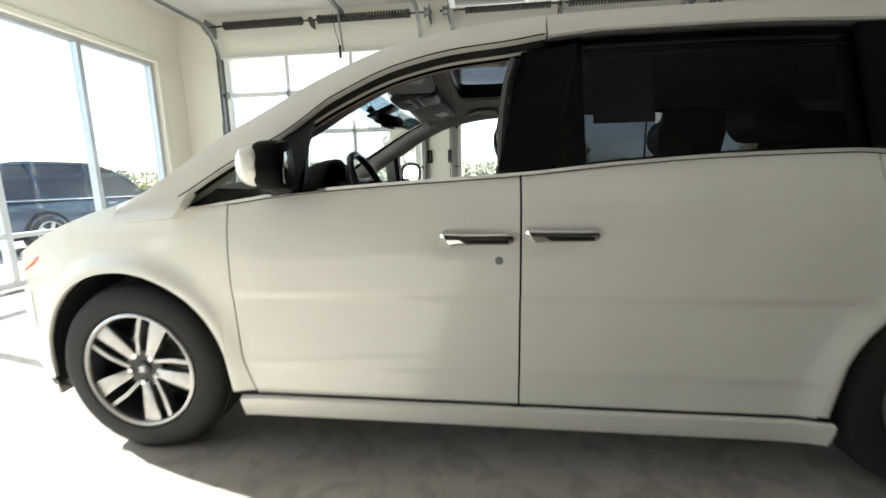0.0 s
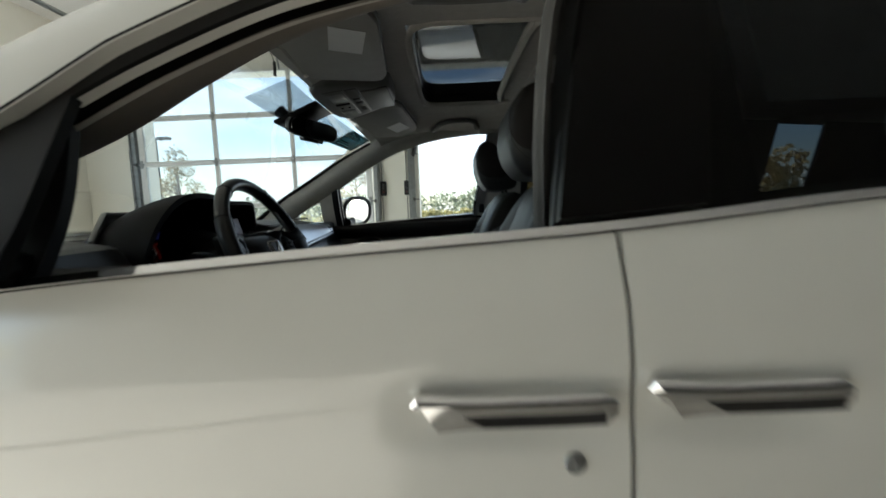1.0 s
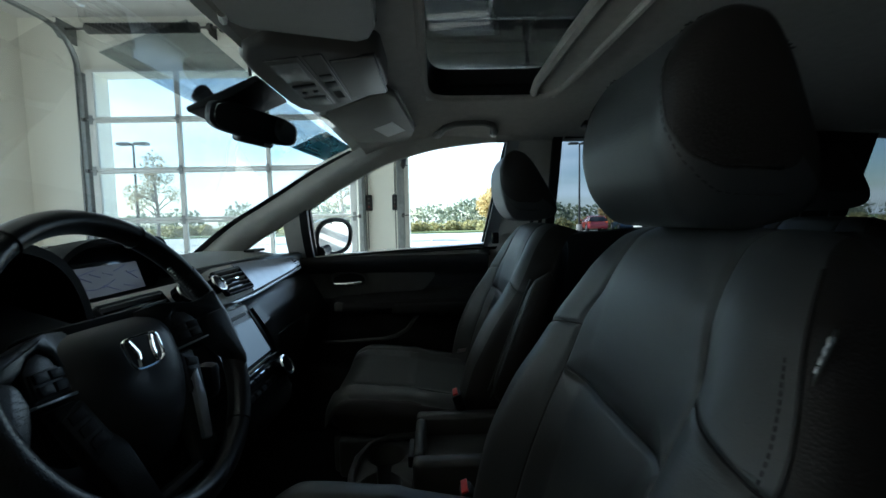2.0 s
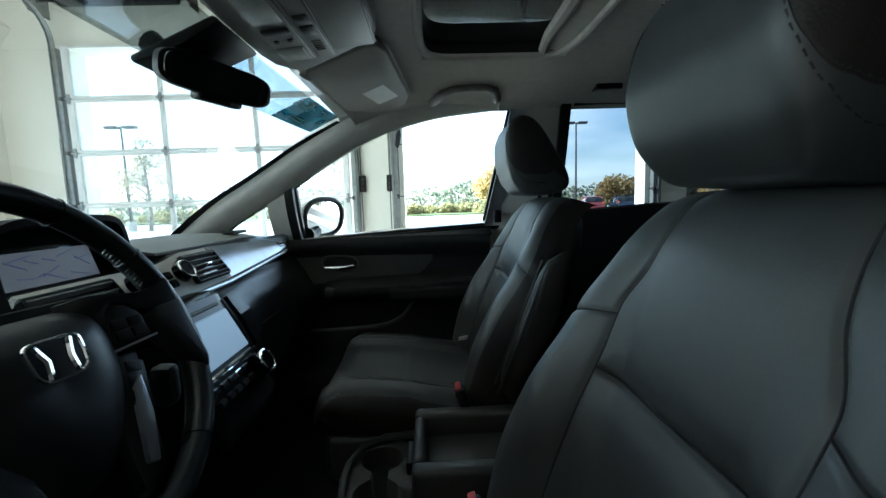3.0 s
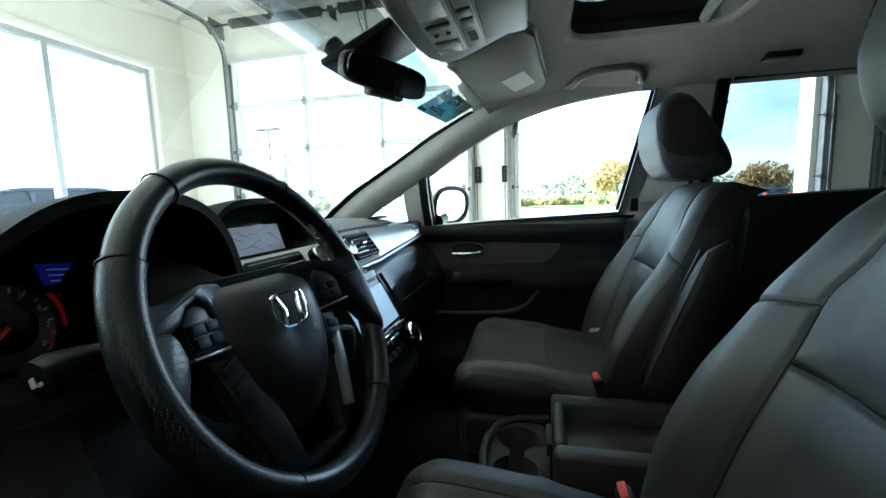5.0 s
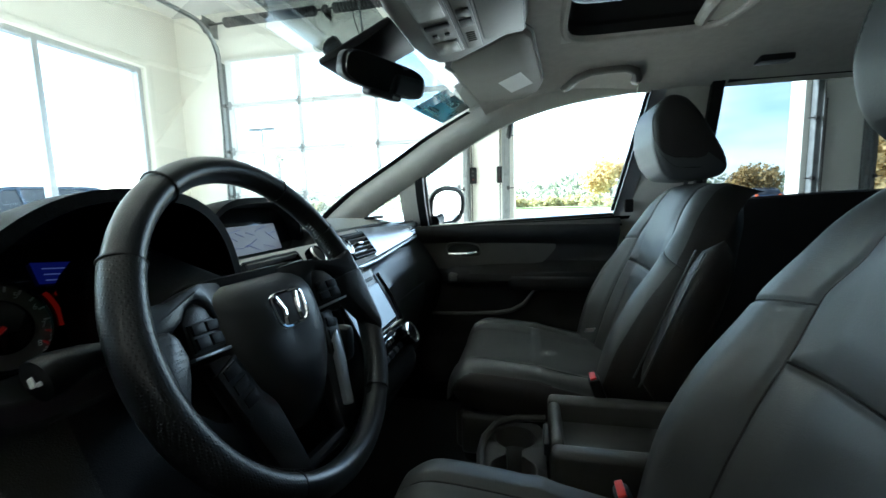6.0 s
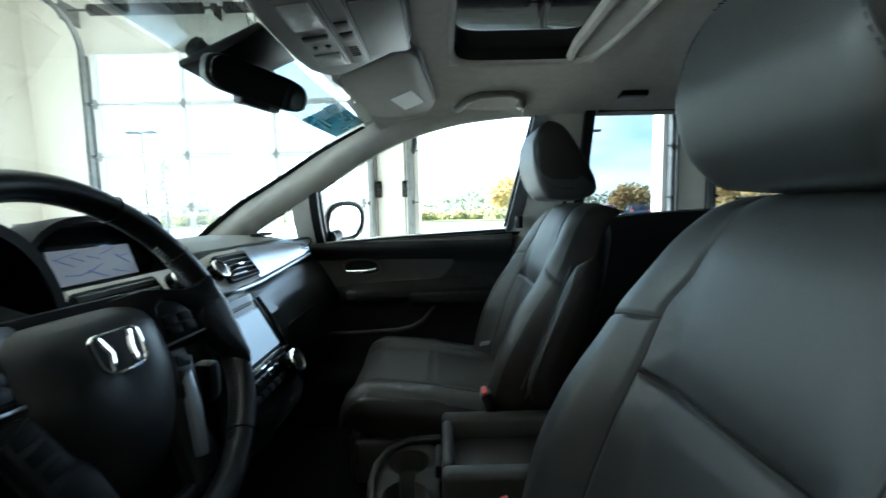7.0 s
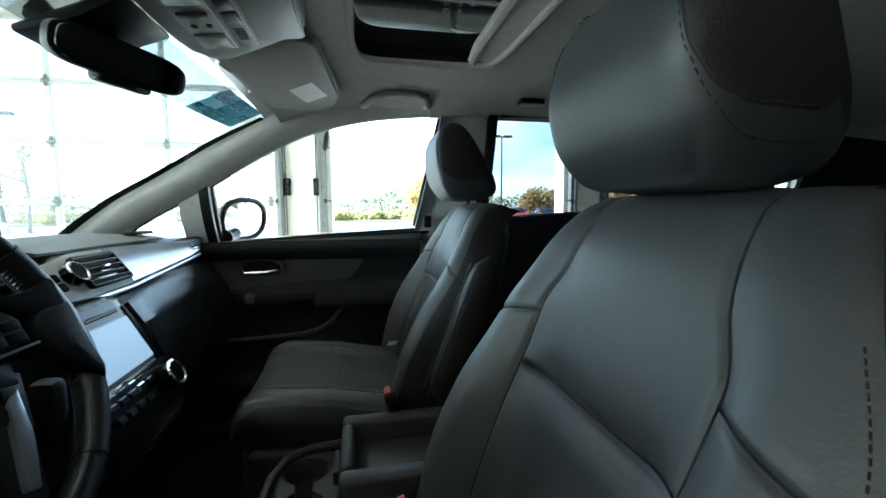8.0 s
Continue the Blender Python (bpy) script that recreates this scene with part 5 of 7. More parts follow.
part("bulkhead", solid([[(-1.30 + 0.06 * k, 0.10 + 1.8 * s, 0.32 + 0.78 * k) for s in np.linspace(0, 1, 9)] for k in np.linspace(0, 1, 5)], 0.03), CARPET, van)
part("rear_lining_panel", solid([[(2.32, 0.15 + 1.7 * s, 0.32 + 1.28 * k) for s in np.linspace(0, 1, 5)] for k in np.linspace(0, 1, 5)], 0.02), DOOR_TRIM, van)


# front door linings
def door_lining():
    """Inner door card, driver's side; y grows into the cabin."""
    x = np.linspace(-1.0, -0.06, 60)
    z = np.linspace(0.36, 1.088, 60)
    X, Z = np.meshgrid(x, z, indexing="ij")
    y = 0.115 + 0 * X
    y += 0.025 * np.exp(-((Z - 1.065) / 0.035) ** 2)
    y += 0.022 / (1 + np.exp(-(Z - (1.022 - 0.03 * np.clip(X + 0.6, 0, 1) ** 1.5)) / 0.005))
    arm = np.exp(-((Z - (0.855 + 0.05 * np.clip(X + 0.55, -0.2, 1) + 0.02)) / 0.035) ** 4) / (1 + np.exp(-(X + 0.72) / 0.02))
    y += 0.075 * arm
    pocket = np.exp(-((Z - 0.47) / 0.09) ** 4) / (1 + np.exp((X + 0.22) / 0.02))
    y += 0.05 * pocket
    cup = np.exp(-(((X + 0.67) / 0.075) ** 4 + ((Z - 0.975) / 0.028) ** 4))
    y -= 0.018 * cup
    return solid(np.stack([X, y, Z], 2), 0.02)


lin = door_lining()
for flip, dr in ((False, door_l), (True, door_r)):
    f = mirror_y if flip else (lambda q: q)
    card = part("door_card", f(lin), DOOR_TRIM, dr, "dark moulded door lining")
    X, Z = np.meshgrid(np.linspace(-0.985, -0.295, 40), np.linspace(0, 1, 8), indexing="ij")
    zc = 0.902 + 0.095 * np.clip((X + 0.42) / 0.13, 0, 1) ** 2 + Z * (0.116 - 0.03 * np.clip(X + 0.6, 0, 1) ** 1.5 - 0.095 * np.clip((X + 0.42) / 0.13, 0, 1) ** 2)
    part("insert", f(solid(np.stack([X, 0.121 + 0 * X - 0.016 * np.exp(-(((X + 0.67) / 0.075) ** 4 + ((zc - 0.975) / 0.028) ** 4)), zc], 2), 0.006)), DOOR_INSERT, card, "lighter grey door insert")
    part("pocket_lip", f(tube([(-0.30, 0.142, 0.885), (-0.345, 0.142, 0.855), (-0.385, 0.142, 0.81), (-0.423, 0.145, 0.76), (-0.47, 0.152, 0.735), (-0.53, 0.16, 0.724), (-0.70, 0.165, 0.718), (-0.95, 0.16, 0.715)], [0.004, 0.007, 0.008, 0.009, 0.009, 0.009, 0.008, 0.006], 8)), DOOR_INSERT, card)
    part("lever_cup", f(join(moved(capped([[(0.072 * math.cos(a) * r, dd, 0.028 * math.sin(a) * r) for a in np.linspace(0, 6.283, 24, endpoint=False)] for r, dd in ((1, 0.0), (0.96, 0.008), (0.85, 0.008))]), pose(-0.672, 0.118, 0.984)))), BLACK, card)
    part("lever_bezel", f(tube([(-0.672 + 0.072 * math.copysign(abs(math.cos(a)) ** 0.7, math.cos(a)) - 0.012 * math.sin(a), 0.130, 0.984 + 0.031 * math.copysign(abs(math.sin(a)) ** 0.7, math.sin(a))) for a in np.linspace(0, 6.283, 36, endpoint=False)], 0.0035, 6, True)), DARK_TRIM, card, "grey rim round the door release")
    part("release_lever", f(tube([(-0.735, 0.132, 0.967), (-0.70, 0.137, 0.966), (-0.65, 0.139, 0.967), (-0.615, 0.136, 0.975)], [0.005, 0.009, 0.010, 0.006], 10)), CHROME, card, "chrome door release")
    part("pull_ledge", f(join(rbox(-0.735, -0.49, 0.12, 0.172, 0.848, 0.890, 0.012, 3), rbox(-0.70, -0.52, 0.168, 0.1735, 0.866, 0.872, 0.002, 1))), DOOR_INSERT, card, "grey door pull ledge")
    part("armrest", f(rbox(-0.484, -0.13, 0.12, 0.196, 0.828, 0.892, 0.022, 4)), DOOR_TRIM, card, "dark padded door armrest")
    part("belt_seal", f(inner_strip(-0.86, -0.06, lambda x: belt(x) - 0.03, lambda x: belt(x) - 0.008, 0.028, 30, 3, 0.012)), BLACK, card)
    part("inner_sill", f(solid([[(xx, yy, float(belt(xx)) - 0.020 - 0.03 * max(0, yy - 0.085) / 0.055) for yy in (0.072, 0.085, 0.11, 0.14)] for xx in np.linspace(-1.0, -0.05, 20)], 0.01)), BLACK, card)


# ---- the van: seats ----
LEAN = radians(17)
UP, FRONT = Vector((math.sin(LEAN), 0, math.cos(LEAN))), Vector((-math.cos(LEAN), 0, math.sin(LEAN)))
FOOT = Vector((-0.163, 0, 0.70))


def seam(d, w=0.005):
    return np.exp(-(d / w) ** 2)


SEAM_T = 0.378


def seam_y(t):
    """Half distance between the two long seams of a backrest."""
    return cr([-0.06, 0.12, 0.24, 0.302, 0.385, 0.45, 0.52, 0.56], [0.140, 0.143, 0.144, 0.144, 0.146, 0.122, 0.110, 0.105], t)


def back_width(t):
    return cr([-0.06, 0.05, 0.2, 0.36, 0.45, 0.53, 0.56], [0.245, 0.272, 0.288, 0.283, 0.246, 0.205, 0.18], t)


def back_depth(t, y, w):
    """How far the padded front stands out."""
    a = np.abs(y)
    s = np.clip(a / w, 0, 1)
    sv = seam_y(t)
    bol = cr([-0.06, 0.1, 0.22, 0.34, 0.44, 0.56], [0.085, 0.09, 0.075, 0.04, 0.018, 0.0], t)
    d = bol * cr([0, 0.09, 0.15, 0.20, 0.245, 0.3], [0.0, 0.02, 0.5, 0.95, 1.0, 0.6], a)
    d = d + 0.006 * np.cos(a / 0.14 * math.pi / 2) * (a < 0.14) - 0.085 * (1 - (1 - s) ** 0.8) ** 7 - 0.010 * np.clip((t - 0.42) / 0.14, 0, 1) ** 2
    vline = 0.302 + 0 * a
    inner = 1 / (1 + np.exp((a - sv) / 0.002))
    long_, cross, vee = a - sv, t - SEAM_T + 0.26 * (a - sv), t - vline
    g = np.maximum(np.maximum(seam(long_, 0.0045), seam(cross, 0.004) * 0.55 * (1 - inner)), seam(vee, 0.0045) * inner * (t > 0.05))
    puff = np.maximum(np.maximum(seam(long_, 0.026), seam(vee, 0.026) * inner), seam(cross, 0.012) * (1 - inner) * 0.12)
    return d - 0.006 * g - 0.0055 * puff


def back_point(t, y, lift=0.0):
    w = float(back_width(t))
    k = float(cr([-0.06, 0.46, 0.53, 0.555, 0.56], [1, 1, 0.8, 0.4, 0.2], t))
    d = float(back_depth(t, np.array([y]), w)[0])
    return FOOT + UP * t + FRONT * (d - 0.05 * (1 - k) + lift) + Vector((0, y, 0))


def seat_back():
    """Backrest with bolsters and sunk seams, about y = 0."""
    nf, nb = 260, 18
    T = np.concatenate([np.linspace(-0.06, 0.46, 190), 0.46 + 0.10 * np.sin(np.linspace(0.02, 1, 26) * math.pi / 2)])
    rings = []
    for t in T:
        w = float(back_width(t))
        s = np.linspace(-1, 1, nf)
        y = w * np.sign(s) * (1 - (1 - np.abs(s)) ** 1.25)
        d = back_depth(t, y, w)
        k = float(cr([-0.06, 0.46, 0.53, 0.555, 0.56], [1, 1, 0.8, 0.4, 0.2], t))
        f = [FOOT + UP * t + FRONT * float(dd - 0.05 * (1 - k)) + Vector((0, yy, 0)) for yy, dd in zip(y, d)]
        sb = np.linspace(1, -1, nb)
        b = [FOOT + UP * t + FRONT * float(-(0.135 * k + 0.05 * (1 - k)) + 0.05 * k * abs(q) ** 5) + Vector((0, w * 0.98 * q, 0)) for q in sb]
        rings.append(f + b)
    return mesh_of("backrest", *capped(rings, flip=True), smooth=60)


def back_seams():
    """Thin dark thread lines lying in the seams."""
    out = []
    for k in (-1, 1):
        out.append(tube([back_point(t, k * float(seam_y(t)), 0.0006) for t in np.linspace(0.0, 0.55, 60)], 0.0014, 5))
        y0, y1 = float(seam_y(SEAM_T)), float(back_width(SEAM_T)) * 0.97
        out.append(tube([back_point(SEAM_T - 0.26 * (y - y0), k * y, 0.0006) for y in np.linspace(y0, y1, 24)], 0.0013, 5))
        out.append(tube([back_point(0.302, k * y, 0.0006) for y in np.linspace(0.144, 0.0, 34)], 0.0014, 5))
    return mesh_of("seam", *join(*out))


def seat_cushion():
    """Seat pad with rolled front and sunk seams, about y = 0."""
    nx, nf = 80, 90
    rings = []
    q = np.concatenate([np.linspace(0, 0.86, 52), 0.86 + 0.14 * np.sin(np.linspace(0, 1, 28) * math.pi / 2)])
    for u in q:
        x = -0.06 - 0.555 * u
        top = cr([0, 0.25, 0.7, 0.86, 0.96, 1.0], [0.690, 0.702, 0.742, 0.748, 0.728, 0.690], u)
        w = cr([0, 0.3, 0.85, 0.97, 1.0], [0.235, 0.252, 0.255, 0.24, 0.225], u)
        s = np.linspace(-1, 1, nf)
        y = w * np.sign(s) * (1 - (1 - np.abs(s)) ** 1.3)
        a = np.abs(y)
        h = 0.022 * cr([0, 0.12, 0.19, 0.235, 0.26], [0, 0.05, 0.9, 1.0, 0.6], a) - 0.055 * np.abs(s) ** 8
        g = seam(a - 0.172) + seam(x + 0.375) * (a < 0.172) + seam(a - 0.236, 0.004) * 0.7
        h = h - 0.009 * np.clip(g, 0, 1) + 0.004 * seam(x + 0.375, 0.018)
        f = [(x, yy, top + hh) for yy, hh in zip(y, h)]
        low = cr([0, 0.8, 0.95, 1.0], [0.615, 0.645, 0.660, 0.675], u)
        f += [(x + 0.015, w * 1.0, (low + top) / 2), (x + 0.02, w * 0.97, low), (x + 0.02, 0.0, low), (x + 0.02, -w * 0.97, low), (x + 0.015, -w, (low + top) / 2)]
        rings.append(f)
    return mesh_of("cushion", *capped(rings), smooth=50)


def cushion_point(x, y, lift=0.0):
    u = (-0.06 - x) / 0.555
    top = cr([0, 0.25, 0.7, 0.86, 0.96, 1.0], [0.690, 0.702, 0.742, 0.748, 0.728, 0.690], u)
    h = 0.022 * cr([0, 0.12, 0.19, 0.235, 0.26], [0, 0.05, 0.9, 1.0, 0.6], abs(y)) - 0.0085
    return (x, y, float(top + h) + lift)


def cushion_seams():
    out = [tube([cushion_point(x, k * 0.172, 0.001) for x in np.linspace(-0.10, -0.58, 30)], 0.0014, 5) for k in (-1, 1)]
    out.append(tube([cushion_point(-0.375, y, 0.001) for y in np.linspace(-0.17, 0.17, 20)], 0.0018, 5))
    return mesh_of("cushion_seam", *join(*out))


SIDE_S = 0.85
HEAD_PROF = [(-0.04, 1.246), (-0.070, 1.285), (-0.082, 1.34), (-0.072, 1.40), (-0.048, 1.44), (-0.01, 1.46), (0.03, 1.45), (0.062, 1.415), (0.095, 1.36), (0.125, 1.305), (0.134, 1.27), (0.115, 1.252), (0.04, 1.24)]


def seam_at(x, z):
    """How far out the seam to the side panel lies: it swings outward and back on its way down."""
    if x > 0.06:
        return 0.985 if z < 1.275 else SIDE_S
    return float(np.interp(z, [1.246, 1.262, 1.288, 1.328, 1.350, 1.375, 1.40, 1.46], [0.988, 0.982, 0.970, 0.925, 0.885, 0.835, 0.79, 0.71]))


def seat_headrest():
    n = 150
    P = np.array(HEAD_PROF + [HEAD_PROF[0]])
    L = np.concatenate([[0], np.cumsum(np.linalg.norm(np.diff(P, axis=0), axis=1))])
    u = np.linspace(0, L[-1], n, endpoint=False)
    px, pz = np.interp(u, L, P[:, 0]), np.interp(u, L, P[:, 1])
    for _ in range(12):
        px, pz = (np.roll(px, 1) + px * 2 + np.roll(px, -1)) / 4, (np.roll(pz, 1) + pz * 2 + np.roll(pz, -1)) / 4
    cx, cz = 0.012, 1.345
    rings = []
    for s in np.sin(np.linspace(-1, 1, 150) * math.pi / 2):
        k = max(0.02, (1 - abs(s) ** 18) ** 0.5)
        ring = []
        for a, b in zip(px, pz):
            zz = cz + (b - cz) * k
            ring.append((cx + (a - cx) * k, 0.120 * s * (1 - 0.20 * max(0.0, (1.33 - zz) / 0.09) ** 2), zz))
        rings.append(ring)
    me = mesh_of("headrest", *capped(rings), smooth=60)
    me.materials.append(LEATHER)
    me.materials.append(LEATHER_SIDE)
    across = np.sin((np.arange(150) + 0.5) / 74.5 * math.pi / 2 - math.pi / 2)
    for p in me.polygons:
        r, j = divmod(p.index, n)
        p.material_index = 0 if r < 149 and abs(across[r]) < seam_at(px[j], pz[j]) else 1
    # thread lines where the front panel meets the sides
    lines = []
    for k, inset in ((-1, 0.0), (1, 0.0), (-1, 0.022), (1, 0.022)):
        line = []
        for a, b in zip(px, pz):
            if a < 0.08 and (b > 1.25 or a < 0.06):
                s = seam_at(min(a, 0.05), b) - inset
                q = (1 - s**18) ** 0.5
                zz = cz + (b - cz) * q
                line.append((b, (cx + (a - cx) * q + 0.0004, k * 0.1198 * s * (1 - 0.20 * max(0.0, (1.33 - zz) / 0.09) ** 2), zz)))
        lines.append([p for _, p in sorted(line, reverse=True) if p[0] < 0.06])
    return me, lines



BACK_ME, CUSH_ME = seat_back(), seat_cushion()
HEAD_ME, HEAD_SEAMS = seat_headrest()
SEAM_ME = back_seams()
CUSH_SEAM_ME = cushion_seams()
CUSH_SEAM_ME.materials.append(STITCH)
for me_ in (BACK_ME, CUSH_ME):
    me_.materials.append(LEATHER)
    me_.materials.append(LEATHER_SIDE)
for p in BACK_ME.polygons:  # sides and back take the brown vinyl darkened for shade
    t_, d_ = (p.center - FOOT).dot(UP), (p.center - FOOT).dot(FRONT)
    if abs(p.center.y) > 0.89 * float(back_width(t_)) or (t_ < 0.5 and d_ < -0.07):
        p.material_index = 1
for p in CUSH_ME.polygons:
    if abs(p.center.y) > 0.237 or p.center.z < 0.665:
        p.material_index = 1
SEAM_ME.materials.append(STITCH)


def stitches(points, parent, name="stitching", step=0.009, r=0.0009):
    """A row of short thread stitches along a line."""
    pts = [Vector(p) for p in points]
    out, carry = [], 0.0
    for a, b in zip(pts, pts[1:]):
        L = (b - a).length
        d = carry
        while d + step * 0.6 < L:
            out.append(tube([a.lerp(b, d / L), a.lerp(b, (d + step * 0.6) / L)], r, 4))
            d += step
        carry = d - L
    if out:
        part(name, join(*out), STITCH, parent)


def car_seat(name, label, dx, yc, arm=0, drop=0.0, tipped=False, slim=1.0, shift=0.0):
    base = part(name, join(rbox(-0.58, -0.02, -0.22, 0.22, 0.47, 0.60, 0.03), rbox(-0.52, -0.06, -0.19, -0.13, 0.33, 0.48, 0.01), rbox(-0.52, -0.06, 0.13, 0.19, 0.33, 0.48, 0.01)), DASH, van, label, at=pose(dx, yc, 0))
    part("cushion", CUSH_ME, LEATHER, base, "grey leather seat cushion")
    part("seat_valance", join(rbox(-0.575, -0.03, -0.245, -0.215, 0.52, 0.635, 0.014, 3), rbox(-0.575, -0.03, 0.215, 0.245, 0.52, 0.635, 0.014, 3), rbox(-0.59, -0.56, -0.235, 0.235, 0.53, 0.64, 0.014, 3)), CONSOLE_GREY, base, "dark moulded seat base cover")
    bk = part("backrest", BACK_ME, LEATHER, base, "grey leather backrest with sunk seams")
    head, tip = HEAD_ME, Matrix()
    if tipped:  # tipped forward on its posts
        tip = Matrix(((0.8, 0, -0.12, 0.1352), (0, 1, 0, 0), (0, 0, 1, 0), (0, 0, 0, 1)))
        head = HEAD_ME.copy()
        head.transform(tip)
    if slim < 1:  # a shallower back
        head = head.copy()
        for v in head.vertices:
            v.co.x = min(v.co.x, 0.02 + (v.co.x - 0.02) * slim)
    hr = part("headrest", head, LEATHER, base, "grey leather headrest", at=pose(0, shift, drop))
    for q in (-0.055, 0.055):
        part("post", tube([(0.03, q, 1.16), (0.045, q, 1.26)], 0.006, 8), BLACK, hr)
    part("seam", SEAM_ME, STITCH, base)
    part("cushion_seam", CUSH_SEAM_ME, STITCH, base)
    for line in HEAD_SEAMS:
        pts = [tip @ Vector(p) for p in line]
        if line in HEAD_SEAMS[:2]:
            part("piping", tube(pts, 0.0016, 5), LEATHER_SIDE, hr)
        else:
            stitches(pts, hr)
    if arm:
        a = Vector((-0.008, arm * 0.303, 1.10))
        sec = []
        for k in np.linspace(0, 1, 13):
            e = (1 - abs(2 * k - 1) ** 5) ** 0.5 if 0 < k < 1 else 0.05
            p = a - UP * (0.38 * k) + FRONT * (-0.012 + 0.012 * k)
            sec.append([p + FRONT * ((0.036 + 0.02 * k) * e * math.copysign(abs(math.cos(t)) ** 0.7, math.cos(t))) + Vector((0, 0.033 * e * math.copysign(abs(math.sin(t)) ** 0.7, math.sin(t)), 0)) for t in np.linspace(0, 6.283, 18, endpoint=False)])
        rest = part("armrest", capped(sec), LEATHER_SIDE, base, "folded leather armrest")
        for q in (-0.024, 0.024):
            part("piping", tube([a - UP * (0.38 * k) + FRONT * (-0.012 + 0.012 * k + 0.0345 + 0.018 * k) + Vector((0, q, 0)) for k in np.linspace(0.09, 0.93, 16)], 0.0022, 6), LEATHER, rest)
    return base


drv = car_seat("driver_seat", "grey leather driver's seat", 0.0, 0.575, 0, -0.022, False, 0.6, -0.014)
pas = car_seat("passenger_seat", "grey leather passenger seat with a folded armrest", 0.0, 1.42, -1, -0.014, True)
car_seat("rear_seat", "grey leather second-row seat", 1.0, 0.52)
car_seat("rear_seat", "grey leather second-row seat", 1.0, 1.48)
for y, s, low in ((1.165, pas, 0.0), (0.835, drv, 0.05)):
    k = y - (1.42 if s is pas else 0.575)
    b = part("belt_buckle", moved(rbox(-0.014, 0.014, -0.022, 0.022, -0.1, 0.03, 0.008), pose(-0.235, k, 0.735 - low, 0, -20, 0)), BLACK, s)
    part("release_button", moved(rbox(-0.007, 0.007, -0.019, 0.019, 0.03, 0.036, 0.002), pose(-0.235, k, 0.735 - low, 0, -20, 0)), RED, b, "red release button")
stitches([back_point(t, -float(back_width(t)) * 0.86, 0.001) for t in np.linspace(0.12, 0.45, 80)], drv, "bolster_stitching", 0.0065, 0.0007)
part("bolster_piping", tube([back_point(t, -float(back_width(t)) * 0.89, 0.0) for t in np.linspace(0.08, 0.52, 60)], 0.0022, 6), LEATHER_SIDE, drv)
tag_m = Matrix.Translation(back_point(0.455, -0.226, 0.004)) @ Matrix.Rotation(radians(-45), 4, "Z") @ Matrix.Rotation(radians(17), 4, "Y")
airbag = part("seat_tag", moved(rbox(-0.001, 0.001, -0.013, 0.013, -0.02, 0.02, 0.0008, 1), tag_m), CONSOLE_GREY, drv, "small woven grey tag")
for k in range(4):
    part("print_bar", moved(rbox(-0.0022, -0.0008, -0.010, 0.010 - 0.004 * (k % 2), 0.010 - 0.007 * k, 0.0135 - 0.007 * k, 0.0), tag_m), WHITE_TAG, airbag)
part("seat_tag", moved(rbox(-0.016, 0.016, -0.001, 0.001, -0.008, 0.010, 0.0), pose(-0.203, 0.128, 0.757, 35, 0, 20)), WHITE_TAG, pas, "small white label")
part("belt_guide", rbox(-0.045, -0.015, 1.83, 1.855, 1.13, 1.18, 0.006), BLACK, van)

# ---- the van: console between the seats ----
con = part("console", join(rbox(-0.352, 0.28, 0.885, 1.14, 0.34, 0.645, 0.02), rbox(-0.49, -0.36, 0.895, 1.16, 0.34, 0.575, 0.03)), DASH, van, "dark centre console with a tray and cup holders")
for x0, x1, y0, y1 in ((-0.352, 0.28, 0.905, 0.945), (-0.352, 0.28, 1.115, 1.155), (-0.352, -0.325, 0.945, 1.115)):
    part("tray_wall", rbox(x0, x1, y0, y1, 0.60, 0.722, 0.012, 3), CONSOLE_GREY, con)
part("tray_floor", rbox(-0.325, 0.27, 0.945, 1.115, 0.645, 0.672, 0.004), CONSOLE_GREY, con)
outline = [(-0.357, 0.885), (-0.42, 0.885), (-0.465, 0.902), (-0.492, 0.945), (-0.50, 1.0), (-0.498, 1.06), (-0.475, 1.125), (-0.43, 1.16), (-0.357, 1.168)]
part("cup_tray_rim", tube([(x, y, 0.645) for x, y in outline], 0.009, 8), CONSOLE_GREY, con, "grey rim round the cup holders")
part("cup_tray_wall", grid([[(x, y, 0.575) for x, y in outline], [(x, y, 0.645) for x, y in outline]]), DASH, con)
# plate with two cups joined by a narrow neck
cup_rows = [[], [], [], [], []]
for a in np.linspace(0, 2 * math.pi, 96, endpoint=False):
    c, n = math.cos(a), math.sin(a)
    out = (abs(c / 0.070) ** 5 + abs(n / 0.139) ** 5) ** -0.2
    neck = 0.017 / max(abs(c), 0.05)
    far = 0.058 * abs(n) + math.sqrt(max(0.0, 0.047**2 - (0.058 * c) ** 2)) if abs(c) < 0.80 else 0.0
    hole = max(min(neck, 0.06), far)
    for row, (r, z) in zip(cup_rows, ((out, 0.632), (hole + 0.006, 0.6385), (hole + 0.001, 0.6375), (hole, 0.632), (hole * 0.94, 0.585))):
        row.append((-0.428 + r * c, 1.026 + r * n, z))
part("cup_plate", grid(cup_rows, close_v=True), CONSOLE_GREY, con, "grey plate with two joined cup holders")
part("cup_floor", solid([[(x, y, 0.584) for x in (-0.49, -0.43, -0.37)] for y in (0.90, 1.02, 1.15)], -0.006), CARPET, con)
part("latch", rbox(-0.366, -0.352, 0.97, 1.05, 0.672, 0.7, 0.004), BLACK, con)


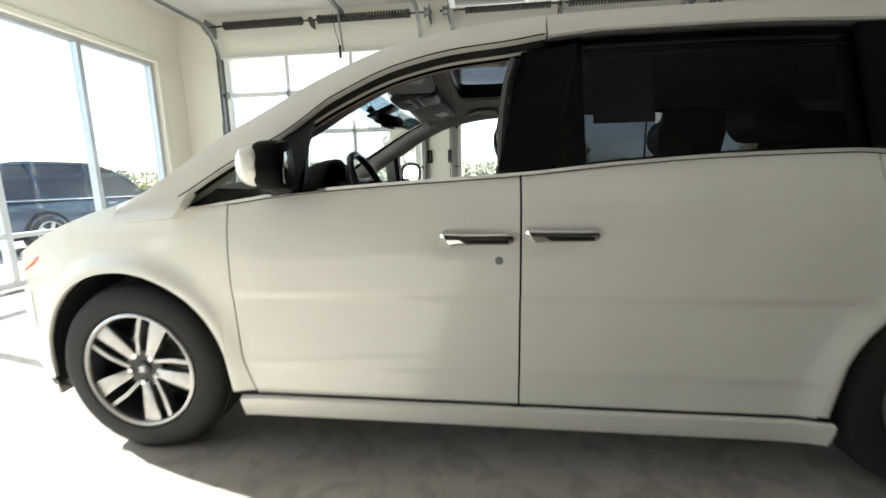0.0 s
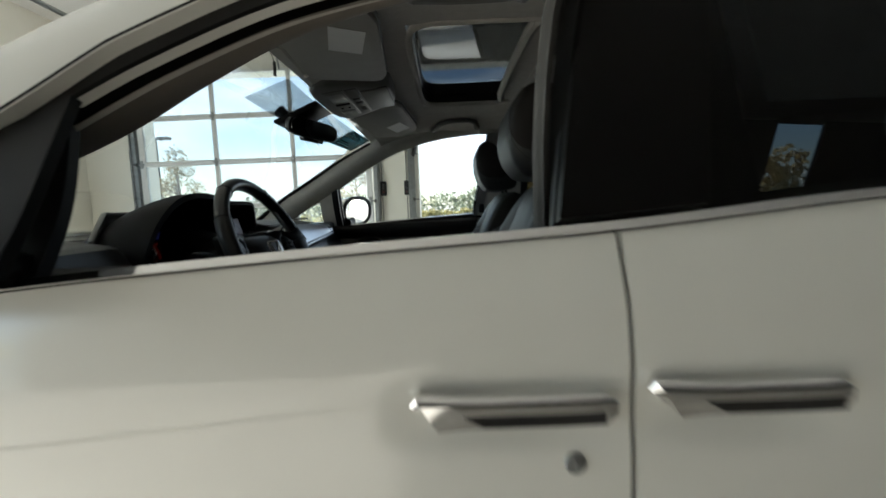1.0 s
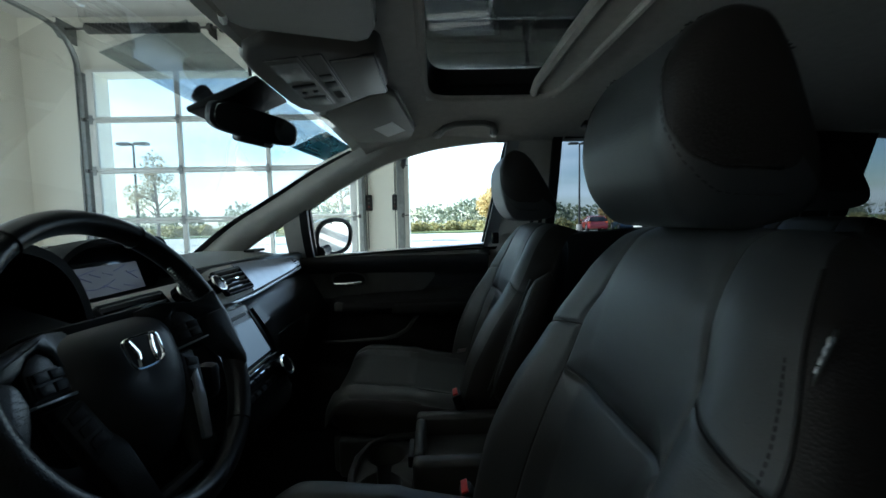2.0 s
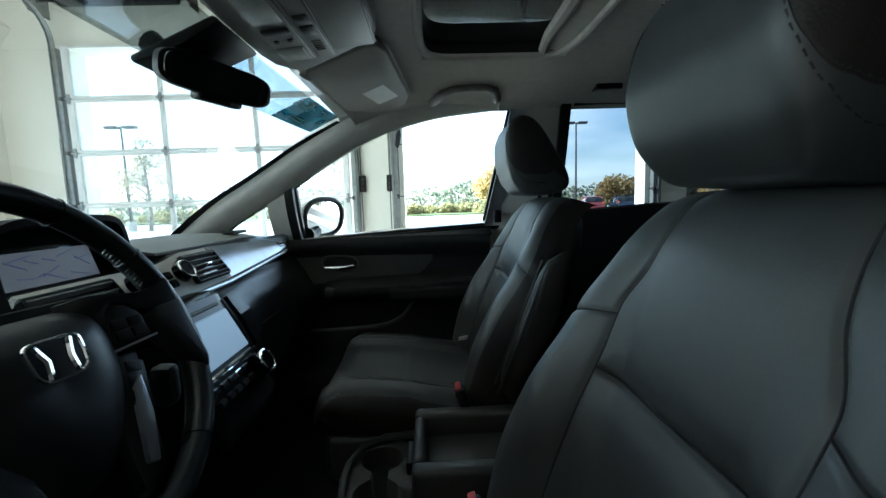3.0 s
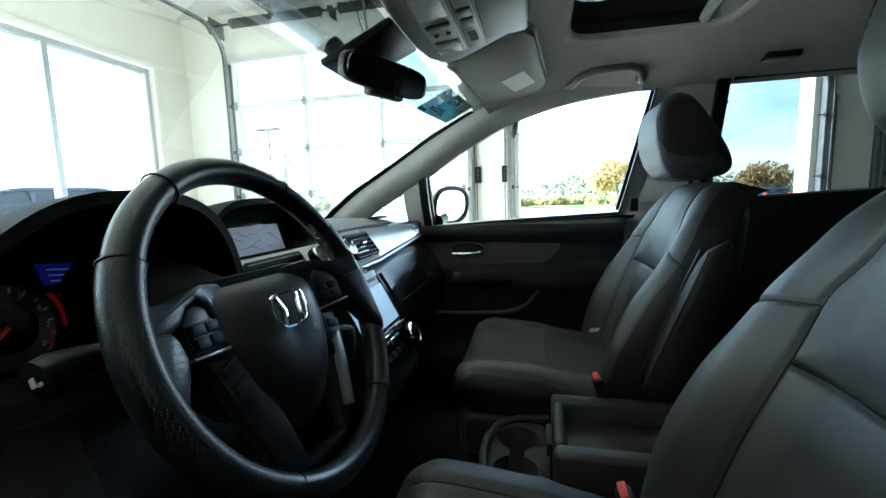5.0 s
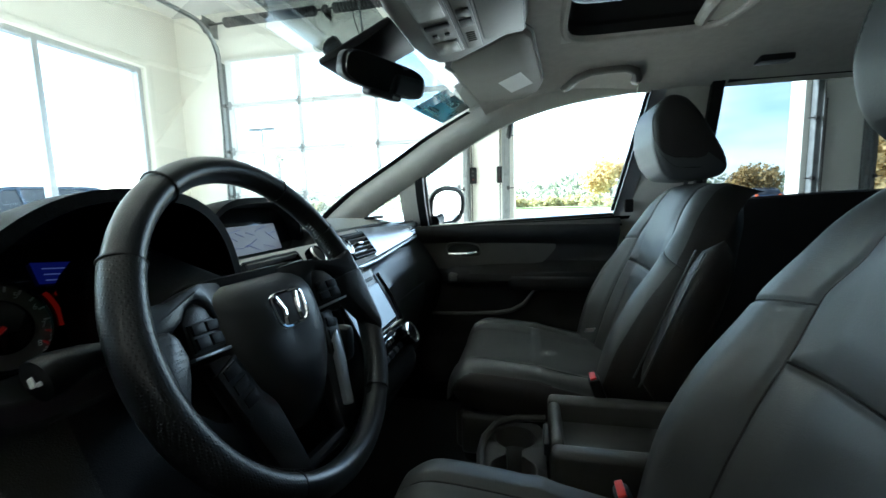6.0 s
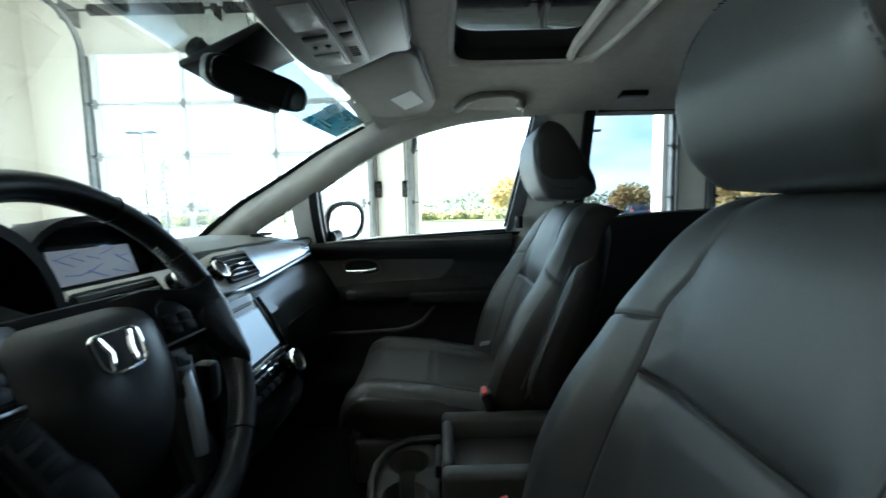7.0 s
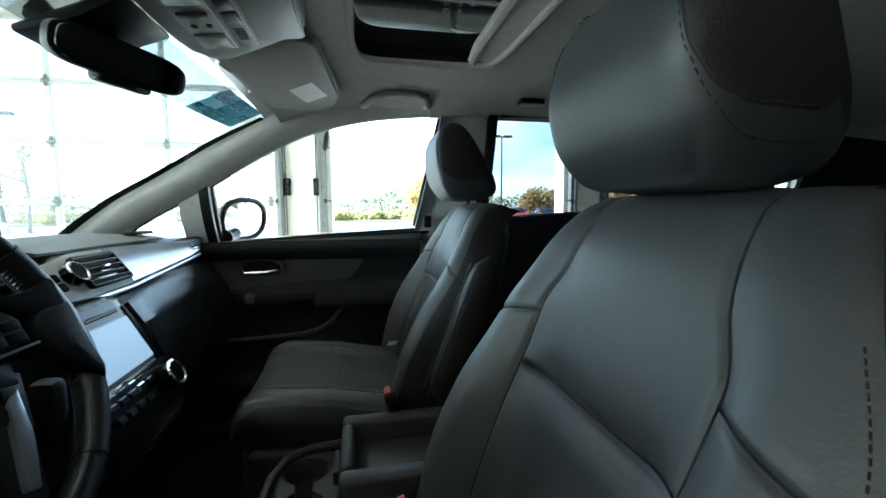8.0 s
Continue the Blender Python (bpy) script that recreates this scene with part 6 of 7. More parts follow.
# ---- the van: dashboard ----
def dash_row(y):
    """Cross-section of the dashboard, from the windscreen down to the footwell."""
    e = abs(y - 1.0)
    end = max(0.0, e - 0.62) / 0.15
    hump = math.exp(-((y - 0.60) / 0.215) ** 6)
    mid = math.exp(-((y - 0.99) / 0.16) ** 6)
    top = 1.132 + 0.012 * mid - 0.012 * end**2
    xl = -0.905 + 0.02 * end
    pts = [(-1.46 + 0.10 * e**2 * 1.5, 1.07), (-1.30, 1.105), (-1.15, top), (-1.02, top - 0.004), (xl - 0.02, 1.112), (xl, 1.104), (-0.865, 1.035), (-0.862, 1.022), (-0.885, 0.995), (-0.87, 0.93), (-0.835, 0.86), (-0.83, 0.78), (-0.87, 0.68), (-0.92, 0.55), (-1.0, 0.42)]
    pts = np.array(pts)
    rec = math.exp(-((y - 0.985) / 0.165) ** 8)
    well = math.exp(-((y - 0.605) / 0.215) ** 8)
    for i, a, b in ((2, 1.10, 1.01), (3, 1.078, 1.005), (4, 1.076, 1.0), (5, 1.076, 1.0), (6, 1.035, 0.99), (7, 1.022, 0.985)):
        pts[i, 1] += (a - pts[i, 1]) * rec + (b - pts[i, 1]) * well * (1 - rec)
    pts[10:, 0] += 0.02 * end
    full = min(1.0, max(0.0, (y - 1.10) / 0.12))  # rounded pad over the passenger's knees
    pts[8:13] += full * np.array([(0.040, 0.010), (0.058, 0.025), (0.032, 0.012), (0.018, 0.010), (0.02, 0.0)])
    pts[7:12, 0] += np.array([0.01, 0.055, 0.075, 0.06, 0.04]) * math.exp(-((y - 1.23) / 0.13) ** 2) * (1 - 0.6 * full)
    return pts, hump, mid


rows = []
for y in np.linspace(0.13, 1.87, 110):
    pts, hump, mid = dash_row(y)
    fine = np.interp(np.linspace(0, len(pts) - 1, 57), np.arange(len(pts)), pts[:, 0]), np.interp(np.linspace(0, len(pts) - 1, 57), np.arange(len(pts)), pts[:, 1])
    rows.append([(a, y, b) for a, b in zip(*fine)])
dash = part("dashboard", grid(rows), DASH_LOW, van, "dark dashboard with a grey top and silver trim")
part("top_pad", solid([[(x, y, float(np.interp(x, [-1.30, -1.15, -1.02, -0.93], [1.122, 1.140, 1.137, 1.121])) - 0.012 * max(0, abs(y - 1) - 0.62) / 0.15) for x in np.linspace(-1.30, -0.93, 14)] for y in np.linspace(1.15, 1.80, 20)], 0.006), DASH_TOP, dash, "grey soft dashboard top")
part("speaker_grille", rbox(-1.0, -0.96, 1.60, 1.70, 1.132, 1.142, 0.003), BLACK, dash)


def trim_strip(y0, y1, n, grow=0.004):
    out = []
    for k in np.linspace(0, 1, n):
        y = y0 + (y1 - y0) * k
        a = (-0.912 + 0.03 * max(0, (y - 1.45) / 0.27) ** 2, 1.113 - 0.018 * max(0, (y - 1.3) / 0.42) ** 1.5 - 0.016 * min(1.0, max(0.0, (1.2 - y) / 0.08)))
        b = (-0.848 - 0.004 * max(0, (y - 1.3) / 0.42), 1.026 + 0.032 * max(0, (y - 1.2) / 0.52) ** 1.2)
        out.append([(a[0] * (1 - q) + b[0] * q + grow + 0.006 * math.sin(math.pi * q), y, a[1] * (1 - q) + b[1] * q + grow) for q in np.linspace(0, 1, 8)])
    return solid(out, 0.008)


part("silver_trim", trim_strip(1.318, 1.76, 24), SILVER, dash, "satin silver trim strip")
part("silver_edge", tube([(-0.842, 1.06, 1.024), (-0.842, 1.30, 1.024), (-0.845, 1.52, 1.038), (-0.848, 1.76, 1.055)], 0.006, 8), SILVER, dash)
part("control_panel", trim_strip(0.80, 1.315, 24, 0.003), PLASTIC_GREY, dash, "grey upper control panel")


def vent(y0, y1, n=5, h=0.036, zc=1.074):
    """Air vent with slats in the sloped panel."""
    m = Matrix.Translation((-0.872, (y0 + y1) / 2, zc)) @ Matrix.Rotation(radians(-36), 4, "Y")
    w = (y1 - y0) / 2
    v = part("air_vent", moved(rbox(-0.008, 0.006, -w, w, -h, h, 0.005), m @ pose(-0.004, 0, 0)), GLOSS_BLACK, dash)
    for sy, sz, ty, tz in ((0, h, w, 0.003), (0, -h, w, 0.003), (w, 0, 0.003, h), (-w, 0, 0.003, h)):
        part("frame", moved(rbox(0.0, 0.012, sy - ty, sy + ty, sz - tz, sz + tz, 0.002, 1), m), BLACK, v)
    for k in range(n):
        z = -h + 2 * h * (k + 0.5) / n
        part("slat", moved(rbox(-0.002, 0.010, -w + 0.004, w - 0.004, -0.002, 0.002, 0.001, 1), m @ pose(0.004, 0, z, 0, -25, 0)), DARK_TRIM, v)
    part("tab", moved(rbox(0.008, 0.02, -0.012, 0.012, -0.005, 0.005, 0.003, 1), m), CHROME, v)
    return v


vent(1.165, 1.312)
vent(0.785, 0.955, 4, 0.035, 1.062)
for y in (0.99, 1.132):
    m = Matrix.Translation((-0.868, y, 1.074)) @ Matrix.Rotation(radians(-36), 4, "Y")
    kn = part("rotary_knob", moved(disc((0, 0, 0), (1, 0, 0), 0.024, 0.022, 28, 0.003), m), GLOSS_BLACK, dash)
    part("ring", moved(tube([(0.022, 0.0215 * math.cos(a), 0.0215 * math.sin(a)) for a in np.linspace(0, 6.283, 28, endpoint=False)], 0.0028, 6, True), m), CHROME, kn, "chrome ring")
m = Matrix.Translation((-0.876, 1.062, 1.072)) @ Matrix.Rotation(radians(-36), 4, "Y")
for i in range(3):
    for j in range(2):
        part("button", moved(rbox(0.004, 0.013, -0.04 + 0.028 * i, -0.016 + 0.028 * i, -0.03 + 0.022 * j, -0.012 + 0.022 * j, 0.003, 1), m), DASH, dash)
# end vent by the passenger's door
part("end_vent", moved(rbox(-0.008, 0.008, -0.03, 0.03, -0.02, 0.02, 0.006), Matrix.Translation((-0.862, 1.745, 1.072)) @ Matrix.Rotation(radians(-30), 4, "Y")), GLOSS_BLACK, dash)
for k in range(3):
    part("slat", moved(rbox(0.002, 0.012, -0.027, 0.027, -0.002, 0.002, 0.001, 1), Matrix.Translation((-0.86, 1.745, 1.06 + 0.011 * k)) @ Matrix.Rotation(radians(-30), 4, "Y")), DASH, dash)

# upper display and its hood
def hood(yc, half, x_lip, x_back, z0, z1, t=0.012, p=3.0):
    """An arched cover, open towards the cabin."""
    sec = []
    for k, x in enumerate(np.linspace(x_lip, x_back, 8)):
        q = k / 7
        sec.append([(x - 0.03 * abs(s) ** 3, yc + half * s * (1 + 0.03 * q), z0 + (z1 - z0) * (1 - abs(s) ** p) ** 0.55 * (1 - 0.75 * q**2)) for s in np.linspace(-1, 1, 33)])
    return solid(sec, t)


disp = part("display_hood", hood(0.980, 0.176, -0.955, -1.19, 1.09, 1.214, 0.012, 5.0), DASH, dash, "dark arched display hood")
part("hood_lining", bevelled(prism([(0.83, 1.085), (1.142, 1.085), (1.138, 1.16), (1.10, 1.202), (0.87, 1.202), (0.83, 1.16)], lambda a, b, d: (d - 0.25 * (b - 1.09), a, b), -1.022, -1.005), 0.004), GLOSS_BLACK, disp)
scr = part("map_display", prism([(0.885, 1.090), (1.080, 1.090), (1.075, 1.152), (0.89, 1.152)], lambda a, b, d: (d - 0.25 * (b - 1.09), a, b), -1.004, -1.002), MAP_SCREEN, disp, "lit map display")
rng = np.random.default_rng(12)
for k in range(12):
    y, z = rng.uniform(0.895, 1.05), rng.uniform(1.096, 1.140)
    a, L = rng.uniform(-0.6, 0.6), rng.uniform(0.02, 0.05)
    y2, z2 = min(1.072, y + L * math.cos(a)), min(1.148, max(1.094, z + L * math.sin(a)))
    part("map_line", tube([(-1.0015 - 0.25 * (z - 1.09), y, z), (-1.0015 - 0.25 * (z2 - 1.09), y2, z2)], 0.0011, 4), MAP_LINE, scr)
part("shelf", solid([[(x, y, 1.080 + 0.006 * (x + 1.01) / 0.1) for x in np.linspace(-1.01, -0.905, 5)] for y in np.linspace(0.80, 1.20, 12)], 0.008), PLASTIC_GREY, disp, "light grey shelf under the display")

# instrument binnacle
bin_ = part("binnacle", hood(0.56, 0.205, -0.835, -1.12, 1.00, 1.222, 0.014, 2.6), DASH, dash, "dark arched instrument cover")
part("instrument_face", bevelled(prism([(0.37, 1.02), (0.765, 1.02), (0.755, 1.10), (0.69, 1.18), (0.44, 1.18), (0.375, 1.12)], lambda a, b, d: (d - 0.3 * (b - 1.02), a, b), -0.955, -0.94), 0.004), GLOSS_BLACK, bin_)


def cluster_point(y, z, d=0.0):
    return (-0.938 - 0.3 * (z - 1.02) + d, y, z)


GAUGE_Z = 1.074
for yc, r in ((0.486, 0.047), (0.697, 0.047)):
    ring = [cluster_point(yc + r * math.cos(a), GAUGE_Z + r * math.sin(a), 0.002) for a in np.linspace(0, 6.283, 40, endpoint=False)]
    dial = part("gauge", tube(ring, 0.003, 6, True), CHROME, bin_)
    dial_ring = [[cluster_point(yc + q * r * math.cos(a), GAUGE_Z + q * r * math.sin(a), 0.0012) for a in np.linspace(0, 6.283, 40, endpoint=False)] for q in (0.62, 1.0)]
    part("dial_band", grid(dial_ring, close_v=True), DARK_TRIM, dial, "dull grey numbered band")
    if yc < 0.6:
        part("red_zone", tube([cluster_point(yc + 1.17 * r * math.cos(a), GAUGE_Z + 1.17 * r * math.sin(a), 0.003) for a in np.linspace(radians(30), radians(-14), 14)], 0.0026, 6), RED_LIT, dial, "lit red band of the rev counter")
    for k in range(15):
        a = radians(220 - 260 * k / 14)
        part("tick", tube([cluster_point(yc + q * r * math.cos(a), GAUGE_Z + q * r * math.sin(a), 0.002) for q in (0.82, 0.94)], 0.0012, 4), RED_LIT if k > 12 else WHITE_TAG, dial)
    a = radians(215)
    part("needle", tube([cluster_point(yc, GAUGE_Z, 0.004), cluster_point(yc + 0.036 * math.cos(a), GAUGE_Z + 0.036 * math.sin(a), 0.004)], [0.0025, 0.0012], 6), RED_LIT, dial)
part("blue_readout", prism([(0.533, 1.112), (0.576, 1.107), (0.574, 1.133), (0.531, 1.138)], lambda a, b, d: cluster_point(a, b, d), 0.001, 0.003), BLUE_LIT, bin_, "small lit blue readout")
for k in range(4):
    part("warning_light", disc(cluster_point(0.548 + 0.006 * k, 1.098 - 0.016 * k, 0.001), (1, 0, 0), 0.0032 if k == 0 else 0.0015, 0.002, 10), RED_LIT, bin_)
part("column_cover", bevelled(prism([(0.54, 0.93), (0.68, 0.93), (0.69, 1.03), (0.66, 1.06), (0.56, 1.06), (0.53, 1.03)], lambda a, b, d: (d, a, b - 0.35 * (d + 0.7)), -0.95, -0.73), 0.015), DASH, dash)
part("wiper_stalk", tube([(-0.745, 0.66, 1.03), (-0.73, 0.74, 1.035), (-0.715, 0.79, 1.03)], [0.011, 0.010, 0.013], 12), BLACK, dash)

# centre stack
def stack_row(y):
    e = max(0.0, abs(y - 1.01) - 0.10) / 0.06
    return [(x - 0.045 * e**2.2, y, z - 0.01 * e**2) for x, z in ((-0.86, 1.03), (-0.80, 1.036), (-0.782, 1.03), (-0.742, 0.955), (-0.70, 0.875), (-0.672, 0.815), (-0.675, 0.785), (-0.72, 0.74), (-0.80, 0.66), (-0.90, 0.56))]


stack = part("stack_panel", solid([stack_row(y) for y in np.linspace(0.85, 1.17, 24)], 0.02), STACK_BLACK, dash, "gloss black centre stack")
SM = Matrix.Translation((-0.747, 1.012, 0.958)) @ Matrix.Rotation(radians(-90 + 62), 4, "Y")
touch = part("touch_screen", moved(rbox(-0.002, 0.006, -0.098, 0.098, -0.052, 0.044, 0.003, 1), SM), SCREEN, stack, "pale lit touch screen")
part("disc_slot", moved(rbox(-0.002, 0.008, -0.08, 0.08, 0.056, 0.064, 0.002, 1), SM), BLACK, stack)
part("screen_bar", moved(rbox(-0.002, 0.01, -0.11, 0.112, -0.07, -0.061, 0.003, 1), SM), CHROME, stack)
for k in (-1, 1):
    part("side_strip", moved(tube([(0.006, 0.118 * k, 0.065), (0.01, 0.119 * k, 0.0), (0.006, 0.117 * k, -0.068)], 0.005, 8), SM), GLOSS_BLACK, stack)
KM = SM @ pose(0.004, 0.086, -0.103)
kn = part("volume_knob", moved(disc((0, 0, 0), (1, 0, 0), 0.026, 0.024, 32, 0.003), KM), GLOSS_BLACK, stack)
part("ring", moved(tube([(0.023, 0.0245 * math.cos(a), 0.0245 * math.sin(a)) for a in np.linspace(0, 6.283, 32, endpoint=False)], 0.0032, 6, True), KM), CHROME, kn, "bright chrome ring")
for k in range(5):
    part("button", moved(rbox(0.0, 0.008, -0.095 + 0.03 * k, -0.07 + 0.03 * k, -0.094, -0.08, 0.003, 1), SM), CHROME if k == 3 else STACK_BLACK, stack)
    part("button", moved(rbox(0.0, 0.008, -0.095 + 0.03 * k, -0.07 + 0.03 * k, -0.118, -0.104, 0.003, 1), SM), DASH, stack)
shift = part("gear_lever", tube([(-0.80, 0.83, 0.93), (-0.75, 0.825, 0.945), (-0.73, 0.825, 0.955)], [0.008, 0.009, 0.014], 10), CHROME, stack)
part("knob", moved(rbox(-0.018, 0.018, -0.016, 0.016, -0.03, 0.035, 0.012), pose(-0.722, 0.825, 0.945)), BLACK, shift)
part("knee_panel", solid([[(x + 0.014 + 0.01 * math.sin(math.pi * (y - 0.15) / 0.33), y, z) for x, z in ((-0.890, 0.992), (-0.880, 0.965), (-0.868, 0.935), (-0.852, 0.90), (-0.832, 0.85), (-0.828, 0.78), (-0.850, 0.71), (-0.888, 0.62), (-0.93, 0.53))] for y in np.linspace(0.15, 0.48, 12)], 0.008), CONSOLE_GREY, dash, "grey moulded knee panel")
part("glove_box", solid([[(x + 0.008, y, z) for x, z in ((-0.8045, 0.885), (-0.803, 0.865), (-0.812, 0.79), (-0.848, 0.69))] for y in np.linspace(1.26, 1.70, 8)], 0.005), DASH_LOW, dash)

# ---- the van: steering wheel ----
SW = Matrix.Translation((-0.688, 0.613, 1.062)) @ Matrix.Rotation(radians(0.3), 4, "Z") @ Matrix.Rotation(radians(-24.0), 4, "Y")
COLUMN = Matrix.Translation((-0.698, 0.617, 1.073)) @ Matrix.Rotation(radians(-6.3), 4, "Z") @ Matrix.Rotation(radians(-22.9), 4, "Y")
# in the wheel's own axes x points at the driver, y to the passenger, z up
RIM_R = 0.198


def rim_arc(a0, a1, n, r=0.0175, wide=1.0):
    out = []
    for a in np.linspace(radians(a0), radians(a1), n):
        c = Vector((0, math.cos(a), math.sin(a)))
        out.append([c * (RIM_R + math.cos(t) * r * 0.92) + Vector((math.sin(t) * r * wide, 0, 0)) for t in np.linspace(0, 6.283, 16, endpoint=False)])
    return out


sw = part("steering_wheel", moved(grid(rim_arc(0, 360, 97)[:-1], close_u=True, close_v=True), SW), WHEEL_LEATHER, dash, "black leather-wrapped steering wheel")
st = part("light_stalk", moved(tube([(-0.075, -0.07, 0.0), (-0.065, -0.14, 0.014), (-0.052, -0.19, 0.018), (-0.05, -0.215, 0.014), (-0.05, -0.226, 0.012)], [0.011, 0.010, 0.013, 0.019, 0.018], 18), COLUMN), BLACK, dash)
part("stalk_mark", moved(join(rbox(-0.057, -0.050, -0.2285, -0.2262, 0.008, 0.017, 0.001, 1), rbox(-0.048, -0.041, -0.2285, -0.2262, 0.007, 0.011, 0.001, 1)), COLUMN), WHITE_TAG, st, "small white lamp symbol")
for a0, a1 in ((150, 235), (-55, 30)):
    part("grip", moved(capped(rim_arc(a0, a1, 28, 0.0186, 1.02)), SW), GRIP, sw, "perforated leather grip")
for a in (120, 60, 150, 30, 235, -55):
    c = [(Vector((0, math.cos(radians(a)), math.sin(radians(a)))) * (RIM_R + 0.0178 * math.cos(t)) + Vector((0.0182 * math.sin(t), 0, 0))) for t in np.linspace(0, 6.283, 20, endpoint=False)]
    part("rim_seam", moved(tube(c, 0.0012, 5, True), SW), BLACK, sw)
for a0, a1 in ((-60, 40), (140, 240)):
    lace = []
    for a in np.arange(a0, a1, 1.7):
        c = Vector((0, math.cos(radians(a)), math.sin(radians(a))))
        e = Vector((0, -math.sin(radians(a)), math.cos(radians(a))))
        lace.append(tube([c * (RIM_R - 0.0185) + Vector((-0.004, 0, 0)) - e * 0.001, c * (RIM_R - 0.0192) + e * 0.0005, c * (RIM_R - 0.0185) + Vector((0.004, 0, 0)) + e * 0.002], 0.0011, 5))
    part("rim_stitching", moved(join(*lace), SW), WHEEL_LEATHER, sw, "close thread stitching on the rim")
SH = COLUMN @ pose(-0.042, 0, 0)


def pad(n=40):
    """The bulging airbag cover."""
    rings = []
    for q in np.linspace(0, 1, 12):
        ring = []
        for t in np.linspace(0, 2 * math.pi, n, endpoint=False):
            c, s = math.cos(t), math.sin(t)
            x_ = 4.5 if s > 0 else 2.8
            e = (abs(c) ** x_ + abs(s) ** x_) ** (-1 / x_)
            y, z = c * e, s * e
            wy = 0.100 + 0.006 * z if z > 0 else 0.100 - 0.042 * abs(z) ** 1.3
            ring.append((0.052 - 0.045 * q**3.2 - 0.01 * (1 - q), y * wy * q, -0.03 + z * (0.08 if z > 0 else 0.122) * q))
        rings.append(ring)
    return grid(rings, close_v=True)


hubp = part("airbag_cover", moved(pad(), SH), PAD, sw, "smooth black airbag cover")
part("hub_body", moved(bevelled(prism([(-0.08, -0.06), (0.08, -0.06), (0.088, 0.06), (-0.088, 0.06)], lambda a, b, d: (d, a, b), -0.03, 0.012), 0.01), SH), DASH, sw)
for k in (-1, 1):
    def flank(a, b, d, k=k):
        return (d + 0.016 * max(0.0, a - 0.1) / 0.08 - 0.024 * max(0.0, 0.095 - a) / 0.05, a * k, b)

    sp = part("spoke", moved(bevelled(prism([(0.045, 0.054), (0.085, 0.054), (0.106, 0.050), (0.137, 0.041), (0.160, 0.040), (0.186, 0.052), (0.188, 0.006), (0.142, 0.010), (0.128, 0.018), (0.118, 0.030), (0.103, 0.036), (0.092, 0.027), (0.084, 0.0), (0.045, 0.0)], flank, 0.004, 0.034), 0.006), SH), WHEEL_LEATHER, sw)
    part("thumb_grip", moved(bevelled(prism([(0.188, 0.014), (0.150, 0.013), (0.142, 0.004), (0.139, -0.018), (0.146, -0.038), (0.158, -0.060), (0.172, -0.084), (0.182, -0.098), (0.189, -0.08)], flank, 0.008, 0.037), 0.006), SH), GRIP, sp, "perforated leather thumb grip")
    part("arm", moved(bevelled(prism([(0.07, 0.03), (0.14, 0.03), (0.142, -0.022), (0.075, -0.04)], flank, -0.006, 0.018), 0.006), SH), DASH, sp)
    part("button_pod", moved(bevelled(prism([(0.080, -0.022), (0.133, -0.021), (0.130, 0.016), (0.118, 0.029), (0.103, 0.034), (0.091, 0.026)], flank, 0.010, 0.031), 0.004), SH), DASH_LOW, sp)
    part("pod_trim", moved(bevelled(prism([(0.078, -0.0255), (0.135, -0.0235), (0.135, -0.0205), (0.079, -0.0215)], flank, 0.026, 0.036), 0.001), SH), SILVER, sp)
    part("pod_face", moved(bevelled(prism([(0.084, -0.018), (0.129, -0.017), (0.127, 0.012), (0.091, 0.014)], flank, 0.030, 0.0335), 0.001), SH), DASH_LOW, sp)
    for j in range(2):
        for i in range(2):
            y0 = 0.088 + 0.020 * i
            part("button", moved(bevelled(prism([(y0, -0.015 + 0.015 * j), (y0 + 0.017, -0.015 + 0.015 * j), (y0 + 0.017, -0.003 + 0.014 * j), (y0, -0.003 + 0.014 * j)], flank, 0.032, 0.037), 0.001), SH), BLACK, sp)
    lo = part("lower_spoke", moved(bevelled(prism([(0.06, -0.03), (0.112, -0.03), (0.100, -0.09), (0.076, -0.180), (0.034, -0.202), (0.045, -0.12)], lambda a, b, d: (d, a * k, b), 0.006, 0.026), 0.005), SH), DASH_LOW, sw)
    if k > 0:
        part("silver_blade", moved(bevelled(prism([(0.078, -0.07), (0.094, -0.06), (0.086, -0.11), (0.064, -0.166), (0.05, -0.16), (0.064, -0.115)], lambda a, b, d: (d, a, b), 0.02, 0.034), 0.003), SH), SILVER, sw, "satin silver spoke insert")
    panel = part("phone_panel", moved(bevelled(prism([(0.110, -0.046), (0.080, -0.032), (0.064, -0.088), (0.094, -0.108)], lambda a, b, d, k=k: (d, a * k, b), 0.02, 0.029), 0.002), SH), DASH_LOW, sw)
    for j in range(3):
        y0, z0 = 0.091 - 0.005 * j, -0.047 - 0.018 * j
        part("phone_button", moved(bevelled(prism([(y0 - 0.010, z0 - 0.006), (y0 + 0.010, z0 - 0.010), (y0 + 0.012, z0 + 0.002), (y0 - 0.007, z0 + 0.008)], lambda a, b, d, k=k: (d, a * k, b), 0.026, 0.0305), 0.001), SH), BLACK, panel)
part("rim_foot", moved(bevelled(prism([(-0.070, -0.200), (0.070, -0.200), (0.048, -0.182), (-0.048, -0.182)], lambda a, b, d: (d, a, b), 0.006, 0.026), 0.008), SH), WHEEL_LEATHER, sw)
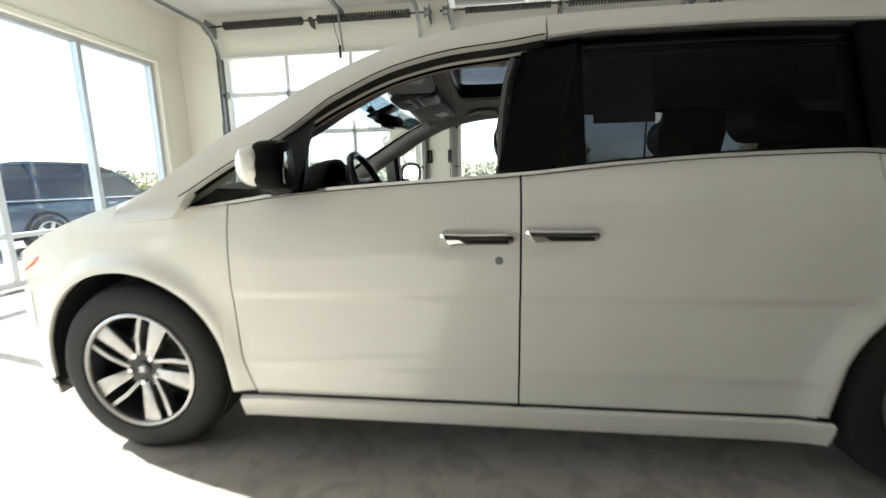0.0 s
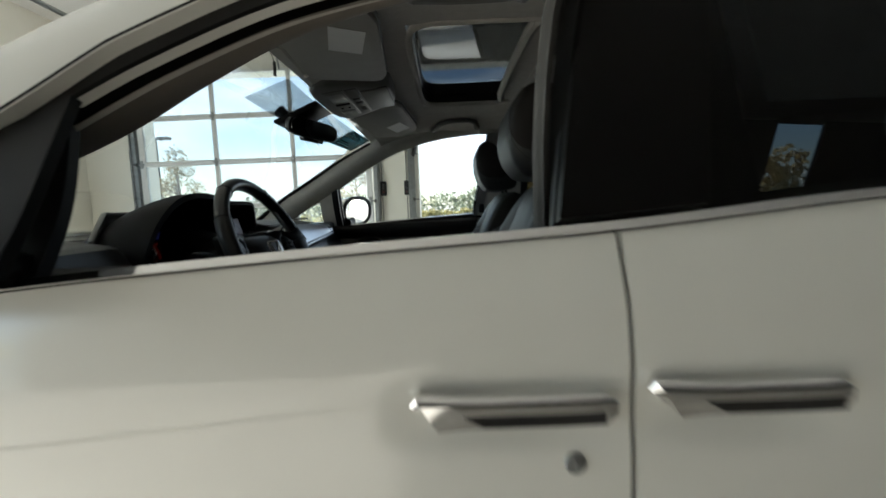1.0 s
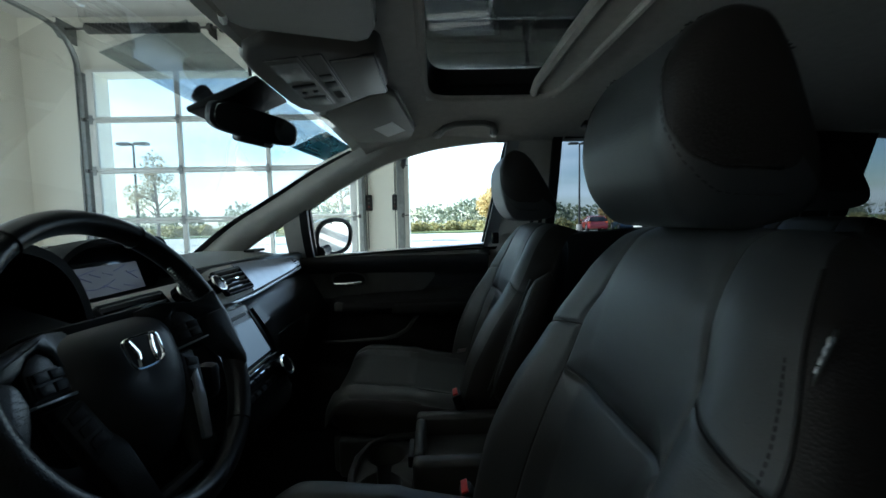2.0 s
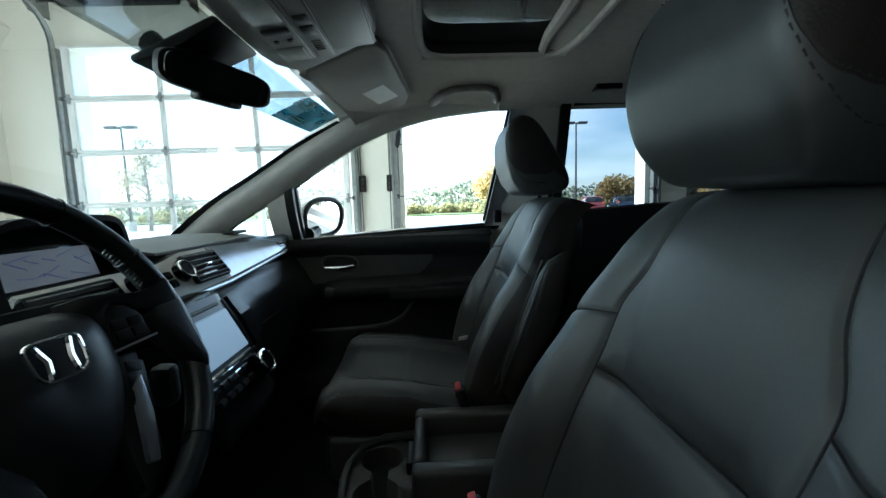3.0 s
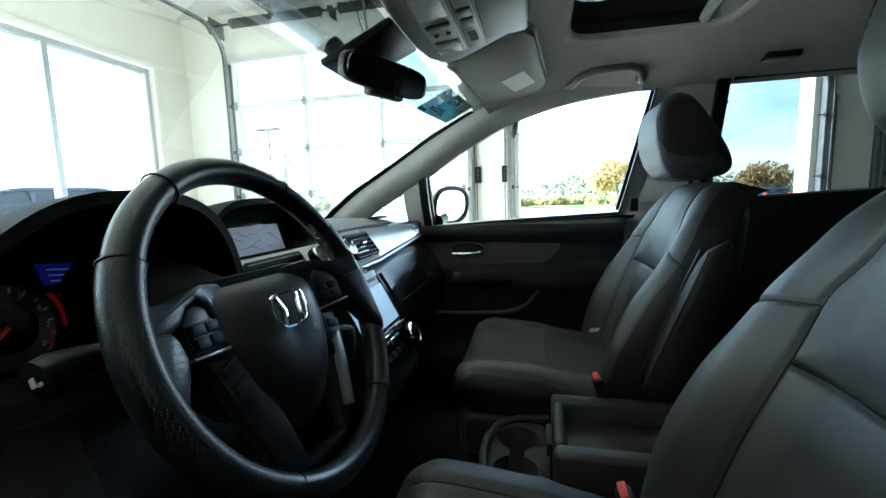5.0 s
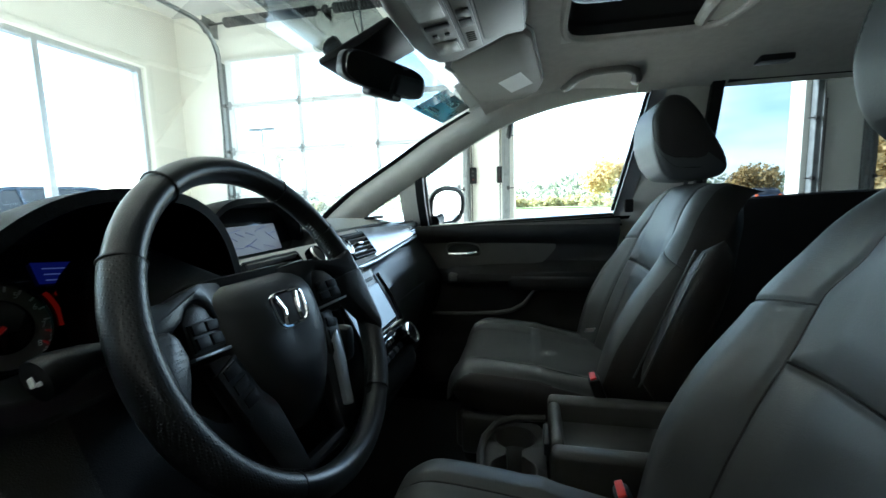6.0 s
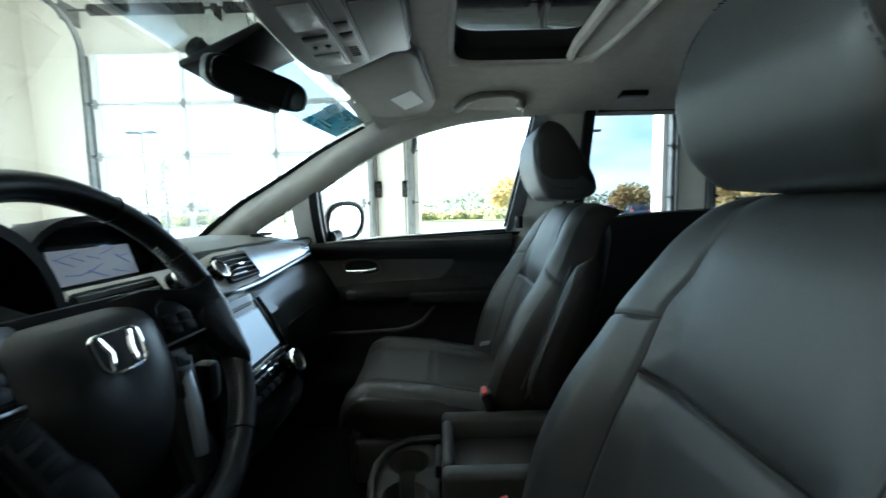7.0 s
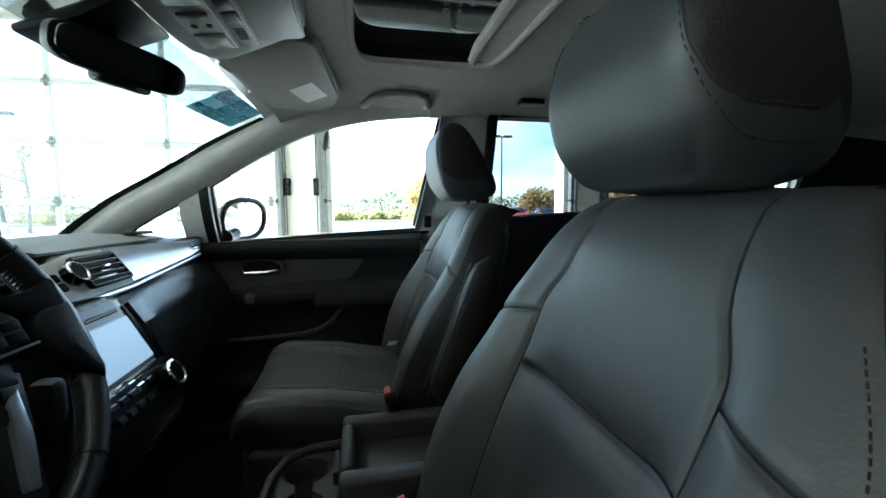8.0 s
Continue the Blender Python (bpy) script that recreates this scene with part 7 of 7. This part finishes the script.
# plain badge: a rounded frame with two bars
badge = [(0.052, 0.027 * math.copysign(abs(math.cos(t)) ** 0.45, math.cos(t)) * (1 + 0.14 * math.sin(t)), -0.008 + 0.0215 * math.copysign(abs(math.sin(t)) ** 0.45, math.sin(t))) for t in np.linspace(0, 6.283, 40, endpoint=False)]
bd = part("badge", moved(tube(badge, 0.0022, 6, True), SH), CHROME, hubp, "plain chrome badge")
for k in (-1, 1):
    part("badge_bar", moved(tube([(0.051, 0.018 * k, 0.010), (0.052, 0.012 * k, -0.008), (0.05, 0.014 * k, -0.026)], 0.0034, 6), SH), CHROME, bd)

# ---- the van: overhead ----
oc_x = lambda a: -0.395 + (a + 0.395) * 0.85
oc = part("overhead_console", bevelled(prism([(-0.69, 0.90), (-0.69, 1.10), (-0.68, 1.165), (-0.65, 1.215), (-0.60, 1.225), (-0.50, 1.165), (-0.42, 1.115), (-0.395, 1.08), (-0.395, 0.92), (-0.42, 0.885), (-0.50, 0.835), (-0.60, 0.775), (-0.65, 0.785), (-0.68, 0.835)], lambda a, b, d: (oc_x(a), b, d + 0.12 * (oc_x(a) + 0.45)), 1.552, 1.64), 0.014, 3), CONSOLE_LIGHT, van, "light grey overhead console with lamps and switches")


def oc_part(name, x0, x1, y0, y1, h, mat, label=""):
    v, f = rbox(x0, x1, y0, y1, 1.552 - h, 1.556, 0.0025)
    return part(name, ([(oc_x(x), y, z + 0.12 * (oc_x(x) + 0.45)) for x, y, z in v], f), mat, oc, label)


oc_part("lid_gap", -0.508, -0.402, 0.885, 1.115, 0.001, BLACK)
oc_part("holder_lid", -0.504, -0.406, 0.889, 1.111, 0.005, CONSOLE_LIGHT, "sunglasses holder lid")
oc_part("strip_gap", -0.556, -0.511, 0.85, 1.15, 0.001, BLACK)
strip = oc_part("switch_strip", -0.553, -0.514, 0.853, 1.147, 0.003, CONSOLE_LIGHT)
for y0 in (0.945, 0.988):
    oc_part("strip_button", -0.549, -0.519, y0, y0 + 0.034, 0.006, BLACK)
for k in range(5):
    oc_part("speaker_slot", -0.546, -0.522, 1.055 + 0.011 * k, 1.061 + 0.011 * k, 0.0045, DARK_TRIM)
oc_part("lamp_gap", -0.640, -0.562, 0.848, 1.152, 0.001, BLACK)
oc_part("lamp_bezel", -0.638, -0.564, 0.851, 1.149, 0.003, CONSOLE_LIGHT)
for y0, y1 in ((0.862, 0.962), (1.070, 1.145)):
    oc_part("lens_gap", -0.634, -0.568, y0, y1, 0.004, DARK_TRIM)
    oc_part("reading_lamp", -0.631, -0.571, y0 + 0.004, y1 - 0.004, 0.006, LAMP_LENS, "frosted reading lamp lens")
oc_part("sunroof_switch", -0.630, -0.572, 0.985, 1.003, 0.007, BLACK)
for x0 in (-0.622, -0.592):
    oc_part("lamp_button", x0, x0 + 0.012, 1.032, 1.046, 0.006, BLACK)


def visor_z(x, y):
    return 1.577 + 0.10 * (x + 0.40) - 0.035 * (y - 1.2)


def visor(f):
    pl = [(-0.598, 1.28), (-0.588, 1.255), (-0.43, 1.155), (-0.405, 1.16), (-0.388, 1.20), (-0.355, 1.56), (-0.37, 1.65), (-0.42, 1.715), (-0.48, 1.735), (-0.54, 1.71), (-0.572, 1.62)]
    v = part("sun_visor", f(bevelled(prism(pl, lambda a, b, d: (a, b, visor_z(a, b) - d), -0.004, 0.014), 0.007)), VISOR, van, "light grey folded sun visor")
    # A slightly larger dark plate stands in for the shadow round the visor.
    gap = [(-0.475 + (a + 0.475) * 1.035, 1.45 + (b - 1.45) * 1.02) for a, b in pl]
    part("visor_shadow", f(prism(gap, lambda a, b, d: (a, b, visor_z(a, b) + d), 0.0045, 0.008)), DARK_TRIM, v, "dark plate for the shadow behind the visor")
    P = [[(x, y, visor_z(x, y) - 0.0155) for x, y in [(-0.488 + 0.068 * a + 0.034 * b, 1.47 - 0.06 * a + 0.125 * b) for b in (0, 0.5, 1)]] for a in (0, 0.5, 1)]
    part("label", f(solid(P, 0.001)), WHITE_TAG, v, "white warning label")
    part("visor_pivot", f(tube([(-0.618, 1.26, 1.555), (-0.605, 1.285, 1.545), (-0.595, 1.31, 1.541)], [0.009, 0.007, 0.006], 8)), PLASTIC_GREY, v)


visor(lambda q: q)
visor(mirror_y)
for f in (lambda q: q, mirror_y):
    pts = [(-0.278, 1.69, 1.568), (-0.270, 1.662, 1.562), (-0.245, 1.622, 1.578), (-0.205, 1.598, 1.586), (-0.15, 1.592, 1.588), (-0.10, 1.594, 1.588), (-0.068, 1.612, 1.582), (-0.058, 1.64, 1.566), (-0.056, 1.67, 1.568)]
    # Darker plastic than the lining, in place of the shadow round the handle.
    part("grab_handle", f(tube(pts, [0.016, 0.015, 0.013, 0.012, 0.012, 0.012, 0.013, 0.015, 0.016], 10)), CONSOLE_LIGHT, van, "moulded grab handle above the door")
    part("coat_hook", f(rbox(0.27, 0.36, 1.60, 1.65, 1.575, 1.603, 0.006)), BLACK, van, "dark roof vent")
# rear-view mirror
RV = Matrix.Translation((-0.685, 1.012, 1.456)) @ Matrix.Rotation(math.atan2(-0.48, 0.88), 4, "Z") @ Matrix.Rotation(radians(-3), 4, "X") @ Matrix.Rotation(radians(11), 4, "Y")


def mirror_ring(x, k):
    return [(x, 0.112 * k * math.copysign(abs(math.cos(t)) ** 0.45, math.cos(t)), 0.032 * (k * 1.0) * math.copysign(abs(math.sin(t)) ** 0.6, math.sin(t))) for t in np.linspace(0, 6.283, 36, endpoint=False)]


rv_ = part("rear_view_mirror", moved(capped([mirror_ring(0.006, 0.97), mirror_ring(0.004, 1.0), mirror_ring(-0.012, 1.0), mirror_ring(-0.03, 0.9), mirror_ring(-0.042, 0.5)]), RV), BLACK, van, "black rear-view mirror on the windscreen")
part("mirror_glass", moved(capped([mirror_ring(0.0062, 0.93), mirror_ring(0.0075, 0.92)]), RV), REAR_MIRROR, rv_)
part("sensor_bar", moved(rbox(-0.028, 0.006, -0.04, 0.05, -0.043, -0.022, 0.008, 3), RV), BLACK, rv_)
part("mirror_button", moved(rbox(0.004, 0.0075, 0.02, 0.04, -0.041, -0.034, 0.002, 1), RV), GALVANISED, rv_)
part("mirror_stem", tube([(-0.70, 1.0, 1.455), (-0.76, 1.0, 1.49), (-0.80, 1.0, 1.525)], [0.012, 0.014, 0.022], 10), BLACK, rv_)
part("sensor_cover", bevelled(prism([(-0.645, 1.536), (-0.80, 1.480), (-0.797, 1.468), (-0.74, 1.480), (-0.70, 1.494), (-0.635, 1.524)], lambda a, b, d: (a, 1.0 + d * (1.0 + 2.2 * (a + 0.84)), b), -0.055, 0.055), 0.005), SATIN_BLACK, rv_)
# film banner along the top of the windscreen
def film(s0, s1, v0, v1, mat, name, parent, d=0.004, n=24):
    P = [[tuple(Vector(screen_point(s, v)) + Vector((0.5, 0, -0.85)) * d) for s in np.linspace(s0, s1, n)] for v in np.linspace(v0, v1, 4 if v1 - v0 < 0.5 else 20)]
    ob = part(name, grid(P), mat, parent)
    ob.visible_shadow = False
    return ob


film(0.30, 0.789, 0.862, 1.0, FILM, "banner_film", windscreen)
blue = film(0.79, 0.955, 0.862, 1.0, FILM_BLUE, "banner_end", windscreen)
for k in range(2):
    film(0.925 + 0.014 * k, 0.931 + 0.014 * k, 0.915, 0.95, PRINT, "logo_bar", blue, 0.007, 4)
film(0.925, 0.945, 0.930, 0.935, PRINT, "logo_bar", blue, 0.0075, 4)
for k in range(2):
    film(0.82, 0.90 - 0.02 * k, 0.885 + 0.017 * k, 0.892 + 0.017 * k, PRINT, "print_bar", blue, 0.007, 6)
part("header_trim", solid([[tuple(Vector(screen_point(s, 1.06)) + Vector((0.09 * k, 0, -0.012 + 0.03 * k))) for s in np.linspace(0.05, 0.95, 20)] for k in (-0.1, 0.3, 0.6, 1.0)], 0.012), HEADLINER, van)


def lettering(name, text, size, m, mat, parent, align="CENTER"):
    """Flat letters of the built-in font as a mesh."""
    cu = bpy.data.curves.new(name, "FONT")
    cu.body, cu.size, cu.align_x, cu.align_y = text, size, align, "CENTER"
    cu.resolution_u = 3
    tmp = bpy.data.objects.new(name, cu)
    me = bpy.data.meshes.new_from_object(tmp)
    bpy.data.objects.remove(tmp)
    me.transform(m)
    me.materials.clear()
    return part(name, me, mat, parent)


# numerals on the dials, read from the driver's side
for yc in (0.486, 0.697):
    for k in range(9):
        a = radians(225 - 270 * k / 8)
        lettering("numeral", str(k) if yc < 0.6 else str(k * 20), 0.010, Matrix.Translation(cluster_point(yc + 0.037 * math.cos(a), GAUGE_Z + 0.037 * math.sin(a), 0.0025)) @ Matrix(((0, 0, 1, 0), (1, 0, 0, 0), (0, 1, 0, 0), (0, 0, 0, 1))), WHITE_TAG, bin_)
for k in range(3):
    part("readout_bar", prism([(0.540, 1.115 + 0.007 * k), (0.564, 1.112 + 0.007 * k), (0.564, 1.1133 + 0.007 * k), (0.540, 1.1163 + 0.007 * k)], lambda a, b, d: cluster_point(a, b, d), 0.003, 0.004), PALE_LIT, bin_)

# mirrored seen from the cabin: the word on the film reads from outside
word = lettering("banner_word", "Certified", 0.055, Matrix.Identity(4), PRINT, blue, "LEFT")
for v in word.data.vertices:
    v.co = Vector(screen_point(0.905 - v.co.x / 1.56, 0.965 + v.co.y / 0.98)) + Vector((0.5, 0, -0.85)) * 0.008

# black band baked into the edge of the windscreen
for s0, s1 in ((0.0, 0.028), (0.972, 1.0)):
    film(s0, s1, 0.0, 0.98, SATIN_BLACK, "edge_band", windscreen, 0.003, 4)
